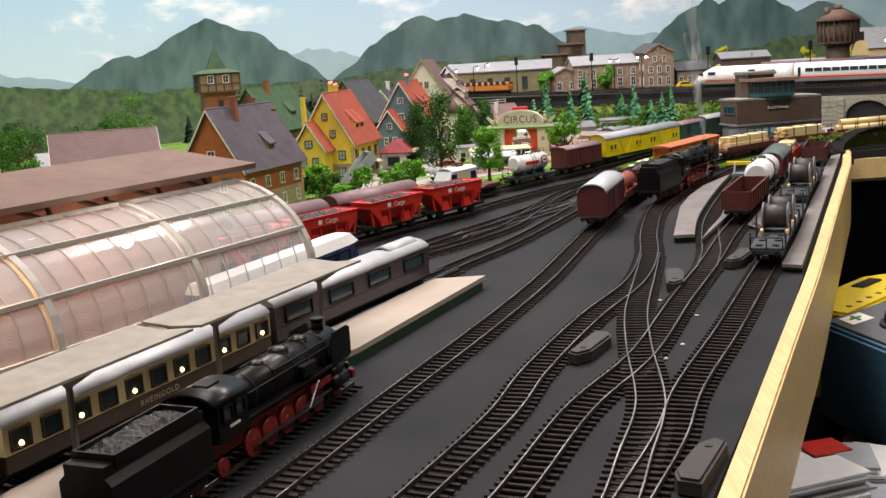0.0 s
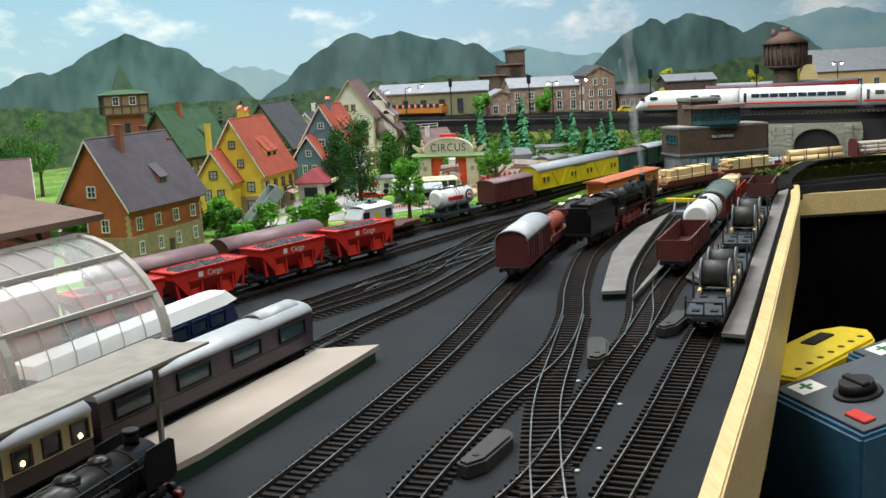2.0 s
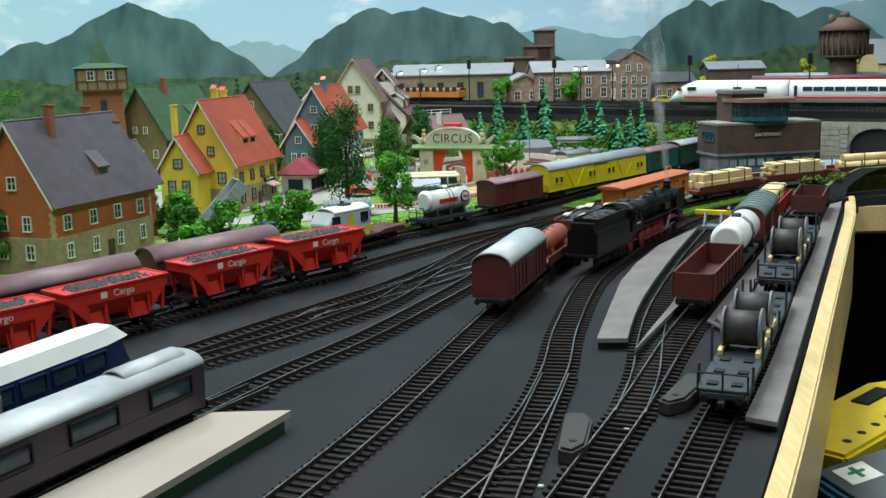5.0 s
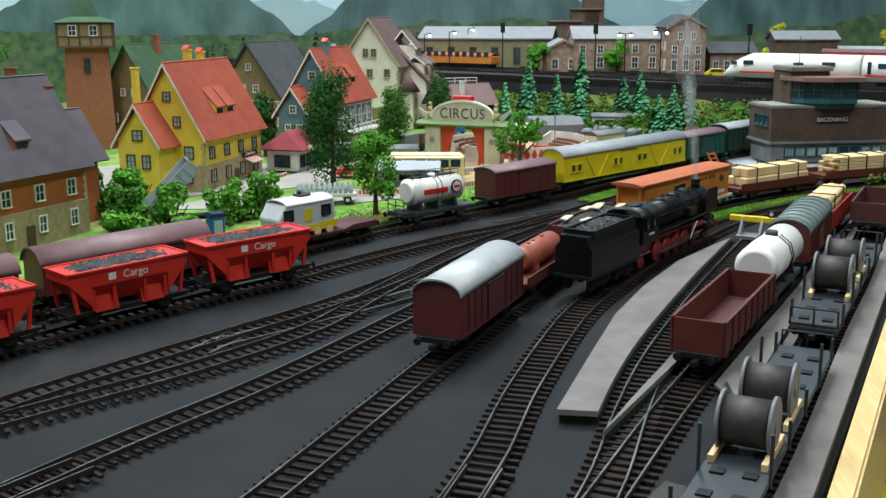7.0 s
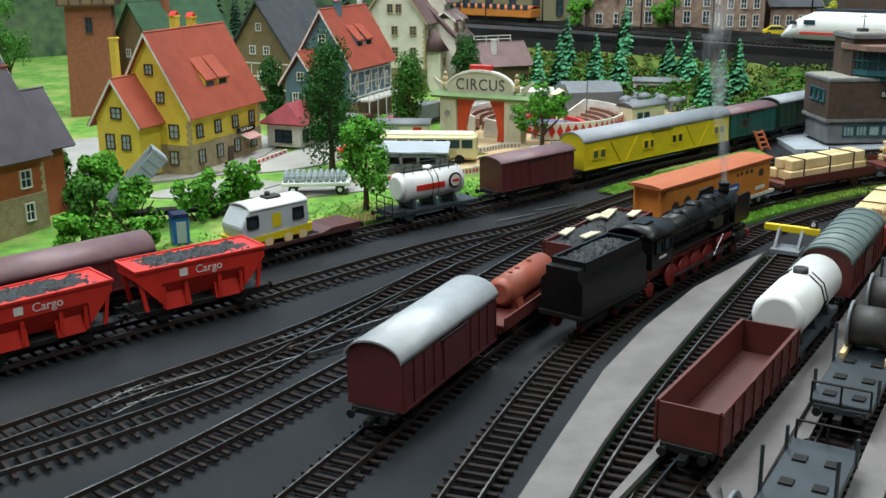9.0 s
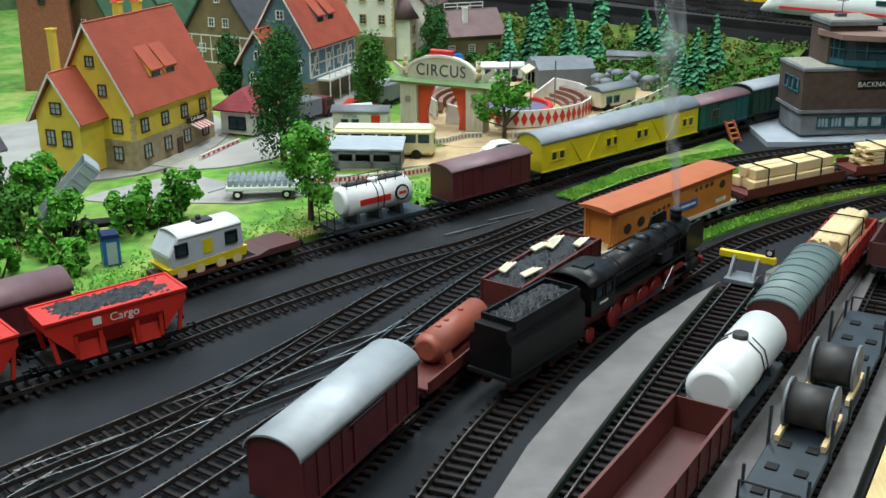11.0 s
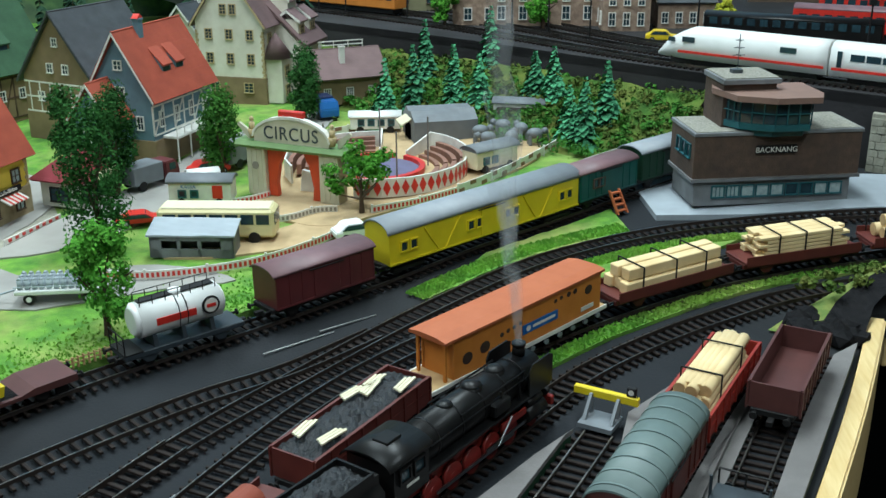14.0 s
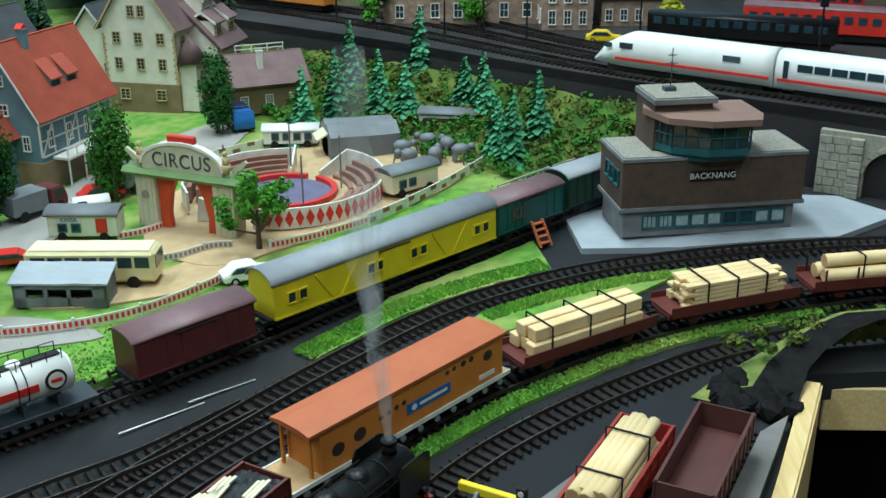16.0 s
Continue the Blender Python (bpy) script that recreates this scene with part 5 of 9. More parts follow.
station_hall()
for x, y, c, e in ((-0.26, 0.70, (1, 0.6, 0.25), 0.10), (-0.19, 0.86, (1, 0.95, 0.9), 0.08)):
    d = bpy.data.lights.new("hall_lamp", "POINT")
    d.energy, d.color, d.shadow_soft_size = e, c, 0.01
    o = new("hall_lamp", d)
    o.location = (x, y, gz(x, y) + 0.096)


def canopy():
    x0, y0, head = -0.052, 0.862, 66.5
    t = thing("platform_canopy", "grey butterfly platform canopy on dark posts", "canopy", (x0, y0, gz(x0, y0)), head)
    L = 0.62
    seg = 3
    for k in range(seg):
        b = B()
        a0, a1 = -L * (k + 1) / seg + 0.004, -L * k / seg - 0.004
        prism(b, [(-0.022, 0.0700), (0, 0.0680), (0.022, 0.0700), (0.022, 0.0716), (0, 0.0698), (-0.022, 0.0716)], a0, a1, "x")
        part("canopy_roof", b, "canopy_grey", t)
    for k in range(5):
        x = -0.03 - k * 0.13
        b = B()
        box(b, x - 0.0015, x + 0.0015, -0.0015, 0.0015, 0.010, 0.068, bevel=0.0004)
        for s in (-1, 1):
            prism(b, [(0, 0.058), (s * 0.020, 0.0700), (s * 0.020, 0.0712), (0, 0.066)], x - 0.0015, x + 0.0015, "x")
        part("post", b, "post_grey", t)
    b = B()
    for k in range(14):
        box(b, -0.02 - k * 0.044, -0.014 - k * 0.044, 0.006, 0.009, 0.0655, 0.0685)
    part("canopy_lamp", b, "frameblack", t)


canopy()

# ---------------------------------------------------------------- rolling stock
simple("ox_red", (0.12, 0.024, 0.018), (0.09, 0.018, 0.014), 0.5, dirt=(0.06, 0.02, 0.016))
simple("ox_floor", (0.10, 0.035, 0.032), (0.08, 0.028, 0.025), 0.45)
simple("cargo_red", (0.62, 0.030, 0.018), (0.53, 0.024, 0.014), 0.38, dirt=(0.32, 0.03, 0.02), amt=0.3)
simple("loadred", (0.32, 0.030, 0.020), (0.25, 0.024, 0.016), 0.45)
simple("brick_tank", (0.34, 0.085, 0.05), (0.28, 0.07, 0.04), 0.5)
simple("maroon", (0.115, 0.022, 0.024), (0.09, 0.018, 0.020), 0.45, dirt=(0.07, 0.03, 0.03))
simple("maroon_roof", (0.20, 0.11, 0.12), (0.15, 0.08, 0.09), 0.5, dirt=(0.10, 0.07, 0.075))
simple("work_yellow", (0.78, 0.60, 0.015), (0.70, 0.53, 0.012), 0.42)
simple("wagon_roof", (0.29, 0.31, 0.34), (0.24, 0.26, 0.29), 0.5, dirt=(0.2, 0.2, 0.2))
simple("van_roof", (0.15, 0.195, 0.185), (0.12, 0.16, 0.155), 0.5)
simple("silver", (0.46, 0.48, 0.50), (0.36, 0.38, 0.40), 0.52, 0.3, dirt=(0.30, 0.30, 0.30))
simple("petrol_green", (0.012, 0.10, 0.085), (0.01, 0.08, 0.07), 0.5)
simple("dark_green", (0.010, 0.045, 0.022), (0.008, 0.035, 0.018), 0.5)
simple("violet_dark", (0.045, 0.032, 0.045), (0.032, 0.023, 0.033), 0.4)
simple("orange_ply", (0.58, 0.21, 0.030), (0.50, 0.17, 0.022), 0.6)
simple("orange_roof", (0.45, 0.125, 0.045), (0.40, 0.105, 0.035), 0.6)
simple("fresh_wood", (0.80, 0.62, 0.34), (0.68, 0.49, 0.24), 0.7, scale=40)
simple("bark_pale", (0.50, 0.44, 0.37), (0.36, 0.31, 0.26), 0.8, scale=90, bump=0.4)
simple("end_wood", (0.56, 0.38, 0.18), (0.40, 0.25, 0.11), 0.8)
simple("navy", (0.014, 0.026, 0.09), (0.010, 0.02, 0.07), 0.3)
simple("mint", (0.35, 0.62, 0.50), None, 0.35)
simple("ivory", (0.72, 0.64, 0.36), (0.66, 0.58, 0.31), 0.4)
simple("coach_brown", (0.05, 0.03, 0.022), None, 0.4)
simple("spool_grey", (0.20, 0.215, 0.235), (0.16, 0.175, 0.19), 0.45)
simple("spool_dark", (0.040, 0.035, 0.034), (0.028, 0.025, 0.024), 0.55)
simple("wagon_iron", (0.035, 0.045, 0.055), (0.025, 0.032, 0.04), 0.5)
simple("signblue", (0.02, 0.13, 0.42), None, 0.4)
simple("lorry_grey", (0.36, 0.41, 0.44), (0.30, 0.34, 0.37), 0.45)
simple("crane_grey", (0.56, 0.60, 0.62), (0.50, 0.54, 0.56), 0.4)
RAIL = 0.0062


def wheel_mesh(r, m, rim=None):
    b = B()
    cyl(b, (0, -0.0013, 0), (0, 0.0013, 0), r, seg=14)
    cyl(b, (0, -0.0006, 0), (0, 0.0016, 0), r * 0.35, seg=8)
    me = bpy.data.meshes.new("wheel")
    b.to_mesh(me)
    b.free()
    me.materials.append(M[m])
    return me


WHEEL = wheel_mesh(0.0052, "frameblack")


def wheel(parent, x, y, r=0.0052, me=None):
    o = new("wheel", me or WHEEL)
    o.parent = parent
    o.matrix_basis = pose(x, y, r, 0, 0, 0 if y > 0 else 180) @ Matrix.Diagonal((r / 0.0052 if me is None else 1, 1, r / 0.0052 if me is None else 1, 1))
    return o


def vehicle(name, label, cat, line, s, group, lift=0.0):
    p, a = along(line, s)
    p0, _ = along(line, max(s - 0.04, 0.001))
    p1, _ = along(line, s + 0.04)
    a = math.degrees(math.atan2(p1.y - p0.y, p1.x - p0.x))
    return thing(name, label, cat, (p.x, p.y, gz(p.x, p.y) + RAIL + lift), a, group, ry=-0.9)


def chassis(t, L, m="frameblack", bogies=False, w=0.026, h0=0.0085, h1=0.0125, wheels=True):
    b = B()
    box(b, -L / 2, L / 2, -w / 2, w / 2, h0, h1, bevel=0.0005)
    if not bogies:
        for sx in (-1, 1):
            for sy in (-1, 1):
                prism(b, [(sx * L * 0.30 - 0.007, h0), (sx * L * 0.30 + 0.007, h0), (sx * L * 0.30 + 0.0025, 0.0035), (sx * L * 0.30 - 0.0025, 0.0035)], sy * 0.0112 - 0.0008, sy * 0.0112 + 0.0008, "y")
    ch = part("chassis", b, m, t)
    b = B()
    for sx in (-1, 1):
        for sy in (-1, 1):
            cyl(b, (sx * L / 2, sy * 0.0098, 0.0105), (sx * (L / 2 + 0.005), sy * 0.0098, 0.0105), 0.0011, seg=8)
            cyl(b, (sx * (L / 2 + 0.005), sy * 0.0098, 0.0105), (sx * (L / 2 + 0.006), sy * 0.0098, 0.0105), 0.0024, seg=10)
        box(b, min(sx * L / 2, sx * (L / 2 + 0.007)), max(sx * L / 2, sx * (L / 2 + 0.007)), -0.0018, 0.0018, 0.006, 0.009)
    part("buffer_gear", b, "frameblack", ch)
    if not wheels:
        return
    if bogies:
        for sx in (-1, 1):
            cx = sx * (L / 2 - 0.026)
            b = B()
            for sy in (-1, 1):
                box(b, cx - 0.017, cx + 0.017, sy * 0.0118 - 0.0009, sy * 0.0118 + 0.0009, 0.0035, 0.0075, bevel=0.0006)
            box(b, cx - 0.005, cx + 0.005, -0.0115, 0.0115, 0.005, 0.009)
            bg = part("bogie", b, "frameblack", t)
            for dx in (-0.0115, 0.0115):
                for sy in (-1, 1):
                    wheel(bg, cx + dx, sy * 0.0088)
    else:
        for sx in (-1, 1):
            for sy in (-1, 1):
                wheel(t, sx * L * 0.30, sy * 0.0088)


def open_box(t, L, w, z0, z1, m, inner=None, th=0.0011, posts=8, name="body"):
    b = B()
    box(b, -L / 2, L / 2, -w / 2, w / 2, z0, z0 + 0.001)
    bd = part(name, b, m, t)
    for sy in (-1, 1):
        b = B()
        box(b, -L / 2, L / 2, sy * w / 2 - th / 2, sy * w / 2 + th / 2, z0, z1)
        part("side_wall", b, m, bd)
    for sx in (-1, 1):
        b = B()
        box(b, sx * L / 2 - th / 2, sx * L / 2 + th / 2, -w / 2 + th / 2, w / 2 - th / 2, z0, z1)
        part("end_wall", b, m, bd)
    b = B()
    for i in range(posts + 1):
        x = -L / 2 + L * i / posts
        for sy in (-1, 1):
            box(b, x - 0.0008, x + 0.0008, sy * (w / 2 + 0.0009) - 0.0006, sy * (w / 2 + 0.0009) + 0.0006, z0 - 0.001, z1)
    for sy in (-1, 1):
        box(b, -L / 2, L / 2, sy * (w / 2 + 0.0003) - 0.0009, sy * (w / 2 + 0.0003) + 0.0009, z1 - 0.0006, z1 + 0.0006)
        box(b, -L / 2 - 0.0006, L / 2 + 0.0006, sy * (w / 2 + 0.0005) - 0.0005, sy * (w / 2 + 0.0005) + 0.0005, (z0 + z1) / 2 - 0.0004, (z0 + z1) / 2 + 0.0004)
    part("side_post", b, m, bd)
    if inner:
        b = B()
        box(b, -L / 2 + th, L / 2 - th, -w / 2 + th, w / 2 - th, z0 + 0.001, z0 + 0.0016)
        part("floor_plate", b, inner, bd)
    return bd


def heap(b, L, w, z, hgt, seed, nx=36, ny=12):
    vs = []
    for i in range(nx + 1):
        row = []
        for j in range(ny + 1):
            u, v = i / nx, j / ny
            x, y = (u - 0.5) * L, (v - 0.5) * w
            k = min(1, 6 * min(u, 1 - u), 4 * min(v, 1 - v) + 0.1)
            row.append(b.verts.new((x, y, z + hgt * k * (0.8 + 0.35 * noise.noise((x * 60, y * 60, seed))) + 0.0014 * noise.noise((x * 420, y * 420, seed)) + 0.0009 * random.uniform(-1, 1))))
        vs.append(row)
    for i in range(nx):
        for j in range(ny):
            b.faces.new((vs[i][j], vs[i + 1][j], vs[i + 1][j + 1], vs[i][j + 1]))


def roof_arch(b, L, w, z, rise, th=0.0012, n=12):
    pts = [(w / 2 * math.cos(math.pi * k / n), z + rise * math.sin(math.pi * k / n)) for k in range(n + 1)]
    pts += [(w / 2 * 0.96 * math.cos(math.pi * k / n), z + (rise - th) * math.sin(math.pi * k / n)) for k in range(n, -1, -1)]
    prism(b, pts, -L / 2, L / 2, "x", smooth=True)


def van(label, line, s, L, body, roof, group, bogies=False, h=0.030, rise=0.0075, w=0.031, wins=(), ribs=0, cat="wagon", name="goods_van", door=True, braces=0, winm="pane", framem="wood_dark"):
    t = vehicle(name, label, cat, line, s, group)
    chassis(t, L, bogies=bogies)
    b = B()
    n = 12
    pts = [(-w / 2, 0.012), (w / 2, 0.012)] + [(w / 2 * math.cos(math.pi * k / n), 0.012 + h - rise + (rise - 0.001) * math.sin(math.pi * k / n)) for k in range(n + 1)]
    prism(b, pts, -L / 2 + 0.003, L / 2 - 0.003, "x")
    bd = part("body", b, body, t)
    b = B()
    roof_arch(b, L - 0.002, w + 0.002, 0.012 + h - rise, rise + 0.0006)
    r = part("roof", b, roof, t)
    if ribs:
        b = B()
        for i in range(ribs):
            x = -L / 2 + L * (i + 0.5) / ribs
            nn = 12
            pts = [((w / 2 + 0.0014) * math.cos(math.pi * k / nn), 0.012 + h - rise + (rise + 0.0013) * math.sin(math.pi * k / nn)) for k in range(nn + 1)]
            prism(b, pts, x - 0.0007, x + 0.0007, "x")
        part("roof_rib", b, roof, r)
    if door:
        for sy in (-1, 1):
            b = B()
            box(b, -0.012, 0.012, sy * (w / 2 + 0.0006) - 0.0006, sy * (w / 2 + 0.0006) + 0.0006, 0.0135, 0.012 + h - rise - 0.002, bevel=0.0003)
            d = part("door", b, body, t)
            b = B()
            box(b, -0.016, 0.016, sy * (w / 2 + 0.0014) - 0.0004, sy * (w / 2 + 0.0014) + 0.0004, 0.012 + h - rise - 0.002, 0.012 + h - rise - 0.0012)
            part("door_rail", b, "frameblack", d)
    nb = max(6, int(L / 0.011))
    b = B()
    for i in range(nb + 1 if not braces else 0):
        x = -L / 2 + 0.004 + (L - 0.008) * i / nb
        for sy in (-1, 1):
            box(b, x - 0.0005, x + 0.0005, sy * (w / 2 + 0.0004) - 0.0004, sy * (w / 2 + 0.0004) + 0.0004, 0.0125, 0.012 + h - rise - 0.001)
    for sy in (-1, 1):
        box(b, -L / 2 + 0.003, L / 2 - 0.003, sy * (w / 2 + 0.0004) - 0.0005, sy * (w / 2 + 0.0004) + 0.0005, 0.0122, 0.0136)
    part("side_rib", b, body, bd)
    for i in range(braces):
        for sy in (-1, 1):
            b = B()
            x = (-0.068, -0.045, 0.048, 0.070)[i % 4]
            d = 1 if i % 2 else -1
            prism(b, [(x - 0.008 * d - 0.0008, 0.0135), (x - 0.008 * d + 0.0008, 0.0135), (x + 0.008 * d + 0.0008, 0.012 + h - rise - 0.002), (x + 0.008 * d - 0.0008, 0.012 + h - rise - 0.002)], sy * (w / 2 + 0.0008) - 0.0005, sy * (w / 2 + 0.0008) + 0.0005, "y")
            part("brace", b, body, bd)
    for x in wins:
        for sy, f in ((-1, "-y"), (1, "+y")):
            window(bd, x, sy * w / 2, 0.0225, 0.0065, 0.0075, f, framem, winm, (0, 0), sill=False)
    return t


def logs(t, specs, m="bark_pale"):
    for x0, x1, y, z, r in specs:
        b = B()
        cyl(b, (x0, y, z), (x1, y + random.uniform(-0.0008, 0.0008), z), r, r * 0.93, seg=9)
        lg = part("log", b, m, t)
        b = B()
        cyl(b, (x0 - 0.0003, y, z), (x0 + 0.0001, y, z), r * 0.9, seg=9)
        part("log_end", b, "end_wood", lg)


def straps(t, xs, y0, y1, z0, z1, m="frameblack"):
    for x in xs:
        b = B()
        box(b, x - 0.0005, x + 0.0005, y0 - 0.0006, y1 + 0.0006, z1 - 0.0002, z1 + 0.0006)
        for y in (y0 - 0.0004, y1 + 0.0004):
            box(b, x - 0.0005, x + 0.0005, y - 0.0004, y + 0.0004, z0, z1)
        part("strap", b, m, t)


random.seed(11)
HL = LINES["hopper_track"]
GH = "red hopper wagons"


def hopper(x, y):
    L = 0.094
    t = vehicle("hopper_wagon", "bright red hopper wagon filled with coal", "wagon", HL, nearest_s(HL, x, y), GH)
    chassis(t, L, bogies=False)
    b = B()
    sec = [(-0.0165, 0.041), (0.0165, 0.041), (0.0165, 0.030), (0.008, 0.016), (-0.008, 0.016), (-0.0165, 0.030)]
    a0 = [b.verts.new((-L / 2 + 0.003, y_, z)) for y_, z in sec]
    a1 = [b.verts.new((-L / 2 + 0.020, y_, z)) for y_, z in sec[2:6]]
    prism(b, [(y_, z) for y_, z in sec], -L / 2 + 0.017, L / 2 - 0.017, "x")
    for v in a0 + a1:
        b.verts.remove(v)
    for sx in (-1, 1):
        prism(b, [(sx * (L / 2 - 0.0172), 0.016), (sx * (L / 2 - 0.0172), 0.041), (sx * (L / 2 - 0.001), 0.041), (sx * (L / 2 - 0.001), 0.034)], -0.0163, 0.0163, "y")
    bd = part("hopper_body", b, "cargo_red", t)
    b = B()
    for sy in (-1, 1):
        box(b, -L / 2, L / 2, sy * 0.0168 - 0.0009, sy * 0.0168 + 0.0009, 0.0402, 0.0418)
    for sx in (-1, 1):
        box(b, sx * (L / 2 - 0.0005) - 0.0008, sx * (L / 2 - 0.0005) + 0.0008, -0.0172, 0.0172, 0.0402, 0.0418)
    part("top_rim", b, "cargo_red", bd)
    for i, sx in enumerate((-0.040, -0.028, -0.012, 0.012, 0.028, 0.040)):
        for sy in (-1, 1):
            b = B()
            k = 1 if sx > 0 else -1
            prism(b, [(sx - 0.0013, 0.0125), (sx + 0.0013, 0.0125), (sx + 0.0013 + k * 0.003 * (i in (0, 5)), 0.031), (sx - 0.0013 + k * 0.003 * (i in (0, 5)), 0.031)], sy * 0.0142 - 0.0008, sy * 0.0142 + 0.0008, "y")
            part("side_stay", b, "cargo_red", bd)
    for x in (-0.018, 0.018):
        b = B()
        prism(b, [(-0.011, 0.024), (0.011, 0.024), (0.0145, 0.011), (-0.0145, 0.011)], x - 0.009, x + 0.009, "x")
        part("chute", b, "cargo_red", bd)
    b = B()
    heap(b, L - 0.008, 0.031, 0.0395, 0.0035, x * 10)
    part("coal_load", b, "coalblack", t)
    for sy, rz_ in ((-1, 0), (1, 180)):
        fc = bpy.data.curves.new("side_text", "FONT")
        fc.body, fc.size, fc.extrude, fc.align_x = "Cargo", 0.0078, 0.0001, "CENTER"
        fo = new("lettering", fc)
        fo.data.materials.append(M["trim_white"])
        fo.parent = bd
        fo.matrix_basis = pose(0.004 * -sy, sy * 0.01695, 0.0325, 90, 0, rz_)
        b = B()
        xm = -0.014 if sy < 0 else 0.014
        box(b, xm - 0.0028, xm + 0.0028, sy * 0.0168 - 0.0002, sy * 0.0168 + 0.0002, 0.0325, 0.0375)
        part("logo_plate", b, "trim_white", bd)


for x, y in ((0.030, 1.427), (-0.043, 1.346), (-0.113, 1.258), (-0.182, 1.176)):
    hopper(x, y)

# covered hoppers behind them
for x, y, L in ((-0.068, 1.418, 0.145), (-0.172, 1.298, 0.145)):
    van("maroon covered hopper wagon with rounded roof", VT, nearest_s(VT, x, y), L, "maroon", "maroon_roof", "wagons beside the village", True, 0.034, 0.012, 0.033, door=False)

# crane runner, tank wagon, brown van, yellow coach, green vans
def crane():
    t = vehicle("crane_wagon", "low flat wagon carrying a grey and yellow crane cab", "wagon", VT, nearest_s(VT, 0.056, 1.573), "wagons beside the village")
    chassis(t, 0.118, wheels=False)
    b = B()
    prism(b, [(-0.059, 0.010), (0.059, 0.010), (0.059, 0.015), (0.03, 0.015), (0.02, 0.0125), (-0.045, 0.0125), (-0.059, 0.014)], -0.0155, 0.0155, "y")
    part("deck", b, "ox_floor", t)
    for x in (-0.050, -0.038, -0.026, 0.036, 0.050):
        for sy in (-1, 1):
            wheel(t, x, sy * 0.0088, 0.0045)
    b = B()
    prism(b, [(-0.052, 0.020), (0.006, 0.020), (0.010, 0.026), (0.008, 0.043), (-0.046, 0.043), (-0.055, 0.030)], -0.0145, 0.0145, "y")
    bmesh.ops.bevel(b, geom=list(b.edges), offset=0.0012, segments=1, affect="EDGES")
    c = part("cab", b, "crane_grey", t)
    b = B()
    roof_arch(b, 0.054, 0.030, 0.0415, 0.005)
    bmesh.ops.translate(b, verts=b.verts, vec=(-0.019, 0, 0))
    part("cab_roof", b, "white", t)
    b = B()
    prism(b, [(-0.054, 0.0165), (0.010, 0.0165), (0.0115, 0.0235), (-0.056, 0.0205)], -0.0150, 0.0150, "y")
    part("cab_base", b, "work_yellow", t, "yellow machine base")
    for x in (-0.045, -0.030, -0.012, 0.002):
        for sy in (-1, 1):
            b = B()
            cyl(b, (x, sy * 0.012, 0.0155), (x, sy * 0.0152, 0.0155), 0.004, seg=10)
            part("roller", b, "fresh_wood", t)
    for x, w_ in ((-0.044, 0.008), (-0.002, 0.008)):
        for sy, f in ((-1, "-y"), (1, "+y")):
            window(c, x, sy * 0.0146, 0.030, w_, 0.0075, f, "frameblack", "pane", (0, 0), sill=False)
    b = B()
    box(b, -0.026, -0.018, -0.0150, -0.0147, 0.026, 0.037)
    part("plate", b, "work_yellow", c)
    b = B()
    box(b, -0.024, -0.010, -0.005, 0.005, 0.046, 0.0485, bevel=0.0008)
    cyl(b, (-0.020, 0, 0.0485), (-0.020, 0, 0.0515), 0.0022, seg=8)
    part("roof_vent", b, "spool_dark", t)


crane()


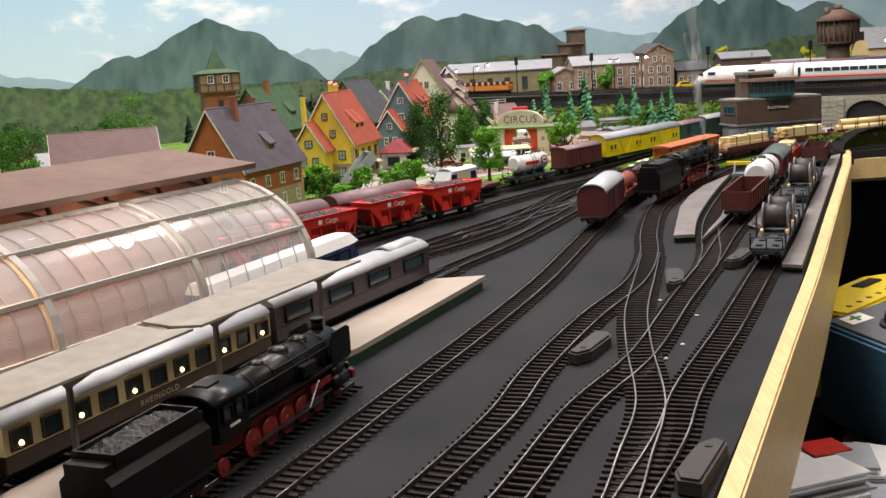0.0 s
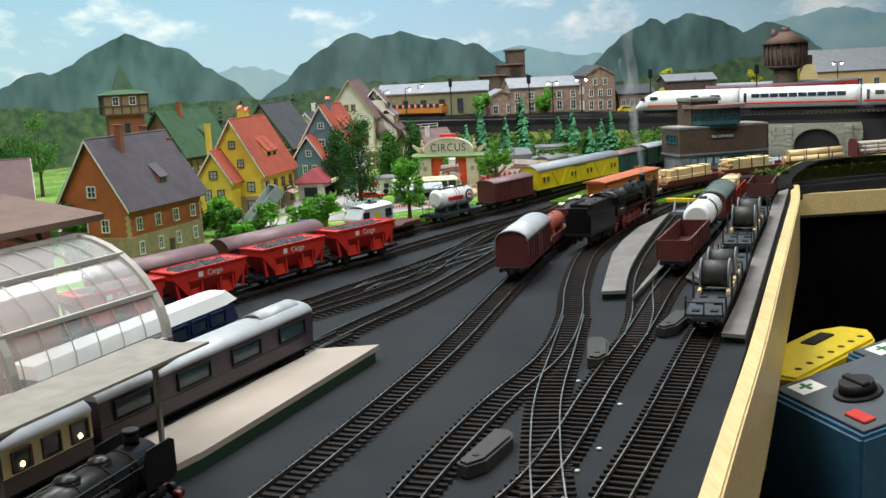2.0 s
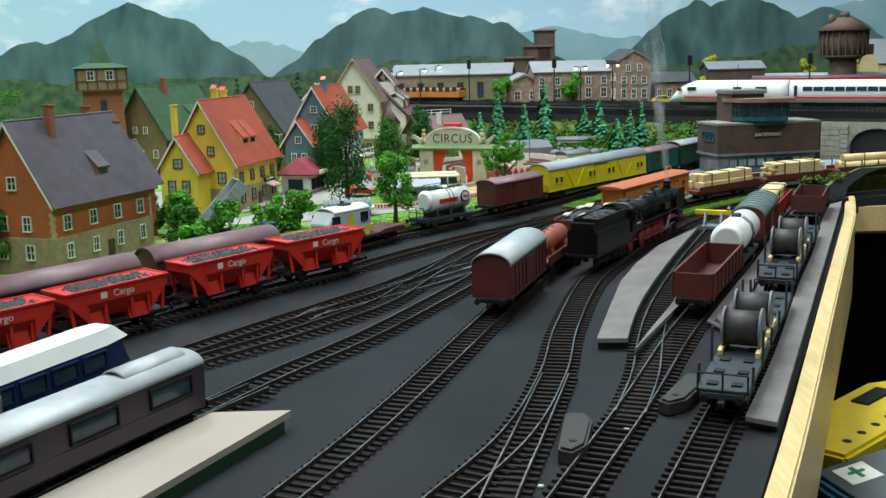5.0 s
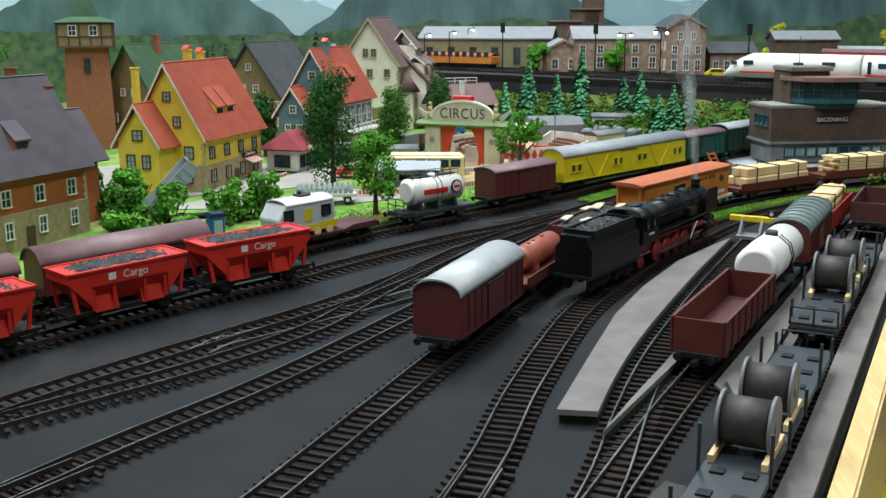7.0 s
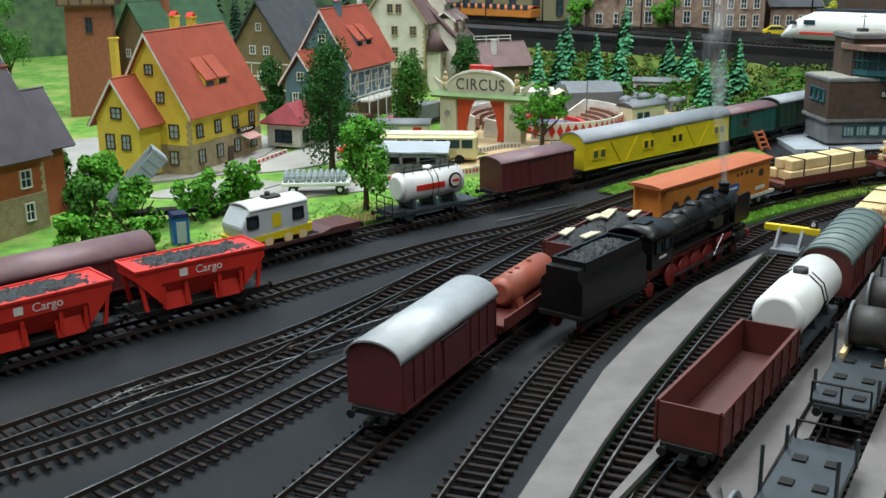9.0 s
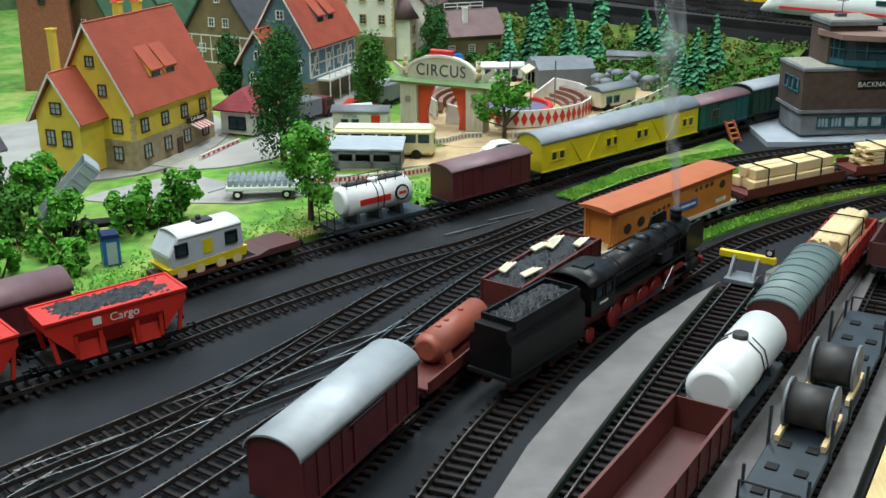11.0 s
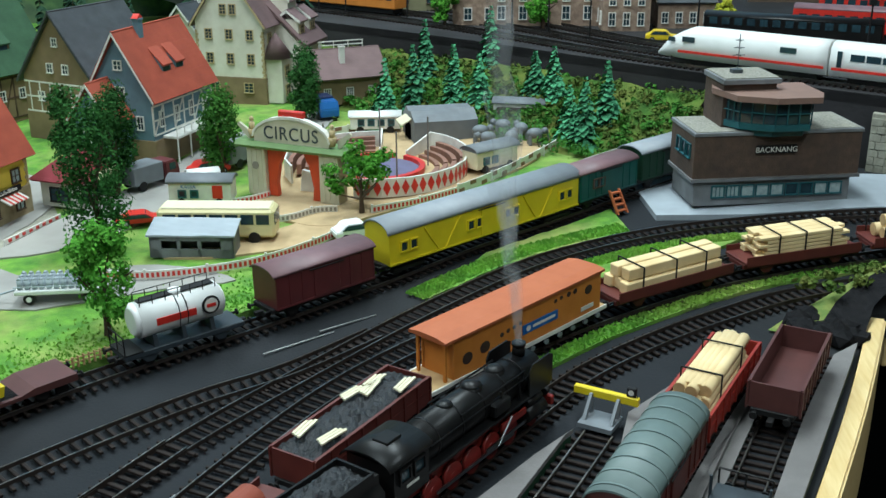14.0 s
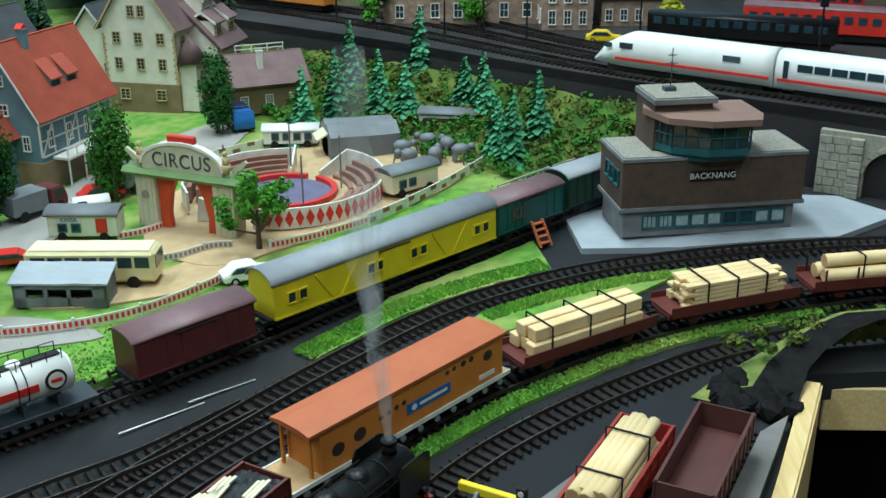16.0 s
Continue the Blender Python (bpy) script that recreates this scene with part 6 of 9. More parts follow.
def tank_wagon(label, line, x, y, L=0.084, mark=True, r=0.0148, body="white", platform_end=True, group="tank wagons", dark_top=False):
    t = vehicle("tank_wagon", label, "wagon", line, nearest_s(line, x, y), group)
    chassis(t, L + (0.024 if platform_end else 0.008), m="wagon_iron")
    b = B()
    cyl(b, (-L / 2 + 0.003, 0, 0.031), (L / 2 - 0.003, 0, 0.031), r, seg=24)
    for s in (-1, 1):
        cyl(b, (s * (L / 2 - 0.003), 0, 0.031), (s * (L / 2), 0, 0.031), r, r * 0.72, seg=24)
    tk = part("tank", b, body, t)
    b = B()
    for x_ in (-L * 0.32, 0, L * 0.32):
        prism(b, [(-0.012, 0.0125), (0.012, 0.0125), (0.010, 0.021), (-0.010, 0.021)], x_ - 0.0015, x_ + 0.0015, "x")
    part("cradle", b, "wagon_iron", t)
    b = B()
    cyl(b, (0, 0, 0.029 + r), (0, 0, 0.0335 + r), 0.0045, seg=10)
    part("dome", b, "spool_dark" if dark_top else body, tk)
    b = B()
    zt = 0.0308 + r
    box(b, -L * 0.42, L * 0.42, -0.0035, 0.0035, zt + 0.0004, zt + 0.0011)
    for sy in (-1, 1):
        cyl(b, (-L * 0.42, sy * 0.006, zt + 0.0055), (L * 0.42, sy * 0.006, zt + 0.0055), 0.0004, seg=4)
        for i in range(7):
            x_ = -L * 0.42 + L * 0.84 * i / 6
            cyl(b, (x_, sy * 0.006, zt - 0.0018), (x_, sy * 0.006, zt + 0.0055), 0.0004, seg=4)
    if dark_top:
        b.free()
    else:
        part("walkway", b, "frameblack", tk, "black walkway with handrails")
    b = B()
    for sy in (-1, 1):
        for dx in (-0.003, 0.003):
            pts = [(dx, sy * (r + 0.001) * math.cos(a_), 0.031 + (r + 0.001) * math.sin(a_)) for a_ in (-0.6, 0, 0.6, 1.2)]
            for p, q in zip(pts, pts[1:]):
                cyl(b, p, q, 0.0004, seg=4)
    part("ladder", b, "frameblack", tk)
    if mark:
        b = B()
        for sy in (-1, 1):
            cyl(b, (L * 0.30, sy * (r + 0.0002), 0.033), (L * 0.30, sy * (r + 0.0012), 0.033), 0.0068, seg=20)
        d = part("emblem_disc", b, "frameblack", tk)
        b = B()
        for sy in (-1, 1):
            cyl(b, (L * 0.30, sy * (r + 0.0012), 0.033), (L * 0.30, sy * (r + 0.0016), 0.033), 0.0052, seg=20)
        part("emblem_field", b, "trim_white", d)
        b = B()
        for sy in (-1, 1):
            box(b, L * 0.30 - 0.0035, L * 0.30 + 0.0035, sy * (r + 0.0018) - 0.0002, sy * (r + 0.0018) + 0.0002, 0.0318, 0.0342)
        part("emblem_bar", b, "signalred", d)
        b = B()
        for sy in (-1, 1):
            prism(b, [(sy * (r + 0.0003), 0.0285), (sy * (r + 0.0003), 0.0335), (sy * (r - 0.001), 0.0335), (sy * (r - 0.001), 0.0285)], -L * 0.30, L * 0.14, "x")
        part("stripe", b, "signalred", tk)
    if platform_end:
        b = B()
        x0 = -L / 2 - 0.012
        box(b, x0, -L / 2 + 0.002, -0.013, 0.013, 0.012, 0.013)
        for y_ in (-0.0125, 0.0, 0.0125):
            cyl(b, (x0 + 0.0005, y_, 0.013), (x0 + 0.0005, y_, 0.026), 0.0005, seg=5)
        for z in (0.020, 0.026):
            cyl(b, (x0 + 0.0005, -0.0125, z), (x0 + 0.0005, 0.0125, z), 0.0005, seg=5)
        part("brake_platform", b, "frameblack", t)
    return t


tank_wagon("white tank wagon with red stripe and round emblem", VT, 0.150, 1.677, 0.068, r=0.0130)
van("dark red brown van with flat faded roof", VT, nearest_s(VT, 0.233, 1.762), 0.098, "maroon", "maroon_roof", "wagons beside the village", False, 0.031, 0.005, 0.031)
van("long yellow work coach with grey roof", VT, nearest_s(VT, 0.352, 1.894), 0.232, "work_yellow", "wagon_roof", "wagons beside the village", True, 0.036, 0.009, 0.032, wins=(-0.098, -0.088, -0.024, -0.014, 0.020, 0.030, 0.090, 0.100), braces=4, name="work_coach", cat="coach", framem="work_yellow")
van("petrol green work van with faded roof", VT, nearest_s(VT, 0.462, 2.012), 0.088, "petrol_green", "maroon_roof", "wagons beside the village", False, 0.031, 0.005, 0.030, wins=(-0.02, -0.012), name="work_van")
van("dark green goods van with grey roof", VT, nearest_s(VT, 0.527, 2.078), 0.094, "dark_green", "wagon_roof", "wagons beside the village", False, 0.033, 0.006, 0.030, wins=(0.01, 0.018), name="work_van")
t = thing("wooden_steps", "small brown wooden steps leaning at the work van", "steps", on(0.478, 1.992, 0.003), 40)
b = B()
for sx in (-1, 1):
    prism(b, [(-0.012, 0), (-0.009, 0), (0.004, 0.020), (0.001, 0.020)], sx * 0.006 - 0.0008, sx * 0.006 + 0.0008, "x")
part("stringer", b, "orange_roof", t)
for i in range(4):
    b = B()
    box(b, -0.006, 0.006, -0.0105 + i * 0.0032, -0.0065 + i * 0.0032, 0.002 + i * 0.005, 0.0032 + i * 0.005)
    part("tread", b, "orange_roof", t)

# ---- wagons on the middle siding
GM = "wagons on the middle siding"


def gondola(label, line, x, y, L, m, inner, group, load=None, h=0.030):
    t = vehicle("open_wagon", label, "wagon", line, nearest_s(line, x, y), group)
    chassis(t, L)
    open_box(t, L - 0.004, 0.030, 0.0125, h, m, inner)
    if load == "logs":
        random.seed(5)
        for i in range(15):
            r = 0.0040
            row = i // 5
            yy = -0.0095 + (i % 5) * 0.0047 + (row % 2) * 0.0012
            logs(t, [(-L * 0.36 + random.uniform(-0.003, 0.003), L * 0.36 + random.uniform(-0.004, 0.004), yy * (1 - 0.12 * row), 0.020 + row * 0.0070, r)], "fresh_wood")
        straps(t, (-L * 0.2, L * 0.18), -0.012, 0.012, 0.016, 0.0385)
    return t


gondola("empty dark red open wagon", MS, 0.372, 1.284, 0.128, "ox_red", "ox_floor", GM, None, 0.032)
tank_wagon("plain white tank wagon with dark filler cap", MS, 0.418, 1.386, 0.088, False, 0.0150, "white", False, GM, True)
van("brown van with ribbed grey green barrel roof", MS, nearest_s(MS, 0.466, 1.495), 0.112, "ox_red", "van_roof", GM, False, 0.032, 0.010, 0.031, ribs=8)
gondola("red open wagon loaded with yellow logs", MS, 0.514, 1.606, 0.112, "loadred", "ox_floor", GM, "logs", 0.028)

# ---- wagons on the goods siding
GG = "wagons on the goods siding"


def spool_wagon(x, y):
    t = vehicle("flat_wagon", "dark iron flat wagon with two big cable spools", "wagon", GS, nearest_s(GS, x, y), GG)
    L = 0.246
    chassis(t, L, m="wagon_iron", bogies=True)
    b = B()
    box(b, -L / 2, L / 2, -0.0150, 0.0150, 0.0125, 0.0150, bevel=0.0006)
    for i in range(10):
        for sy in (-1, 1):
            box(b, -L / 2 + 0.006 + i * 0.024, -L / 2 + 0.012 + i * 0.024, sy * 0.007 - 0.003, sy * 0.007 + 0.003, 0.0150, 0.0160, mi=1)
    part("deck", b, ["wagon_iron", "frameblack"], t)
    for i in range(6):
        for sy in (-1, 1):
            b = B()
            x_ = -L / 2 + 0.012 + i * (L - 0.024) / 5
            cyl(b, (x_, sy * 0.0153, 0.012), (x_, sy * 0.0153, 0.036 if i in (1, 4) else 0.026), 0.0009, seg=6)
            part("stake", b, "wagon_iron", t)
    for sx in (-1, 1):
        b = B()
        for y_ in (-0.014, 0.0, 0.014):
            cyl(b, (sx * L / 2, y_, 0.013), (sx * L / 2, y_, 0.024), 0.0006, seg=5)
        cyl(b, (sx * L / 2, -0.014, 0.024), (sx * L / 2, 0.014, 0.024), 0.0006, seg=5)
        part("end_rail", b, "frameblack", t)
    return t


def spool(line, x, y, off):
    s = nearest_s(line, x, y) + off
    t = vehicle("cable_spool", "dark grey cable spool on a pale timber cradle", "spool", line, s, "cable spools", 0.0165)
    b = B()
    cyl(b, (0, -0.0108, 0.0130), (0, 0.0108, 0.0130), 0.0112, seg=24)
    part("drum", b, "spool_dark", t)
    for sy in (-1, 1):
        b = B()
        cyl(b, (0, sy * 0.0106, 0.0130), (0, sy * 0.0122, 0.0130), 0.0132, seg=28)
        cyl(b, (0, sy * 0.0120, 0.0130), (0, sy * 0.0128, 0.0130), 0.0035, seg=10)
        part("flange", b, "spool_grey", t)
    b = B()
    for sy in (-1, 1):
        box(b, -0.019, 0.019, sy * 0.0116 - 0.0013, sy * 0.0116 + 0.0013, -0.0010, 0.0024)
    part("cradle", b, "fresh_wood", t)


spool_wagon(0.362, 1.120)
spool_wagon(0.470, 1.382)
for o in (-0.040, 0.008):
    spool(GS, 0.362, 1.120, o)
for o in (-0.046, 0.008):
    spool(GS, 0.470, 1.382, o)
gondola("dark brown empty open wagon", GS, 0.566, 1.624, 0.092, "ox_floor", "ox_floor", GG, None, 0.029)

# ---- timber train, as it stands late in the clip
GT = "wagons of the timber train"
sT = nearest_s(TT, 0.383, 1.668) + 0.012


def flat(label, s, L, bogies=False):
    t = vehicle("flat_wagon", label, "wagon", TT, s, GT)
    chassis(t, L, m="ox_red", bogies=bogies)
    b = B()
    box(b, -L / 2, L / 2, -0.0152, 0.0152, 0.0125, 0.0150, bevel=0.0005)
    for sy in (-1, 1):
        box(b, -L / 2 + 0.001, L / 2 - 0.001, sy * 0.0156 - 0.0005, sy * 0.0156 + 0.0005, 0.0115, 0.0195)
    part("deck", b, "ox_red", t)
    return t


def orange_car(s):
    L = 0.176
    t = vehicle("workshop_wagon", "orange plywood workshop body on a long flat wagon", "wagon", TT, s, GT)
    chassis(t, L, bogies=True, m="wagon_iron")
    b = B()
    box(b, -L / 2, L / 2, -0.0155, 0.0155, 0.0125, 0.0145)
    part("deck", b, "end_wood", t)
    for sy in (-1, 1):
        b = B()
        box(b, -L / 2, L / 2, sy * 0.0158 - 0.0006, sy * 0.0158 + 0.0006, 0.0120, 0.0150)
        part("side_sill", b, "trim_white", t, "white painted side sill")
    x0, x1 = -L / 2 + 0.016, L / 2 - 0.006
    b = B()
    box(b, x0 + 0.006, x1, -0.0130, 0.0130, 0.0145, 0.0157)
    bd = part("body", b, "orange_ply", t)
    for sy in (-1, 1):
        b = B()
        box(b, x0 + 0.006, x1, sy * 0.0138 - 0.0008, sy * 0.0138 + 0.0008, 0.0145, 0.046)
        part("side_wall", b, "orange_ply", bd)
        b = B()
        box(b, x0, x0 + 0.0016, sy * 0.0120 - 0.001, sy * 0.0120 + 0.001, 0.0145, 0.046)
        part("corner_post", b, "orange_ply", bd)
    for x in (x0 + 0.007, x1 - 0.001):
        b = B()
        box(b, x - 0.0008, x + 0.0008, -0.0129, 0.0129, 0.0157, 0.046)
        part("end_wall", b, "orange_ply", bd)
    b = B()
    prism(b, [(-0.0165, 0.0455), (0.0165, 0.0455), (0.0165, 0.0475), (0.008, 0.0492), (-0.008, 0.0492), (-0.0165, 0.0475)], x0 - 0.003, x1 + 0.002, "x")
    part("roof", b, "orange_roof", t, "red brown plywood roof")
    for sy in (-1, 1):
        for x, z, r in ((x0 + 0.018, 0.027, 0.0046), (x0 + 0.034, 0.029, 0.0046), (x1 - 0.014, 0.035, 0.004), (x0 + 0.05, 0.032, 0.0018), (x0 + 0.056, 0.033, 0.0018), (x0 + 0.062, 0.0335, 0.0018), (x0 + 0.068, 0.034, 0.0018),
                        (x1 - 0.050, 0.0385, 0.0017), (x1 - 0.044, 0.039, 0.0017), (x1 - 0.036, 0.039, 0.0022), (x1 - 0.029, 0.039, 0.0022)):
            b = B()
            cyl(b, (x, sy * 0.0140, z), (x, sy * 0.0148, z), r, seg=14)
            part("porthole", b, "coach_brown", bd)
        b = B()
        box(b, -0.002, 0.034, sy * 0.0149 - 0.0003, sy * 0.0149 + 0.0003, 0.0235, 0.031)
        sg = part("banner", b, "signblue", bd, "blue banner with pale lettering")
        b = B()
        box(b, 0.008, 0.031, sy * 0.0153 - 0.0001, sy * 0.0153 + 0.0001, 0.0262, 0.0284)
        cyl(b, (0.0035, sy * 0.0151, 0.0272), (0.0035, sy * 0.0154, 0.0272), 0.0022, seg=12)
        part("lettering_bar", b, "trim_white", sg)
        b = B()
        box(b, x1 - 0.022, x1 - 0.008, sy * 0.0148 - 0.0003, sy * 0.0148 + 0.0003, 0.0185, 0.0220)
        part("plate", b, "trim_white", bd)
    b = B()
    for i in range(12):
        for sy in (-1, 1):
            cyl(b, (-L / 2 + 0.01 + i * 0.0142, sy * 0.0150, 0.009), (-L / 2 + 0.01 + i * 0.0142, sy * 0.0166, 0.009), 0.0022, seg=8)
    part("side_fitting", b, "spool_grey", t)
    t.matrix_basis = t.matrix_basis @ Matrix.Diagonal((1.05, 1, 0.90, 1))
    return t


orange_car(sT)
random.seed(21)


def beams_wagon(s):
    t = flat("dark red flat wagon loaded with squared pale beams", s, 0.116)
    for row, (z, ys) in enumerate(((0.0155, (-0.0095, 0.0, 0.0095)), (0.0250, (-0.0065, 0.0045)))):
        for y in ys:
            b = B()
            box(b, -0.050 + random.uniform(0, 0.006), 0.050 - random.uniform(0, 0.006), y - 0.0046, y + 0.0046, z, z + 0.0088, bevel=0.0006)
            part("beam", b, "fresh_wood", t)
    straps(t, (-0.034, -0.002, 0.028), -0.0145, 0.0145, 0.016, 0.0345)


def boards_wagon(s):
    t = flat("dark red flat wagon loaded with stacked boards", s, 0.108)
    for lay in range(6):
        for k in range(4):
            b = B()
            o = random.uniform(-0.004, 0.004)
            y = -0.0105 + k * 0.0070
            box(b, -0.038 + o, 0.038 + o, y - 0.0033, y + 0.0033, 0.0155 + lay * 0.0031, 0.0155 + lay * 0.0031 + 0.0024, bevel=0.0002)
            part("board", b, "fresh_wood", t)
    straps(t, (-0.024, 0.0, 0.024), -0.0145, 0.0145, 0.016, 0.0345)


def round_wagon(s):
    t = flat("dark flat wagon loaded with thick pale round logs", s, 0.118)
    logs(t, [(-0.048, 0.048, -0.008, 0.0205, 0.0054), (-0.050, 0.046, 0.0035, 0.0205, 0.0056), (-0.046, 0.050, -0.0025, 0.0300, 0.0054), (-0.044, 0.049, 0.0105, 0.0195, 0.0042)], "fresh_wood")
    for i in range(5):
        for sy in (-1, 1):
            b = B()
            x_ = -0.05 + i * 0.025
            cyl(b, (x_, sy * 0.0155, 0.012), (x_, sy * 0.0155, 0.028), 0.0008, seg=5)
            part("stake", b, "frameblack", t)
    straps(t, (-0.02, 0.02), -0.0135, 0.0135, 0.018, 0.0362)


def long_log_wagon(s):
    L = 0.195
    t = flat("long red brown stake wagon with end walls and long logs", s, L, True)
    for sx in (-1, 1):
        b = B()
        prism(b, [(-0.0155, 0.013), (0.0155, 0.013), (0.0155, 0.036), (0.010, 0.042), (-0.010, 0.042), (-0.0155, 0.036)], sx * L / 2 - 0.0012, sx * L / 2 + 0.0012, "x")
        part("end_wall", b, "ox_red", t)
    sp = []
    for lay, n in enumerate((5, 5, 4, 3)):
        for k in range(n):
            sp.append((-L / 2 + 0.004 + random.uniform(0, 0.006), L / 2 - 0.004 - random.uniform(0, 0.006), (k - (n - 1) / 2) * 0.0058, 0.0175 + lay * 0.0055, 0.0030))
    logs(t, sp)
    for i in range(9):
        for sy in (-1, 1):
            b = B()
            x_ = -L / 2 + 0.012 + i * (L - 0.024) / 8
            cyl(b, (x_, sy * 0.0158, 0.012), (x_, sy * 0.0158, 0.036), 0.0009, seg=6)
            part("stake", b, "spool_grey", t)


beams_wagon(sT + 0.160)
boards_wagon(sT + 0.286)
round_wagon(sT + 0.412)
long_log_wagon(sT + 0.582)
long_log_wagon(sT + 0.794)
# behind the orange car: coal wagon, red tank flat, silver roofed van
t = vehicle("open_wagon", "dark red open wagon with coal and pale planks", "wagon", TT, sT - 0.156, GT)
chassis(t, 0.116)
open_box(t, 0.112, 0.030, 0.0125, 0.030, "ox_red", None)
b = B()
heap(b, 0.108, 0.0275, 0.0275, 0.004, 7)
part("coal_load", b, "coalblack", t)
random.seed(8)
for x, y, a_ in ((-0.035, 0.009, 8), (-0.034, -0.009, -6), (0.030, 0.008, 4), (0.012, 0.0105, -5), (0.036, -0.010, 7), (0.022, 0.005, 12)):
    b = B()
    m_ = pose(x, y, 0.0325, 0, 0, a_)
    for k in range(3):
        box(b, -0.010 + 0.001 * k, 0.010 - 0.0015 * k, -0.0033 + k * 0.0022, -0.0015 + k * 0.0022, 0, 0.0011, m=m_)
    part("plank", b, "cream", t)
t = flat("dark red flat wagon carrying a red brown cylinder", sT - 0.280, 0.116)
b = B()
cyl(b, (-0.030, 0, 0.0255), (0.030, 0, 0.0255), 0.0098, seg=20)
for s_ in (-1, 1):
    cyl(b, (s_ * 0.030, 0, 0.0255), (s_ * 0.0335, 0, 0.0255), 0.0098, 0.006, seg=20)
tk = part("boiler", b, "brick_tank", t, "red brown pressure vessel")
for x in (-0.018, -0.008, 0.010):
    b = B()
    cyl(b, (x, 0, 0.034), (x, 0, 0.0365), 0.0018, seg=8)
    part("fitting", b, "brick_tank", tk)
for x in (-0.022, 0.022):
    b = B()
    prism(b, [(-0.0105, 0.015), (0.0105, 0.015), (0.0085, 0.022), (-0.0085, 0.022)], x - 0.004, x + 0.004, "x")
    part("saddle", b, "brick_tank", t)
van("red van with silver barrel roof and white lettering", TT, sT - 0.408, 0.118, "maroon", "silver", GT, False, 0.037, 0.010, 0.032)


# ---- steam locomotives
def steam_loco(line, s, label, lift=0.0):
    t = vehicle("steam_locomotive", label, "locomotive", line, s, "steam locomotives", lift)
    b = B()
    box(b, -0.080, 0.082, -0.008, 0.008, 0.010, 0.020, bevel=0.001)
    part("frame", b, "locored", t, "red painted frame")
    b = B()
    cyl(b, (-0.045, 0, 0.0345), (0.074, 0, 0.0345), 0.0118, seg=28)
    cyl(b, (0.074, 0, 0.0345), (0.0775, 0, 0.0345), 0.0118, 0.0095, seg=28)
    for x in (-0.03, -0.008, 0.014, 0.036, 0.055):
        cyl(b, (x - 0.0006, 0, 0.0345), (x + 0.0006, 0, 0.0345), 0.0122, seg=28)
    bo = part("boiler", b, "locoblack", t)
    b = B()
    cyl(b, (0.066, 0, 0.045), (0.066, 0, 0.0525), 0.0042, 0.0036, seg=14)
    cyl(b, (0.066, 0, 0.0515), (0.066, 0, 0.0535), 0.0044, seg=14)
    part("chimney", b, "locoblack", bo)
    for x, r, z in ((0.040, 0.006, 0.0455), (0.016, 0.0065, 0.0455), (-0.010, 0.005, 0.045)):
        b = B()
        cyl(b, (x, 0, 0.042), (x, 0, z + 0.001), r, seg=14)
        ball(b, (x, 0, z + 0.001), r, 2, 0.45)
        part("dome", b, "locoblack", bo)
    b = B()
    for sy in (-1, 1):
        cyl(b, (-0.04, sy * 0.0128, 0.0385), (0.07, sy * 0.0128, 0.0385), 0.0005, seg=5)
        cyl(b, (-0.01, sy * 0.0115, 0.0425), (0.055, sy * 0.0115, 0.0425), 0.0007, seg=5)
        for x in (0.028, 0.048):
            cyl(b, (x, sy * 0.013, 0.026), (x, sy * 0.0122, 0.0405), 0.0008, seg=5)
        box(b, 0.018, 0.034, sy * 0.0128 - 0.003, sy * 0.0128 + 0.003, 0.0285, 0.0365, bevel=0.0008)
    part("pipe_work", b, "locoblack", bo)
    for sy in (-1, 1):
        b = B()
        box(b, -0.046, 0.078, sy * 0.0118 - 0.0036, sy * 0.0118 + 0.0036, 0.0250, 0.0262)
        part("running_board", b, "locoblack", t)
        b = B()
        prism(b, [(0.054, 0.0265), (0.080, 0.0265), (0.080, 0.0445), (0.076, 0.0465), (0.057, 0.0465), (0.054, 0.042)], sy * 0.0152 - 0.0005, sy * 0.0152 + 0.0005, "y")
        part("smoke_deflector", b, "locoblack", t)
        b = B()
        cyl(b, (0.052, sy * 0.0125, 0.0135), (0.072, sy * 0.0125, 0.0135), 0.0052, seg=14)
        cyl(b, (0.054, sy * 0.0125, 0.0205), (0.070, sy * 0.0125, 0.0205), 0.0030, seg=12)
        part("cylinder", b, "locoblack", t)
        b = B()
        box(b, -0.036, 0.040, sy * 0.0136 - 0.0005, sy * 0.0136 + 0.0005, 0.0072, 0.0092)
        box(b, 0.010, 0.058, sy * 0.0146 - 0.0005, sy * 0.0146 + 0.0005, 0.0105, 0.0122)
        cyl(b, (0.022, sy * 0.0150, 0.009), (0.036, sy * 0.0150, 0.022), 0.0006, seg=5)
        part("rod", b, "steel", t, "bright steel rods")
        b = B()
        box(b, 0.026, 0.052, sy * 0.0142 - 0.0006, sy * 0.0142 + 0.0006, 0.0165, 0.0205)
        part("slide_bar", b, "locored", t)
    b = B()
    prism(b, [(-0.0155, 0.0215), (0.0155, 0.0215), (0.0155, 0.043), (-0.0155, 0.043)], -0.074, -0.045, "x")
    cb = part("cab", b, "locoblack", t)
    b = B()
    roof_arch(b, 0.036, 0.0335, 0.0428, 0.0068, 0.0010)
    bmesh.ops.translate(b, verts=b.verts, vec=(-0.0605, 0, 0))
    part("cab_roof", b, "locoblack", cb)
    b = B()
    box(b, -0.066, -0.054, -0.005, 0.005, 0.0488, 0.0506, bevel=0.0004)
    part("roof_vent", b, "locoblack", cb)
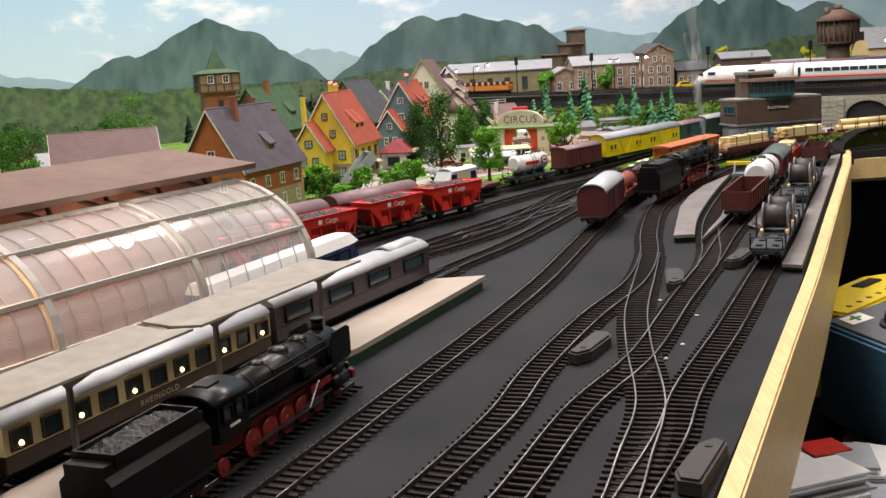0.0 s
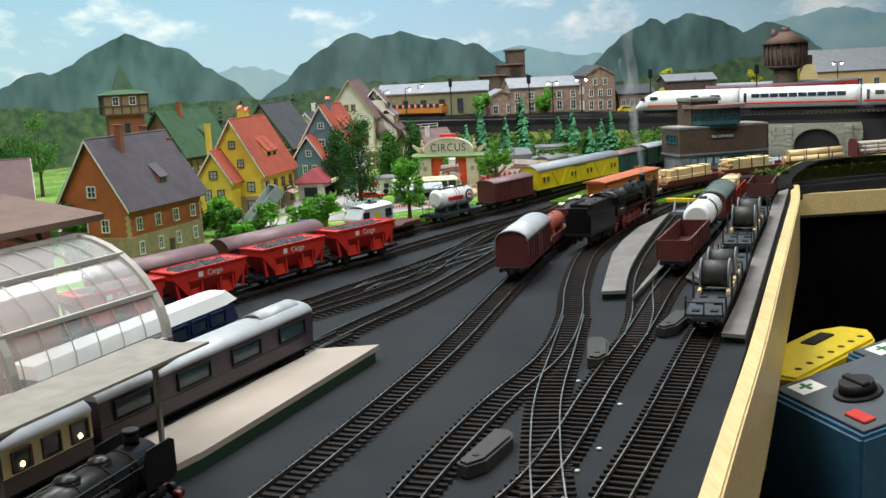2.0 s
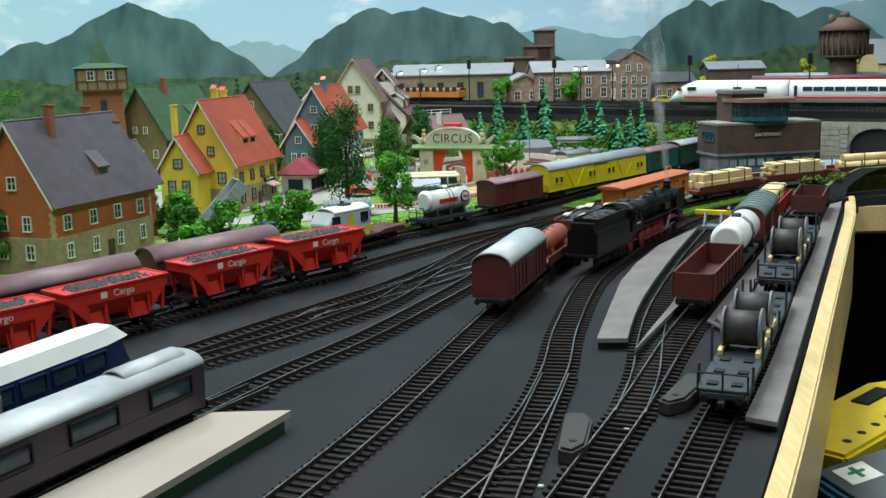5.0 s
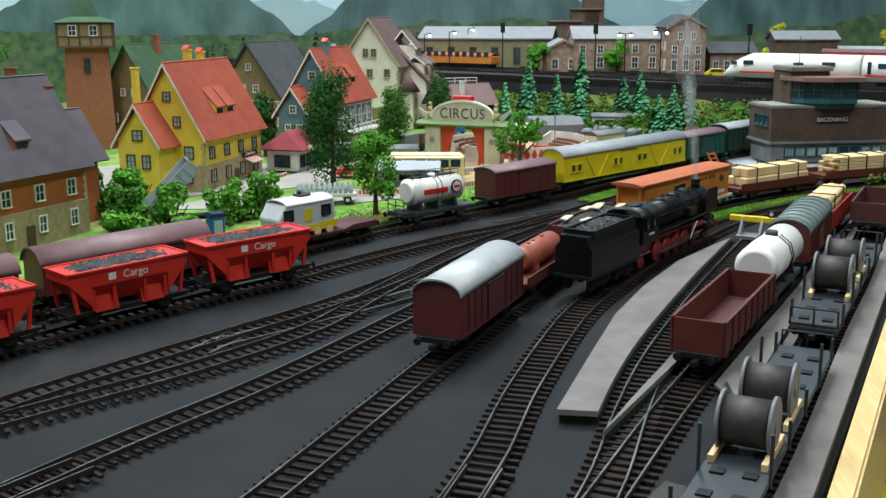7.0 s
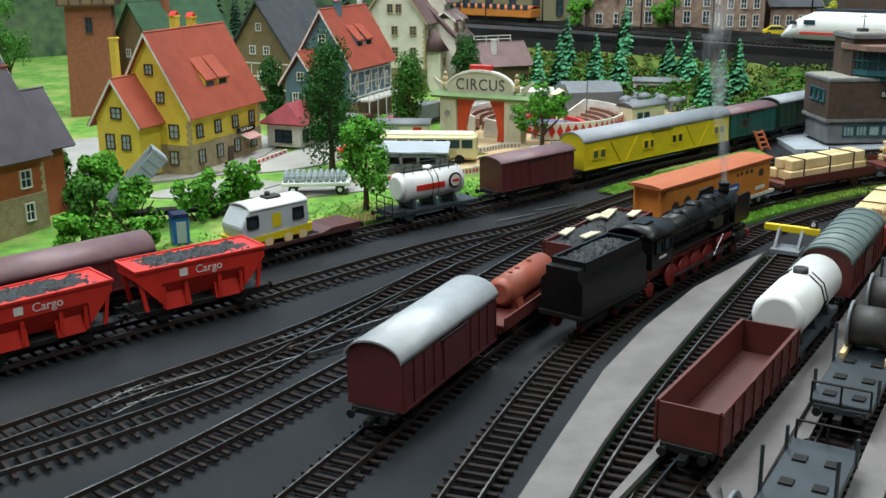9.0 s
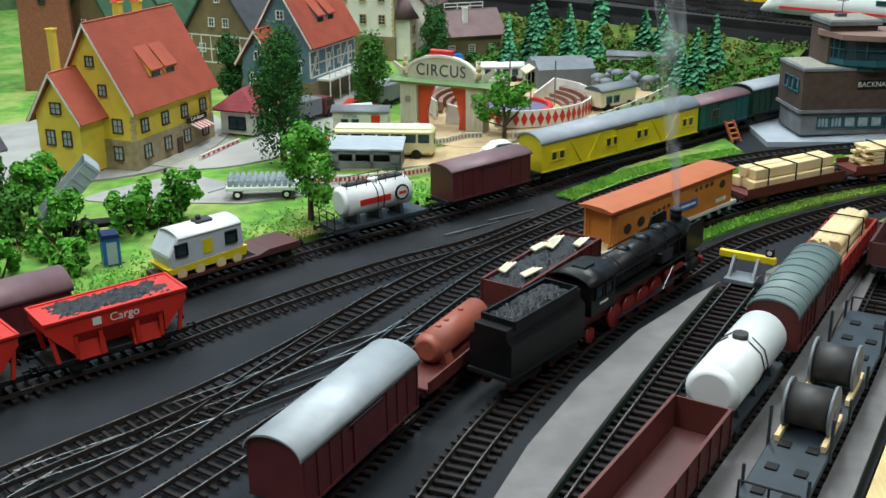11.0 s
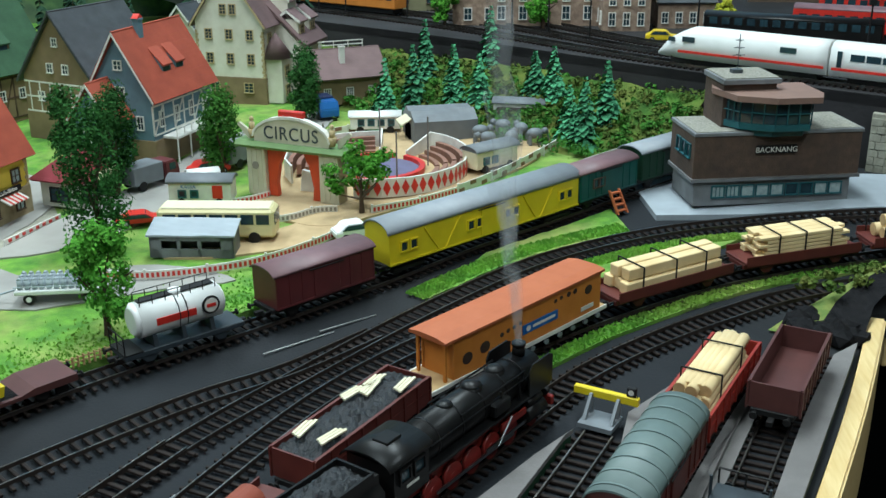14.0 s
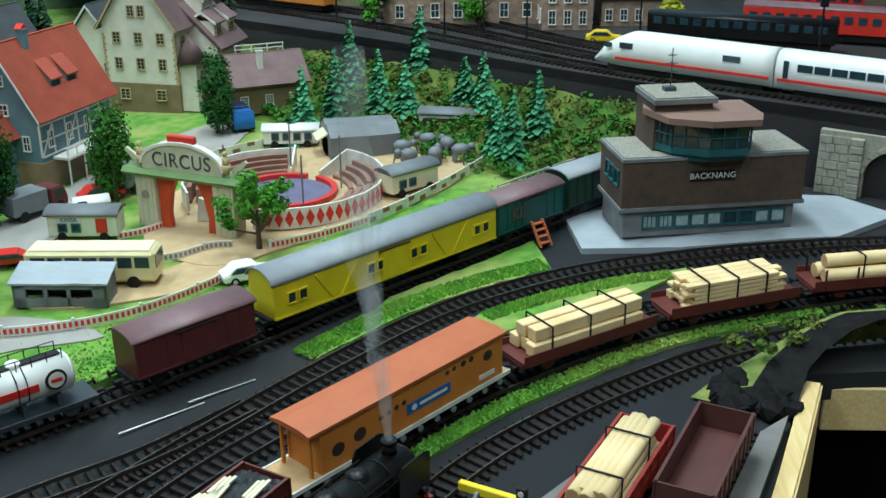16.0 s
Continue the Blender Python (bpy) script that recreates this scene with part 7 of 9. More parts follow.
    for sy, f in ((-1, "-y"), (1, "+y")):
        for x in (-0.066, -0.054):
            window(cb, x, sy * 0.0155, 0.0330, 0.0075, 0.0070, f, "locoblack", "pane", (0, 0), sill=False)
        b = B()
        box(b, -0.064, -0.054, sy * 0.0157 - 0.0002, sy * 0.0157 + 0.0002, 0.0275, 0.0290)
        part("number_plate", b, "trim_white", cb)
    big = wheel_mesh(0.0082, "locored")
    for x in (-0.036, -0.017, 0.002, 0.021, 0.040):
        for sy in (-1, 1):
            o = new("driving_wheel", big)
            o.parent = t
            o.matrix_basis = pose(x, sy * 0.0098, 0.0082, 0, 0, 0 if sy > 0 else 180)
    small = wheel_mesh(0.0052, "locored")
    for x in (0.066, -0.066):
        for sy in (-1, 1):
            wheel(t, x, sy * 0.0094, 0.0052, small)
    b = B()
    box(b, 0.0800, 0.0835, -0.0155, 0.0155, 0.009, 0.015, bevel=0.0005)
    part("buffer_beam", b, "locored", t)
    b = B()
    for sy in (-1, 1):
        cyl(b, (0.0835, sy * 0.0098, 0.0115), (0.089, sy * 0.0098, 0.0115), 0.0024, 0.0030, seg=10)
        cyl(b, (0.079, sy * 0.0105, 0.0175), (0.0825, sy * 0.0105, 0.0175), 0.0024, seg=10)
    part("buffer", b, "frameblack", t)
    # tender
    b = B()
    prism(b, [(-0.0152, 0.0135), (0.0152, 0.0135), (0.0152, 0.034), (0.0115, 0.0375), (0.0115, 0.043), (-0.0115, 0.043), (-0.0115, 0.0375), (-0.0152, 0.034)], -0.160, -0.081, "x")
    td = part("tender", b, "locoblack", t)
    b = B()
    for sy in (-1, 1):
        box(b, -0.152, -0.086, sy * 0.0118 - 0.0007, sy * 0.0118 + 0.0007, 0.041, 0.0465)
    for x in (-0.152, -0.086):
        box(b, x - 0.0007, x + 0.0007, -0.0122, 0.0122, 0.041, 0.0465)
    part("coal_bunker", b, "locoblack", td)
    b = B()
    heap(b, 0.064, 0.0225, 0.0430, 0.0045, 3, 30, 12)
    bmesh.ops.translate(b, verts=b.verts, vec=(-0.119, 0, 0))
    part("coal_load", b, "coalblack", td)
    b = B()
    for x0, x1 in ((-0.156, -0.124), (-0.116, -0.084)):
        for sy in (-1, 1):
            box(b, x0, x1, sy * 0.0118 - 0.0009, sy * 0.0118 + 0.0009, 0.004, 0.0095, bevel=0.0006)
    part("bogie", b, "frameblack", td)
    for x in (-0.150, -0.130, -0.110, -0.090):
        for sy in (-1, 1):
            wheel(td, x, sy * 0.0094, 0.0056, small)
    b = B()
    box(b, -0.162, -0.079, -0.0154, 0.0154, 0.0115, 0.0140)
    part("tender_sill", b, "frameblack", td)
    return t


sL = nearest_s(MT, 0.39, 1.57) + 0.030
engine = steam_loco(MT, sL - 0.080, "black steam locomotive with red wheels and coal tender")


def smoke_plume(at):
    t = thing("smoke_plume", "thin pale smoke rising from a locomotive chimney", "smoke", at)
    for k, (tall, spread, seed) in enumerate(((0.20, 0.006, 1), (0.15, 0.0045, 5), (0.11, 0.0035, 9))):
        b = B()
        prev = None
        n, seg = 36, 9
        for i in range(n + 1):
            f = i / n
            cx = -0.016 * f + 0.010 * f * noise.noise((f * 4, seed, 0))
            cy = 0.012 * f + 0.012 * f * noise.noise((f * 4, seed, 7))
            r = 0.0022 + spread * f ** 0.8
            ring = []
            for j in range(seg):
                a = 6.2832 * j / seg
                q = r * (1 + 0.5 * noise.noise((math.cos(a) * 2 + f * 9, math.sin(a) * 2, seed)))
                ring.append(b.verts.new((cx + q * math.cos(a), cy + q * math.sin(a), tall * f)))
            if prev:
                for j in range(seg):
                    b.faces.new((prev[j], prev[(j + 1) % seg], ring[(j + 1) % seg], ring[j])).smooth = True
            prev = ring
        part("wisp", b, "smoke", t)


smoke_plume(engine.matrix_basis @ Vector((0.066, 0, 0.0535)))
ST = LINES["station_track"]
steam_loco(ST, nearest_s(ST, -0.046, 0.750) - 0.086, "matt black express steam locomotive beside the platform")


# ---- coaches in the station
def coach(label, line, s, L, lower, upper, roof, group, n, lit=False, text=None, name="passenger_coach"):
    t = vehicle(name, label, "coach", line, s, group)
    chassis(t, L, bogies=True)
    w = 0.031
    b = B()
    box(b, -L / 2, L / 2, -w / 2, w / 2, 0.011, 0.0215, bevel=0.0006)
    part("lower_side", b, lower, t)
    b = B()
    box(b, -L / 2, L / 2, -w / 2, w / 2, 0.0215, 0.0380)
    up = part("upper_side", b, upper, t)
    b = B()
    roof_arch(b, L + 0.001, w + 0.001, 0.0375, 0.0078)
    prism(b, [(w / 2 * math.cos(math.pi * k / 12), 0.0375 + 0.0072 * math.sin(math.pi * k / 12)) for k in range(13)], -L / 2 + 0.001, L / 2 - 0.001, "x")
    part("roof", b, roof, t)
    for i in range(n):
        x = -L / 2 + L * (i + 0.5) / n
        for sy, f in ((-1, "-y"), (1, "+y")):
            wn = window(up, x, sy * w / 2, 0.0240, L / n * 0.55, 0.0100, f, "coach_brown" if lit else "frameblack", "pane", (0, 0), sill=False)
            if lit and i % 2 == 0:
                b = B()
                ball(b, (x, sy * (w / 2 + 0.0006), 0.0262), 0.0017, 1)
                part("table_lamp", b, "bulb", wn, "small glowing table lamp")
    if text:
        for sy, rz_ in ((-1, 0), (1, 180)):
            fc = bpy.data.curves.new("coach_text", "FONT")
            fc.body, fc.size, fc.extrude, fc.align_x, fc.space_character = text, 0.0055, 0.0001, "CENTER", 1.25
            fo = new("lettering", fc)
            fo.data.materials.append(M["ivory"])
            fo.parent = up
            fo.matrix_basis = pose(0, sy * (w / 2 + 0.0002), 0.0145, 90, 0, rz_)
    return t


XT = LINES["express_track"]
sv = nearest_s(XT, -0.002, 1.04)
for s_ in (sv - 0.240 - 0.125, sv - 0.240 - 0.378):
    coach("ivory and brown luxury coach with lit windows", XT, s_, 0.246, "coach_brown", "ivory", "silver", "coaches in the station", 11, True, "RHEINGOLD")
for k in range(1):
    t = coach("dark violet luggage coach with pale grey roof", XT, sv - 0.118, 0.234, "violet_dark", "violet_dark", "silver", "coaches in the station", 4)
    if k == 0:
        b = B()
        for x in (0.070, 0.082, 0.094, 0.106):
            cyl(b, (x, 0, 0.0445), (x, 0, 0.0475), 0.0022, seg=8)
        roof_arch(b, 0.05, 0.018, 0.0425, 0.0055)
        bmesh.ops.translate(b, verts=[v for v in b.verts if abs(v.co.x) < 0.03], vec=(0.085, 0, 0))
        part("clerestory", b, "silver", t)


def railcar(line, s):
    t = vehicle("railcar", "blue and white modern railcar with mint stripe", "train", line, s, "coaches in the station")
    L = 0.24
    chassis(t, L - 0.02, bogies=True)
    def body(z0, z1, w0, w1, m, nm):
        b = B()
        n = 10
        rings = []
        for i in range(n + 1):
            f = i / n
            x = -L / 2 + L * f
            k = 1 - 0.30 * max(0, (f - 0.9) / 0.1) ** 2
            dx = -0.010 * max(0, (f - 0.9) / 0.1) * ((z1 - 0.011) / 0.03)
            rings.append([b.verts.new(v) for v in ((x, -w0 * k, z0), (x + dx, -w1 * k, z1), (x + dx, w1 * k, z1), (x, w0 * k, z0))])
        for r0, r1 in zip(rings, rings[1:]):
            for k in range(4):
                b.faces.new((r0[k], r1[k], r1[(k + 1) % 4], r0[(k + 1) % 4]))
        b.faces.new(rings[0])
        b.faces.new(rings[-1][::-1])
        bmesh.ops.recalc_face_normals(b, faces=b.faces)
        return part(nm, b, m, t)
    body(0.009, 0.0135, 0.0158, 0.0160, "white", "skirt")
    body(0.0135, 0.0152, 0.0161, 0.0161, "mint", "stripe")
    up = body(0.0152, 0.0330, 0.0160, 0.0156, "navy", "side")
    body(0.0330, 0.0425, 0.0156, 0.0110, "white", "roof")
    for i in range(8):
        for sy, f in ((-1, "-y"), (1, "+y")):
            window(up, -0.10 + i * 0.026, sy * 0.0158, 0.021, 0.019, 0.009, f, "navy", "pane", (0, 0), sill=False)


RC = LINES["railcar_track"]
railcar(RC, nearest_s(RC, -0.074, 1.125) - 0.118)

# ---------------------------------------------------------------- trees and bushes
M["leaf_mid"] = mat("mid_green_leaves", (0.080, 0.21, 0.030), (0.035, 0.12, 0.02), 260, 0.8, vary=0.15, spec=0.12)
M["leaf_bright"] = mat("bright_green_leaves", (0.13, 0.35, 0.040), (0.06, 0.21, 0.022), 260, 0.8, vary=0.15, spec=0.12)
M["leaf_dark"] = mat("dark_green_leaves", (0.046, 0.130, 0.030), (0.020, 0.072, 0.018), 260, 0.85, vary=0.15, spec=0.1)
M["leaf_yellow"] = mat("yellow_green_leaves", (0.55, 0.52, 0.03), (0.34, 0.40, 0.03), 260, 0.8)
M["needle"] = mat("blue_green_needles", (0.12, 0.36, 0.18), (0.06, 0.22, 0.11), 300, 0.85, vary=0.2, spec=0.12)
M["needle_dark"] = mat("dark_needles", (0.015, 0.060, 0.022), (0.008, 0.035, 0.014), 300, 0.85)
M["moss"] = mat("mossy_scatter", (0.11, 0.16, 0.035), (0.04, 0.085, 0.018), 200, 0.95, bump=1.0, dirt=(0.17, 0.15, 0.04), dirt_amt=0.6, spec=0.1)
simple("trunk", (0.08, 0.05, 0.03), (0.05, 0.032, 0.02), 0.9, scale=200, bump=0.5)


def leaf_cloud(b, centre, r, n, size, rng, squash=1.0):
    cx, cy, cz = centre
    for _ in range(n):
        d = Vector((rng.gauss(0, 1), rng.gauss(0, 1), rng.gauss(0, 1))).normalized() * r * (rng.random() ** 0.35)
        p = Vector((cx + d.x, cy + d.y, cz + d.z * squash))
        nrm = (d.normalized() + Vector((rng.uniform(-.7, .7), rng.uniform(-.7, .7), rng.uniform(-.3, .9)))).normalized()
        u = nrm.orthogonal().normalized()
        u.rotate(Matrix.Rotation(rng.uniform(0, 6.28), 3, nrm))
        v = nrm.cross(u)
        s = size * rng.uniform(0.6, 1.3)
        vs = [b.verts.new(p + u * s), b.verts.new(p + v * s * 0.7 + nrm * s * 0.25), b.verts.new(p - u * s), b.verts.new(p - v * s * 0.7 + nrm * s * 0.25)]
        b.faces.new(vs)


def tree(x, y, h, w, leaf, label, seed, base=0.008, kind="round", n=26, lean=0.0, group="village trees"):
    rng = random.Random(seed)
    t = thing("tree", label, "tree", on(x, y, base), rng.uniform(0, 360), group)
    b = B()
    cyl(b, (0, 0, -0.003), (lean, 0, h * 0.55), 0.0022 + h * 0.012, 0.0010, seg=7)
    tips = []
    k = 7 if kind != "poplar" else 6
    for i in range(k):
        a = 6.28 * i / k + rng.uniform(-0.4, 0.4)
        z0 = h * rng.uniform(0.22, 0.5)
        rr = w * rng.uniform(0.45, 0.85) * (0.6 if kind == "poplar" else 1)
        z1 = z0 + h * rng.uniform(0.12, 0.35)
        tip = (rr * math.cos(a), rr * math.sin(a), z1)
        cyl(b, (lean * 0.5, 0, z0), tip, 0.0011, 0.0005, seg=5)
        tips.append(tip)
    part("trunk", b, "trunk", t)
    b = B()
    if kind == "poplar":
        for i in range(n):
            f = (i + 0.5) / n
            rr = w * (0.55 + 0.5 * math.sin(3.1 * min(1, f * 0.95 + 0.12))) * 0.72
            a = rng.uniform(0, 6.28)
            leaf_cloud(b, (rr * 0.6 * math.cos(a), rr * 0.6 * math.sin(a), h * (0.16 + 0.80 * f)), w * rng.uniform(0.36, 0.56), 190, 0.0018, rng, 1.15)
    elif kind == "open":
        for tp in tips * 3:
            leaf_cloud(b, (tp[0] * rng.uniform(0.7, 1.15), tp[1] * rng.uniform(0.7, 1.15), tp[2] + h * rng.uniform(-0.05, 0.35)), w * rng.uniform(0.18, 0.28), 110, 0.0021, rng, 0.7)
    else:
        for i in range(n):
            a, f = rng.uniform(0, 6.28), rng.random()
            rr = w * (1 - 0.55 * abs(f - 0.35)) * rng.uniform(0.2, 0.8)
            leaf_cloud(b, (rr * math.cos(a), rr * math.sin(a), h * (0.24 + 0.66 * f)), w * rng.uniform(0.24, 0.40), 120, 0.0020, rng, 0.9)
    part("crown", b, leaf, t)
    return t


def bush(x, y, h, w, leaf, label, seed, base=0.006, group="village bushes"):
    rng = random.Random(seed)
    t = thing("bush", label, "bush", on(x, y, base), 0, group)
    b = B()
    for i in range(5):
        a = rng.uniform(0, 6.28)
        cyl(b, (0, 0, -0.002), (w * 0.6 * math.cos(a), w * 0.6 * math.sin(a), h * 0.6), 0.0011, 0.0005, seg=5)
    part("stem", b, "trunk", t)
    b = B()
    for i in range(16):
        a, f = rng.uniform(0, 6.28), rng.random()
        rr = w * rng.uniform(0.2, 0.85) * (1 - 0.4 * f)
        leaf_cloud(b, (rr * math.cos(a), rr * math.sin(a), h * (0.15 + 0.75 * f)), w * rng.uniform(0.18, 0.32), 80, 0.0026, rng, 1.0)
    part("foliage", b, leaf, t)


def fir(x, y, z, h, w, leaf, label, seed, group="fir trees"):
    rng = random.Random(seed)
    t = thing("fir_tree", label, "tree", (x, y, z), rng.uniform(0, 360), group)
    b = B()
    cyl(b, (0, 0, -0.004), (0, 0, h * 0.9), 0.0016, 0.0004, seg=6)
    part("trunk", b, "trunk", t)
    b = B()
    tiers = 15
    for i in range(tiers):
        f = i / tiers
        z0 = h * (0.06 + 0.92 * f)
        rr = w * (1 - f) ** 0.85 + 0.0008
        for k in range(max(6, int(15 * (1 - f)) + 4)):
            a = rng.uniform(0, 6.28)
            r1 = rr * rng.uniform(0.65, 1.1)
            tip = Vector((r1 * math.cos(a), r1 * math.sin(a), z0 - r1 * 0.35 + rng.uniform(-0.001, 0.001)))
            root = Vector((0, 0, z0 + h * 0.035))
            side = Vector((-math.sin(a), math.cos(a), 0)) * (0.0017 + r1 * 0.22)
            mid = root.lerp(tip, 0.62)
            for dz in (0.0, 0.0012):
                up = Vector((0, 0, dz + 0.0012))
                vs = [b.verts.new(root), b.verts.new(mid + side + up), b.verts.new(tip + up * 0.3), b.verts.new(mid - side - up * 0.4)]
                b.faces.new(vs)
    part("needle_crown", b, leaf, t)


for i, (x, y, h, w, leaf, kind, lab) in enumerate((
        (0.020, 1.865, 0.136, 0.036, "leaf_dark", "poplar", "tall dark green leafy tree beside the paved road"),
        (-0.024, 2.020, 0.112, 0.030, "leaf_dark", "poplar", "tall dark green leafy tree beside the road"),
        (0.094, 1.694, 0.088, 0.034, "leaf_bright", "round", "bright green tree beside the railway fence"),
        (0.065, 2.090, 0.092, 0.026, "leaf_mid", "poplar", "slender green poplar on the lawn"),
        (0.107, 2.315, 0.092, 0.026, "leaf_dark", "poplar", "dark leafy tree behind the circus gate"),
        (0.238, 1.962, 0.068, 0.040, "leaf_bright", "open", "open branched bright tree at the circus fence"),
        (-0.312, 1.50, 0.085, 0.024, "leaf_mid", "round", "leafy tree beside the orange house"),
        (-0.165, 1.690, 0.055, 0.022, "leaf_bright", "round", "bright bushy tree behind the wagons"),
        (-0.125, 2.13, 0.085, 0.020, "leaf_dark", "poplar", "dark tree between two houses"),
        (-0.60, 1.65, 0.10, 0.04, "leaf_mid", "round", "leafy tree at the village edge"),
        (-0.75, 1.85, 0.11, 0.05, "leaf_dark", "round", "dark leafy tree at the village edge"),
        (-0.50, 1.86, 0.07, 0.03, "leaf_bright", "round", "bright leafy tree at the village edge"),
        (-0.90, 1.6, 0.12, 0.05, "leaf_mid", "round", "leafy tree at the village edge"),
        (-1.05, 2.0, 0.13, 0.06, "leaf_dark", "round", "dark leafy tree at the village edge"),
        (-0.66, 2.05, 0.09, 0.04, "leaf_mid", "round", "leafy tree at the village edge"))):
    tree(x, y, h, w, leaf, lab, 40 + i, kind=kind)
for i, (x, y, h, w, leaf) in enumerate(((-0.095, 1.612, 0.036, 0.026, "leaf_bright"), (-0.052, 1.655, 0.036, 0.024, "leaf_bright"), (-0.022, 1.690, 0.034, 0.022, "leaf_bright"), (-0.140, 1.62, 0.034, 0.024, "leaf_mid"),
                                        (-0.205, 1.70, 0.04, 0.025, "leaf_mid"), (-0.175, 1.75, 0.035, 0.022, "leaf_bright"), (-0.065, 1.565, 0.022, 0.016, "leaf_bright"), (-0.115, 1.545, 0.026, 0.018, "leaf_bright"), (-0.38, 1.62, 0.04, 0.03, "leaf_bright"),
                                        (-0.28, 1.70, 0.035, 0.028, "leaf_mid"), (-0.45, 1.55, 0.04, 0.03, "leaf_mid"))):
    bush(x, y, h * 1.35, w * 1.3, leaf, "bright green leafy bush beside the track" if leaf == "leaf_bright" else "mid green leafy bush beside houses", 90 + i)
FIRS = [(0.212, 2.300, 0.070), (0.240, 2.355, 0.068), (0.248, 2.425, 0.070), (0.292, 2.352, 0.062), (0.326, 2.325, 0.056), (0.335, 2.425, 0.068), (0.452, 2.180, 0.066), (0.478, 2.225, 0.062), (0.418, 2.300, 0.058), (0.436, 2.21, 0.05), (0.205, 2.265, 0.03), (0.395, 2.33, 0.045)]
for i, (x, y, h) in enumerate(FIRS):
    d = min(((p.x - x) ** 2 + (p.y - y) ** 2) ** 0.5 for p in WL)
    fir(x, y, gz(x, y) + 0.010 + 0.045 * max(0, 1 - d / 0.16) ** 1.4, h * 1.22, 0.021, "needle", "blue green fir tree on the bank below the wall", 200 + i)
for i, (x, y, h) in enumerate(((-0.36, 2.70, 0.10), (-0.30, 2.75, 0.08), (-0.25, 2.68, 0.07), (-0.48, 2.62, 0.07), (-0.17, 2.72, 0.075), (-0.10, 2.78, 0.085), (0.02, 2.85, 0.06), (0.18, 3.05, 0.07), (0.21, 3.08, 0.06), (-0.55, 2.5, 0.06), (-0.40, 2.8, 0.09), (-0.2, 2.9, 0.09), (0.60, 2.95, 0.06))):
    fir(x, y, (DECK if x > 0.0 else gz(x, y) + 0.05), h, 0.018, "needle_dark", "dark green fir tree before the backdrop", 240 + i, "background firs")
for i, (x, y, h, w, leaf) in enumerate(((0.655, 2.56, 0.045, 0.016, "leaf_yellow"), (0.761, 2.95, 0.088, 0.024, "leaf_yellow"), (0.986, 2.95, 0.072, 0.022, "leaf_yellow"), (1.10, 2.95, 0.072, 0.022, "leaf_yellow"), (0.402, 2.55, 0.060, 0.025, "leaf_bright"), (0.262, 2.555, 0.056, 0.025, "leaf_bright"))):
    tree(x, y, h, w, leaf, "rounded yellow green tree on the upper level", 300 + i, base=DECK - gz(x, y), group="upper level trees", n=18)

rng = random.Random(501)
for i in range(16):
    x, y = rng.uniform(-1.25, -0.62), rng.uniform(1.95, 2.55)
    tree(x, y, rng.uniform(0.10, 0.17), rng.uniform(0.04, 0.06), ("leaf_dark", "leaf_mid")[i % 2], "large leafy tree at the village edge", 520 + i, n=18)
for i in range(10):
    x, y = rng.uniform(-0.55, 0.05), rng.uniform(2.45, 2.75)
    fir(x, y, gz(x, y) + 0.012, rng.uniform(0.11, 0.16), 0.030, "needle_dark", "tall dark green fir behind the village", 560 + i, "background firs")
# scrub along the foot of the wall
def scrub():
    rng = random.Random(77)
    b = B()
    for p in WL:
        if not 0.10 < p.x < 0.60:
            continue
        for _ in range(14):
            f = rng.random()
            x, y = p.x - f * 0.05 + rng.uniform(-0.01, 0.01), p.y - 0.006 - f * 0.10
            z = gz(x, y) + 0.010 + 0.050 * (1 - f * 0.72) ** 1.4
            leaf_cloud(b, (x, y, z), rng.uniform(0.006, 0.012), 22, 0.0028, rng, 0.6)
    o = part("scrub", b, "moss")
    tagged(o, "mossy brown and green scrub on the bank", "scrub", kind="stuff")
    b = B()
    for p in WL:
        if not 0.10 < p.x < 0.60:
            continue
        for _ in range(9):
            f = rng.random() ** 0.7
            x, y = p.x - f * 0.05 + rng.uniform(-0.01, 0.01), p.y - 0.006 - f * 0.15
            z = gz(x, y) + 0.008 + 0.050 * (1 - f * 0.72) ** 1.4
            leaf_cloud(b, (x, y, z), rng.uniform(0.005, 0.010), 22, 0.0028, rng, 0.7)
    o = part("scrub", b, "leaf_mid")
    tagged(o, "bright green foliage scrub on the bank", "scrub", kind="stuff")


scrub()


def tufts(name, m, n, region, label, seed, size=0.0016, hgt=0.0019):
    """Short upright blades scattered where region(x, y) gives a ground height."""
    rng = random.Random(seed)
    verts, faces = [], []
    k = 0
    while k < n:
        r = region(rng)
        if r is None:
            continue
        x, y, z = r
        a = rng.uniform(0, 6.28)
        dx, dy = size * math.cos(a), size * math.sin(a)
        h = hgt * rng.uniform(0.5, 1.3)
        i = len(verts)
        verts += [(x - dx, y - dy, z - 0.0004), (x + dx, y + dy, z - 0.0004), (x + dx * 0.3 + rng.uniform(-.001, .001), y + dy * 0.3 + rng.uniform(-.001, .001), z + h)]
        faces.append((i, i + 1, i + 2))
        k += 1
    me = bpy.data.meshes.new(name)
    me.from_pydata(verts, [], faces)
    me.materials.append(M[m])
    tagged(new(name, me), label, "grass", kind="stuff")


M["blade"] = mat("grass_blades", (0.24, 0.50, 0.05), (0.12, 0.32, 0.035), 40, 0.9, dirt=(0.44, 0.50, 0.11), dirt_amt=0.6)
M["blade_olive"] = mat("dry_grass_blades", (0.42, 0.38, 0.11), (0.20, 0.25, 0.05), 45, 0.9)


def near_track(rng):
    s = rng.uniform(0.45, sV - 0.16)
    p, a = along(VT, s)
    o = 0.022 + abs(rng.gauss(0, 0.03))
    r = radians(a)
    x, y = p.x - math.sin(r) * o, p.y + math.cos(r) * o
    return (x, y, gz(x, y) + 0.008)


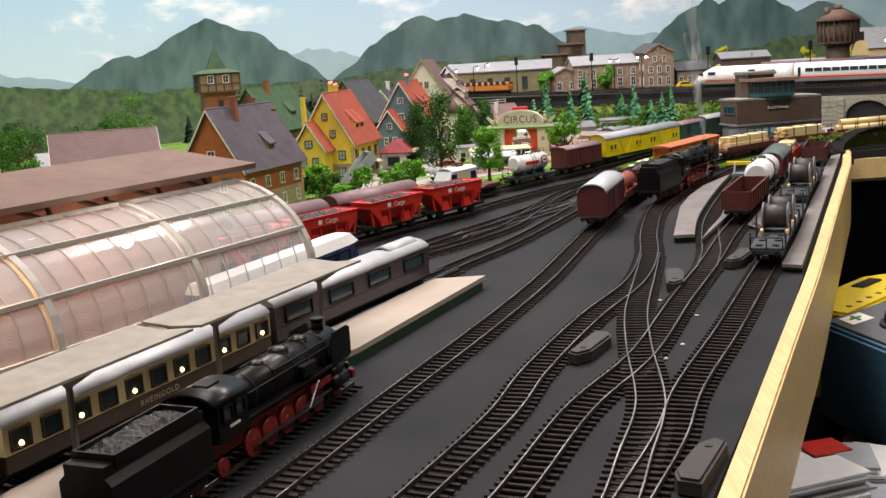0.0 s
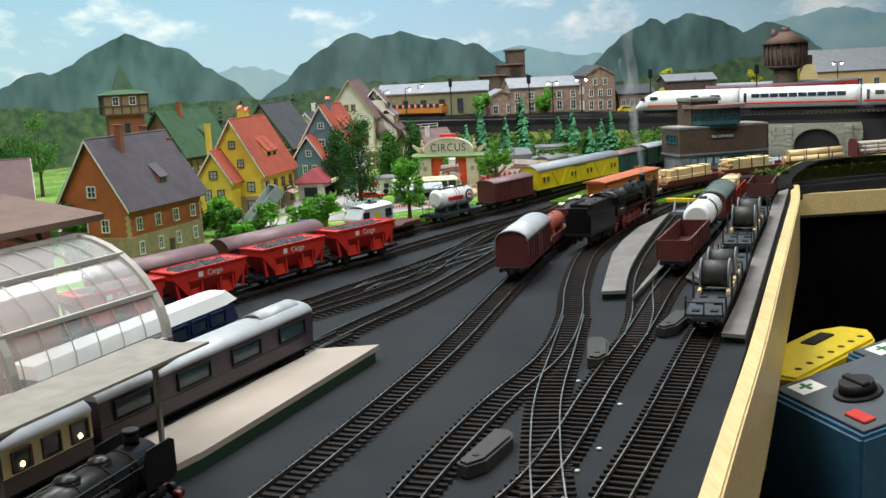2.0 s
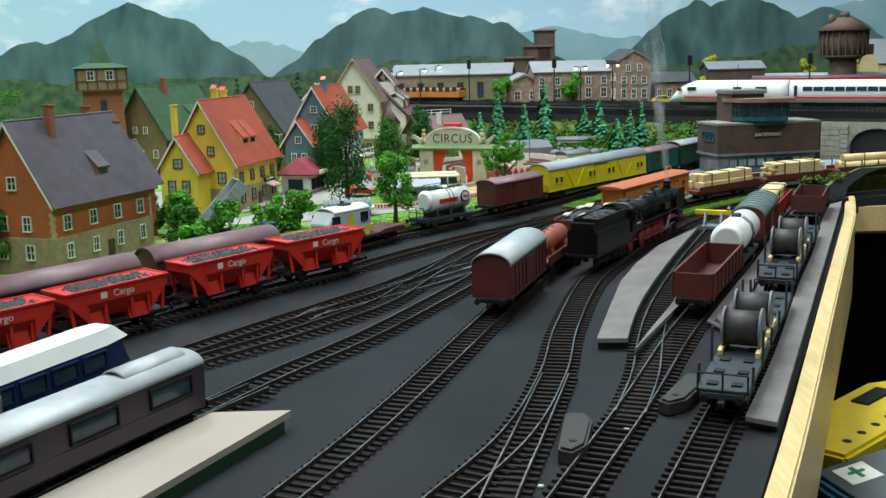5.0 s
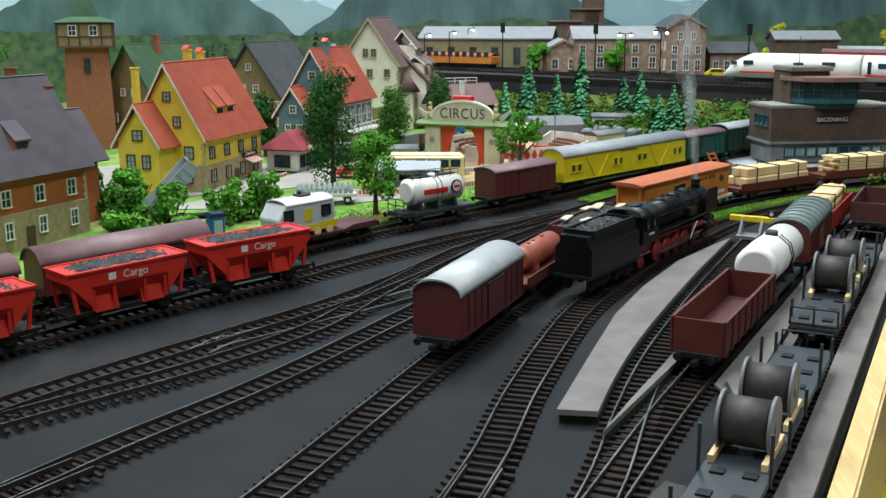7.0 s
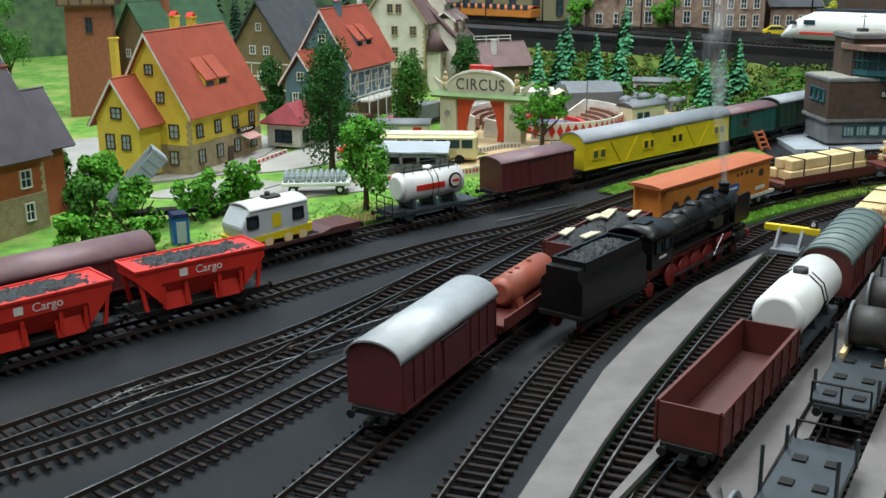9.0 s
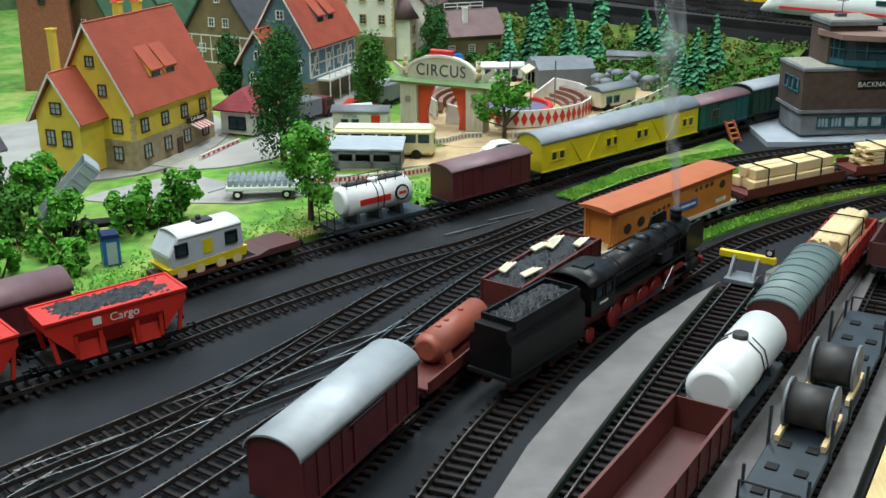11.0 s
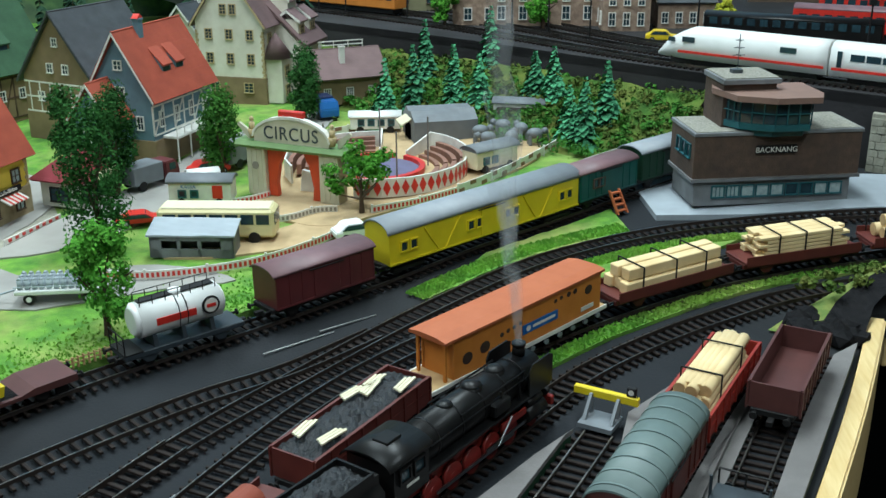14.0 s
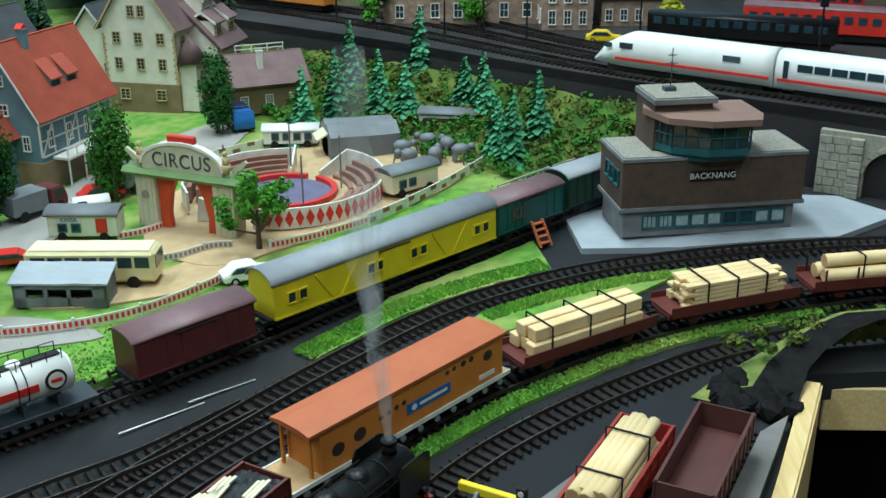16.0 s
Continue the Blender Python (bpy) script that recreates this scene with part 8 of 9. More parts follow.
def on_strip(line1, off0, off1, a0, a1):
    s0, s1 = nearest_s(line1, *a0), nearest_s(line1, *a1)
    def f(rng):
        p, a = along(line1, rng.uniform(s0, s1))
        r = radians(a)
        o = rng.uniform(off0, off1)
        x, y = p.x - math.sin(r) * o, p.y + math.cos(r) * o
        return (x, y, gz(x, y) + 0.003)
    return f


tufts("grass_tufts", "blade", 9000, near_track, "short green grass beside the village track", 5)
tufts("grass_tufts", "blade", 5000, on_strip(FM, 0.019, 0.040, (0.33, 1.765), (0.50, 1.92)), "short green grass between tracks", 6)
tufts("grass_tufts", "blade", 3000, on_strip(MT, 0.026, 0.040, (0.43, 1.63), (0.70, 1.81)), "short green grass between tracks", 7)
tufts("grass_tufts", "blade", 3500, on_strip(FM, -0.020, -0.036, (0.42, 1.866), (0.58, 1.95)), "short green grass between tracks", 8)

# ---------------------------------------------------------------- hill with rock at the pine corner
M["rock"].node_tree.nodes["Principled BSDF"].inputs["Specular IOR Level"].default_value = 0.1


def corner_hill():
    b = B()
    nx, ny = 44, 14
    A = [(0.574, 1.731), (0.606, 1.768), (0.655, 1.796), (0.76, 1.818), (0.95, 1.826), (1.6, 1.836)]
    Bq = [(0.634, 1.704), (0.654, 1.750), (0.70, 1.781), (0.80, 1.786), (0.96, 1.790), (1.6, 1.80)]
    la, lb = spline(A, 0.005), spline(Bq, 0.005)
    grid = []
    for i in range(nx + 1):
        pa, pb = la[int(i / nx * (len(la) - 1))], lb[int(i / nx * (len(lb) - 1))]
        row = []
        for j in range(ny + 1):
            f = j / ny
            p = pa.lerp(pb, f)
            k = min(1, i / 5)
            z = gz(p.x, p.y) + 0.002 + (0.032 * k * math.sin(min(1, f * 2.2) * 1.57)) + 0.004 * noise.noise((p.x * 70, p.y * 70, 3)) * k
            row.append(b.verts.new((p.x, p.y, z)))
        grid.append(row)
    for i in range(nx):
        for j in range(ny):
            f = b.faces.new((grid[i][j], grid[i + 1][j], grid[i + 1][j + 1], grid[i][j + 1]))
            f.smooth = True
            f.material_index = 1 if i < 9 and j > 6 else 0
    bmesh.ops.recalc_face_normals(b, faces=b.faces)
    tagged(part("hill", b, ["olive", "rock"]), "olive grass hill with dark rock at the layout corner", "hill", kind="structure")
    rng = random.Random(3)
    b = B()
    for _ in range(260):
        i, j = rng.randrange(2, nx), rng.randrange(0, 9)
        pa, pb = la[int(i / nx * (len(la) - 1))], lb[int(i / nx * (len(lb) - 1))]
        p = pa.lerp(pb, j / ny)
        leaf_cloud(b, (p.x, p.y, gz(p.x, p.y) + 0.026), rng.uniform(0.004, 0.009), 26, 0.0024, rng, 0.7)
    tagged(part("scrub", b, "moss"), "mossy scrub on the corner hill", "scrub", kind="stuff")
    b = B()
    random.seed(9)
    for _ in range(26):
        x, y = 0.617 + random.uniform(-0.022, 0.022), 1.728 + random.uniform(-0.018, 0.020)
        ball(b, (x, y, gz(x, y) + 0.006), random.uniform(0.006, 0.012), 1, random.uniform(0.6, 1.0))
    for v in b.verts:
        v.co += Vector((noise.noise(v.co * 140), noise.noise(v.co * 140 + Vector((5, 0, 0))), noise.noise(v.co * 140 + Vector((0, 7, 0))))) * 0.003
    for f in b.faces:
        f.smooth = False
    t = thing("rock", "craggy black rock at the foot of the hill", "rock")
    part("crag", b, "rock", t)
    def reg(rng):
        i = rng.randrange(4, nx)
        pa, pb = la[int(i / nx * (len(la) - 1))], lb[int(i / nx * (len(lb) - 1))]
        f = rng.uniform(0.15, 0.75)
        p = pa.lerp(pb, f)
        return (p.x, p.y, gz(p.x, p.y) + 0.022 * math.sin(min(1, f * 2.2) * 1.57))
    tufts("grass_tufts", "blade_olive", 5000, reg, "dry olive grass on the corner hill", 12)


corner_hill()

# ---------------------------------------------------------------- circus
simple("gate_stone", (0.60, 0.57, 0.44), (0.50, 0.47, 0.35), 0.6)
simple("gate_green", (0.16, 0.26, 0.09), None, 0.6)
simple("gate_red", (0.62, 0.07, 0.02), None, 0.55)
simple("tent_grey", (0.17, 0.185, 0.20), (0.14, 0.15, 0.165), 0.6)
simple("bench_brown", (0.26, 0.13, 0.09), (0.20, 0.10, 0.07), 0.6)
simple("ring_violet", (0.14, 0.13, 0.22), None, 0.7)


def circus_gate():
    t = thing("circus_gate", "cream circus entrance gate with red curtains and lettering", "gate", on(0.166, 2.008, 0.0105), -18)
    t.matrix_basis = t.matrix_basis @ Matrix.Diagonal((1, 1, 1.12, 1))
    for s in (-1, 1):
        b = B()
        box(b, s * 0.041 - 0.0105, s * 0.041 + 0.0105, -0.009, 0.009, 0, 0.044, bevel=0.0006)
        for k in (-1, 0, 1):
            box(b, s * 0.041 + k * 0.006 - 0.0014, s * 0.041 + k * 0.006 + 0.0014, -0.0098, -0.0088, 0.002, 0.042)
        p = part("pillar", b, "gate_stone", t)
        b = B()
        cyl(b, (s * 0.041, -0.0096, 0.028), (s * 0.041, -0.0106, 0.028), 0.0035, seg=12)
        part("medallion", b, "canopy_grey", p)
        b = B()
        pts = [(s * 0.030, 0.0), (s * 0.030, 0.043), (s * 0.010, 0.043), (s * 0.017, 0.030), (s * 0.021, 0.012), (s * 0.020, 0.0)]
        prism(b, pts, -0.004, 0.002, "y")
        part("curtain", b, "gate_red", t, "orange red draped curtain")
        b = B()
        cyl(b, (s * 0.045, -0.006, 0.052), (s * 0.045, -0.006, 0.060), 0.0028, 0.0045, seg=10)
        cyl(b, (s * 0.045, -0.006, 0.060), (s * 0.045, -0.006, 0.066), 0.003, seg=8)
        ball(b, (s * 0.045, -0.006, 0.069), 0.0026, 1)
        part("urn", b, "quoin", t)
        b = B()
        prism(b, [(s * 0.050, 0.048), (s * 0.064, 0.062), (s * 0.062, 0.064), (s * 0.048, 0.056)], -0.003, 0.0, "y")
        part("scroll", b, "gate_stone", t)
    b = B()
    prism(b, [(-0.012, 0.044), (-0.014, 0.0465), (-0.010, 0.050), (0.012, 0.050), (0.012, 0.044)], -0.062, 0.062, "x")
    part("cornice", b, "gate_green", t, "green overhanging cornice")
    b = B()
    arch = [(-0.042, 0.050), (0.042, 0.050)] + [(0.042 * math.cos(a), 0.054 + 0.018 * math.sin(a)) for a in [math.pi * k / 12 for k in range(13)]]
    prism(b, arch, -0.008, -0.003, "y")
    f = part("sign_field", b, "gate_stone", t)
    b = B()
    for k in range(12):
        a0, a1 = math.pi * k / 12, math.pi * (k + 1) / 12
        prism(b, [(r * math.cos(a) * 1.0, 0.054 + r2 * math.sin(a)) for r, r2, a in ((0.042, 0.018, a0), (0.044, 0.0205, a0), (0.044, 0.0205, a1), (0.042, 0.018, a1))], -0.0095, -0.003, "y")
    part("sign_frame", b, "trim_white", f)
    b = B()
    box(b, -0.014, 0.014, -0.007, -0.001, 0.073, 0.079, bevel=0.0008)
    part("crest", b, "signalred", t, "red crest on top")
    fc = bpy.data.curves.new("gate_text", "FONT")
    fc.body, fc.size, fc.extrude, fc.align_x, fc.space_character = "CIRCUS", 0.0165, 0.0003, "CENTER", 1.12
    fo = new("lettering", fc)
    fo.data.materials.append(M["boxgrey"])
    fo.parent = f
    fo.matrix_basis = pose(0, -0.0084, 0.0535, 90, 0, 0)
    b = B()
    prism(b, [(-0.009, 0), (0.012, 0), (0.008, 0.018), (-0.006, 0.020)], 0.020, 0.024, "y")
    part("ticket_counter", b, "trim_white", t)


circus_gate()


def arc_wall(t, cx, cy, r, a0, a1, h, m, th=0.0022, n=6, z=0.0, diamonds=False, name="ring_wall"):
    for k in range(n):
        b0, b1 = radians(a0 + (a1 - a0) * k / n), radians(a0 + (a1 - a0) * (k + 1) / n)
        b = B()
        pts = [(cx + rr * math.cos(a), cy + rr * math.sin(a)) for rr, a in ((r, b0), (r, b1), (r - th, b1), (r - th, b0))]
        prism(b, pts, z, z + h, "z")
        w = part(name, b, m, t)
        if diamonds:
            p0, p1 = Vector(pts[0]), Vector(pts[1])
            d = (p1 - p0)
            nn = Vector((d.y, -d.x)).normalized() * 0.0006
            for q in range(3):
                b = B()
                c = p0 + d * (q + 0.5) / 3 + nn
                u = d / 3 * 0.42
                vs = [b.verts.new((c.x - u.x, c.y - u.y, z + h * 0.5)), b.verts.new((c.x, c.y, z + h * 0.08)), b.verts.new((c.x + u.x, c.y + u.y, z + h * 0.5)), b.verts.new((c.x, c.y, z + h * 0.92))]
                f = b.faces.new(vs)
                ex = bmesh.ops.extrude_face_region(b, geom=[f])
                bmesh.ops.translate(b, verts=[v for v in ex["geom"] if isinstance(v, bmesh.types.BMVert)], vec=(-nn.x * 0.8, -nn.y * 0.8, 0))
                bmesh.ops.recalc_face_normals(b, faces=b.faces)
                part("diamond", b, "signalred", w)


def circus_ring():
    cx, cy = 0.232, 2.098
    t = thing("circus_ring", "open circus ring with white walls, red kerb and brown benches", "circus ring", on(cx, cy, 0.011), 0)
    arc_wall(t, 0, 0, 0.098, -95, 5, 0.019, "trim_white", diamonds=True, n=6)
    arc_wall(t, 0, 0, 0.098, 5, 60, 0.022, "trim_white", n=4)
    arc_wall(t, 0, 0, 0.098, 95, 215, 0.019, "trim_white", n=7)
    arc_wall(t, 0, 0, 0.052, -180, 60, 0.006, "signalred", 0.006, 14, name="ring_kerb")
    arc_wall(t, 0, 0, 0.052, 75, 170, 0.006, "signalred", 0.006, 6, name="ring_kerb")
    b = B()
    cyl(b, (0, 0, 0), (0, 0, 0.0014), 0.046, seg=28)
    part("ring_floor", b, "ring_violet", t)
    for a0, a1 in ((-40, 55), (100, 200), (-90, -48)):
        for k in range(4):
            r = 0.062 + k * 0.009
            for j in range(2):
                am = a0 + (a1 - a0) * j / 2
                an = a0 + (a1 - a0) * (j + 0.92) / 2
                b = B()
                n = 5
                pts = [(r * math.cos(radians(am + (an - am) * i / n)), r * math.sin(radians(am + (an - am) * i / n))) for i in range(n + 1)]
                pts += [((r + 0.005) * math.cos(radians(am + (an - am) * i / n)), (r + 0.005) * math.sin(radians(am + (an - am) * i / n))) for i in range(n, -1, -1)]
                prism(b, pts, 0.0, 0.005 + k * 0.003, "z")
                part("bench", b, "bench_brown", t)
    for a in (20, 95, 200, 300):
        b = B()
        p = Vector((0.056 * math.cos(radians(a)), 0.056 * math.sin(radians(a)), 0))
        cyl(b, p, p + Vector((0, 0, 0.055)), 0.0009, seg=6)
        part("mast", b, "post_grey", t)
    for s0 in (60, 95):
        a = radians(s0)
        b = B()
        prism(b, [(0.052, 0), (0.098, 0), (0.098, 0.022), (0.052, 0.010)], -0.001, 0.001, "y")
        bmesh.ops.rotate(b, verts=b.verts, cent=(0, 0, 0), matrix=Matrix.Rotation(a, 3, "Z"))
        part("end_wall", b, "trim_white", t)


circus_ring()


def striped_fence(pts, h, label, step=0.0042, m1="trim_white", m2="signalred", check=False, z=0.010):
    t = thing("fence", label, "fence", group="circus fences")
    line = spline(pts, step)
    b = B()
    ribbon(b, line, 0.0, 0.0011, z, z + h)
    part("board", b, m1, t)
    b = B()
    for i, (p, q) in enumerate(zip(line, line[1:])):
        if check and i % 4 >= 2:
            continue
        d = (q - p)
        a = math.degrees(math.atan2(d.y, d.x))
        m_ = pose(p.x, p.y, gz(p.x, p.y) + z, 0, 0, a)
        if check:
            box(b, 0, step, -0.0009, 0.0009, h * (0.0 if i % 8 < 4 else 0.5), h * (0.5 if i % 8 < 4 else 1.0), m=m_)
        else:
            box(b, step * 0.25, step * 0.8, -0.0009, 0.0009, h * 0.22, h * 0.78, m=m_)
    part("pattern", b, m2, t, "repeated coloured marks")
    for i in range(0, len(line), 12):
        p = line[i]
        b = B()
        box(b, p.x - 0.001, p.x + 0.001, p.y - 0.001, p.y + 0.001, gz(p.x, p.y) + 0.006, gz(p.x, p.y) + z + h + 0.0015)
        part("post", b, m1, t)


striped_fence([(0.035, 1.798), (0.085, 1.796), (0.14, 1.812), (0.180, 1.838), (0.216, 1.882), (0.232, 1.915)], 0.0072, "white circus fence with red cross pattern")
striped_fence([(0.248, 1.962), (0.285, 1.985), (0.325, 2.022)], 0.0072, "white circus fence with red cross pattern")
striped_fence([(0.150, 1.930), (0.175, 1.942), (0.195, 1.962), (0.215, 1.965)], 0.0065, "low white picket fence", m2="canopy_grey")
striped_fence([(0.105, 1.985), (0.122, 1.995), (0.137, 2.012)], 0.0065, "white circus fence with red cross pattern")
striped_fence([(0.325, 2.022), (0.352, 2.060), (0.385, 2.115), (0.420, 2.185), (0.432, 2.22)], 0.009, "white and brown chequered circus fence", 0.0045, "trim_white", "bench_brown", True)
striped_fence([(0.105, 2.175), (0.135, 2.225), (0.185, 2.265), (0.23, 2.28)], 0.009, "white and brown chequered circus fence", 0.0045, "trim_white", "bench_brown", True)
# plain railing beside the village track end
t = thing("railing", "grey white railing beside the track", "railing", group="circus fences")
line = spline([(0.440, 2.085), (0.475, 2.125), (0.515, 2.165), (0.56, 2.19)], 0.01)
b = B()
for zz in (0.016, 0.022):
    ribbon(b, line, 0.0, 0.0012, zz, zz + 0.0012)
part("rail", b, "hall_rib", t)
for p in line[::2]:
    b = B()
    cyl(b, (p.x, p.y, gz(p.x, p.y)), (p.x, p.y, gz(p.x, p.y) + 0.023), 0.0008, seg=5)
    part("post", b, "hall_rib", t)
# small brown picket fence along the track
line = spline(strip_pts(VT, nearest_s(VT, 0.03, 1.535), nearest_s(VT, 0.125, 1.65), 0.021, 10), 0.004)
t = thing("fence", "low brown wooden fence along the track", "fence", group="track fences")
b = B()
ribbon(b, line, 0, 0.0008, 0.0105, 0.0115)
ribbon(b, line, 0, 0.0008, 0.0135, 0.0143)
for p in line:
    box(b, p.x - 0.0007, p.x + 0.0007, p.y - 0.0005, p.y + 0.0005, gz(p.x, p.y) + 0.007, gz(p.x, p.y) + 0.0155)
part("picket", b, "end_wood", t)

# grey tent, caravans, cage wagon
t = thing("circus_tent", "grey canvas stable tent with open front", "tent", on(0.285, 2.245, 0.010), 20)
b = B()
prism(b, [(-0.030, 0), (0.030, 0), (0.031, 0.024), (0.012, 0.034), (0, 0.031), (-0.012, 0.034), (-0.031, 0.024)], -0.038, 0.038, "x")
bmesh.ops.subdivide_edges(b, edges=list(b.edges), cuts=3, use_grid_fill=True)
for v in b.verts:
    v.co.z += 0.0016 * noise.noise(v.co * 90) * (v.co.z > 0.01)
part("canvas", b, "tent_grey", t)
# solid near-black slab in place of the shaded tent interior
b = B()
box(b, -0.0395, -0.0375, -0.012, 0.012, 0, 0.018)
part("opening", b, "black", t)
b = B()
prism(b, [(-0.0375, 0.024), (-0.050, 0.017), (-0.050, 0.0185), (-0.0375, 0.0255)], -0.015, 0.015, "y")
part("flap", b, "cream", t, "cream canvas flap")


def caravan(label, x, y, rz, L, w, body, roof, h=0.026, mark=None, group="circus wagons", name="circus_wagon", wins=2):
    t = thing(name, label, "wagon", on(x, y, 0.010), rz, group)
    b = B()
    box(b, -L / 2, L / 2, -w / 2, w / 2, 0.005, h, bevel=0.0008)
    bd = part("body", b, body, t)
    b = B()
    roof_arch(b, L + 0.004, w + 0.004, h - 0.0005, 0.006)
    prism(b, [(w / 2 * math.cos(math.pi * k / 10), h - 0.0008 + 0.0052 * math.sin(math.pi * k / 10)) for k in range(11)], -L / 2, L / 2, "x")
    part("roof", b, roof, t)
    for i in range(wins):
        for sy, f in ((-1, "-y"), (1, "+y")):
            window(bd, -L * 0.28 + i * 0.012, sy * w / 2, 0.0105, 0.006, 0.006, f, "petrol", "pane", (0, 0), sill=False)
    for sx in (-1, 1):
        for sy in (-1, 1):
            b = B()
            cyl(b, (sx * L * 0.30, sy * (w / 2 - 0.003), 0.0045), (sx * L * 0.30, sy * (w / 2 + 0.0005), 0.0045), 0.0045, seg=12)
            part("wheel", b, "frameblack", t)
    if mark:
        b = B()
        box(b, L * 0.20, L * 0.36, -w / 2 - 0.0008, -w / 2, 0.009, 0.022)
        part("poster", b, mark, bd, "red poster panel")
        fc = bpy.data.curves.new("wagon_text", "FONT")
        fc.body, fc.size, fc.extrude, fc.align_x = "KASSA", 0.0052, 0.0001, "CENTER"
        fo = new("lettering", fc)
        fo.data.materials.append(M["signblue"])
        fo.parent = bd
        fo.matrix_basis = pose(-L * 0.18, -w / 2 - 0.0002, 0.0190, 90, 0, 0)
    return t


caravan("white ticket wagon with grey roof and blue lettering", 0.075, 1.990, 4, 0.062, 0.024, "trim_white", "tent_grey", 0.025, "signalred")
caravan("cream circus wagon with grey roof", 0.352, 2.108, 45, 0.058, 0.024, "cream", "tent_grey", 0.024)
caravan("long white caravan with pale roof", 0.205, 2.262, 8, 0.060, 0.022, "white", "white", 0.020, wins=4)
caravan("small white camper van", 0.058, 2.045, 28, 0.030, 0.016, "white", "white", 0.014, wins=1)
t = caravan("white animal cage wagon with grey roof", 0.378, 2.300, -6, 0.062, 0.024, "trim_white", "tent_grey", 0.026, wins=0)
b = B()
box(b, -0.026, 0.026, -0.0128, -0.0118, 0.0075, 0.0215)
part("cage_opening", b, "brown_timber", t)
b = B()
for i in range(18):
    cyl(b, (-0.026 + i * 0.00306, -0.0132, 0.0075), (-0.026 + i * 0.00306, -0.0132, 0.0215), 0.0003, seg=4)
part("cage_bars", b, "frameblack", t)
# elephant figures as plain grey shapes
for i, (x, y, rz) in enumerate(((0.335, 2.215, 10), (0.360, 2.240, 170), (0.382, 2.225, 120), (0.398, 2.200, 15), (0.372, 2.190, 80), (0.345, 2.185, 200))):
    b = B()
    ball(b, (0, 0, 0.013), 0.0075, 2, 0.85)
    for v in b.verts:
        v.co.x *= 1.35
    ball(b, (0.0115, 0, 0.0155), 0.0045, 1)
    cyl(b, (0.0145, 0, 0.014), (0.0165, 0, 0.004), 0.0014, 0.0008, seg=6)
    for sx in (-0.006, 0.006):
        for sy in (-0.0035, 0.0035):
            cyl(b, (sx, sy, 0), (sx, sy, 0.011), 0.0022, seg=7)
    o = part("toy_figure", b, "tent_grey")
    o.matrix_basis = pose(*on(x, y, 0.0105), 0, 0, rz)
    tagged(o, "plain grey toy elephant figure on sand", "figure", "toy figures")


# ---------------------------------------------------------------- road vehicles
def car(x, y, rz, body, label, L=0.044, w=0.019, h=0.015, group="model cars", base=0.010):
    t = thing("car", label, "car", (x, y, gz(x, y) + base), rz, group)
    b = B()
    prof = [(-L / 2, 0.003), (L / 2, 0.003), (L / 2, h * 0.55), (L * 0.24, h * 0.62), (L * 0.10, h), (-L * 0.26, h), (-L * 0.40, h * 0.64), (-L / 2, h * 0.6)]
    prism(b, prof, -w / 2, w / 2, "y")
    bmesh.ops.bevel(b, geom=list(b.edges), offset=0.0011, segments=2, affect="EDGES")
    bd = part("body", b, body, t)
    b = B()
    gl = [(L * 0.205, h * 0.66), (L * 0.085, h * 0.94), (-L * 0.25, h * 0.94), (-L * 0.36, h * 0.66)]
    prism(b, gl, -w / 2 - 0.0003, w / 2 + 0.0003, "y")
    part("window", b, "pane", bd)
    b = B()
    prism(b, [(L * 0.225, h * 0.64), (L * 0.112, h * 0.95), (L * 0.105, h * 0.95), (L * 0.20, h * 0.64)], -w * 0.42, w * 0.42, "y")
    part("windscreen", b, "pane", bd)
    for sx in (-0.3, 0.31):
        for sy in (-1, 1):
            b = B()
            cyl(b, (sx * L, sy * (w / 2 - 0.0025), 0.0034), (sx * L, sy * (w / 2 + 0.0002), 0.0034), 0.0036, seg=12)
            wh = part("wheel", b, "frameblack", t)
            b = B()
            cyl(b, (sx * L, sy * (w / 2), 0.0034), (sx * L, sy * (w / 2 + 0.0005), 0.0034), 0.0020, seg=10)
            part("hub_cap", b, "silver", wh)
    return t


car(0.033, 1.930, 22, "signalred", "bright red sports car on the road", 0.046, 0.018, 0.012)
car(0.244, 1.898, 30, "white", "white car with dark roof on the path")
car(0.050, 2.090, 40, "signalred", "red car behind the camper")
car(0.560, 2.455, -5, "toolyellow", "yellow car on the upper level", base=DECK - gz(0.56, 2.455), group="upper level cars")
car(0.640, 2.50, 5, "silver", "silver car on the upper level", base=DECK - gz(0.64, 2.5), group="upper level cars")
car(0.672, 2.475, 5, "signalred", "red car on the upper level", base=DECK - gz(0.67, 2.475), group="upper level cars")


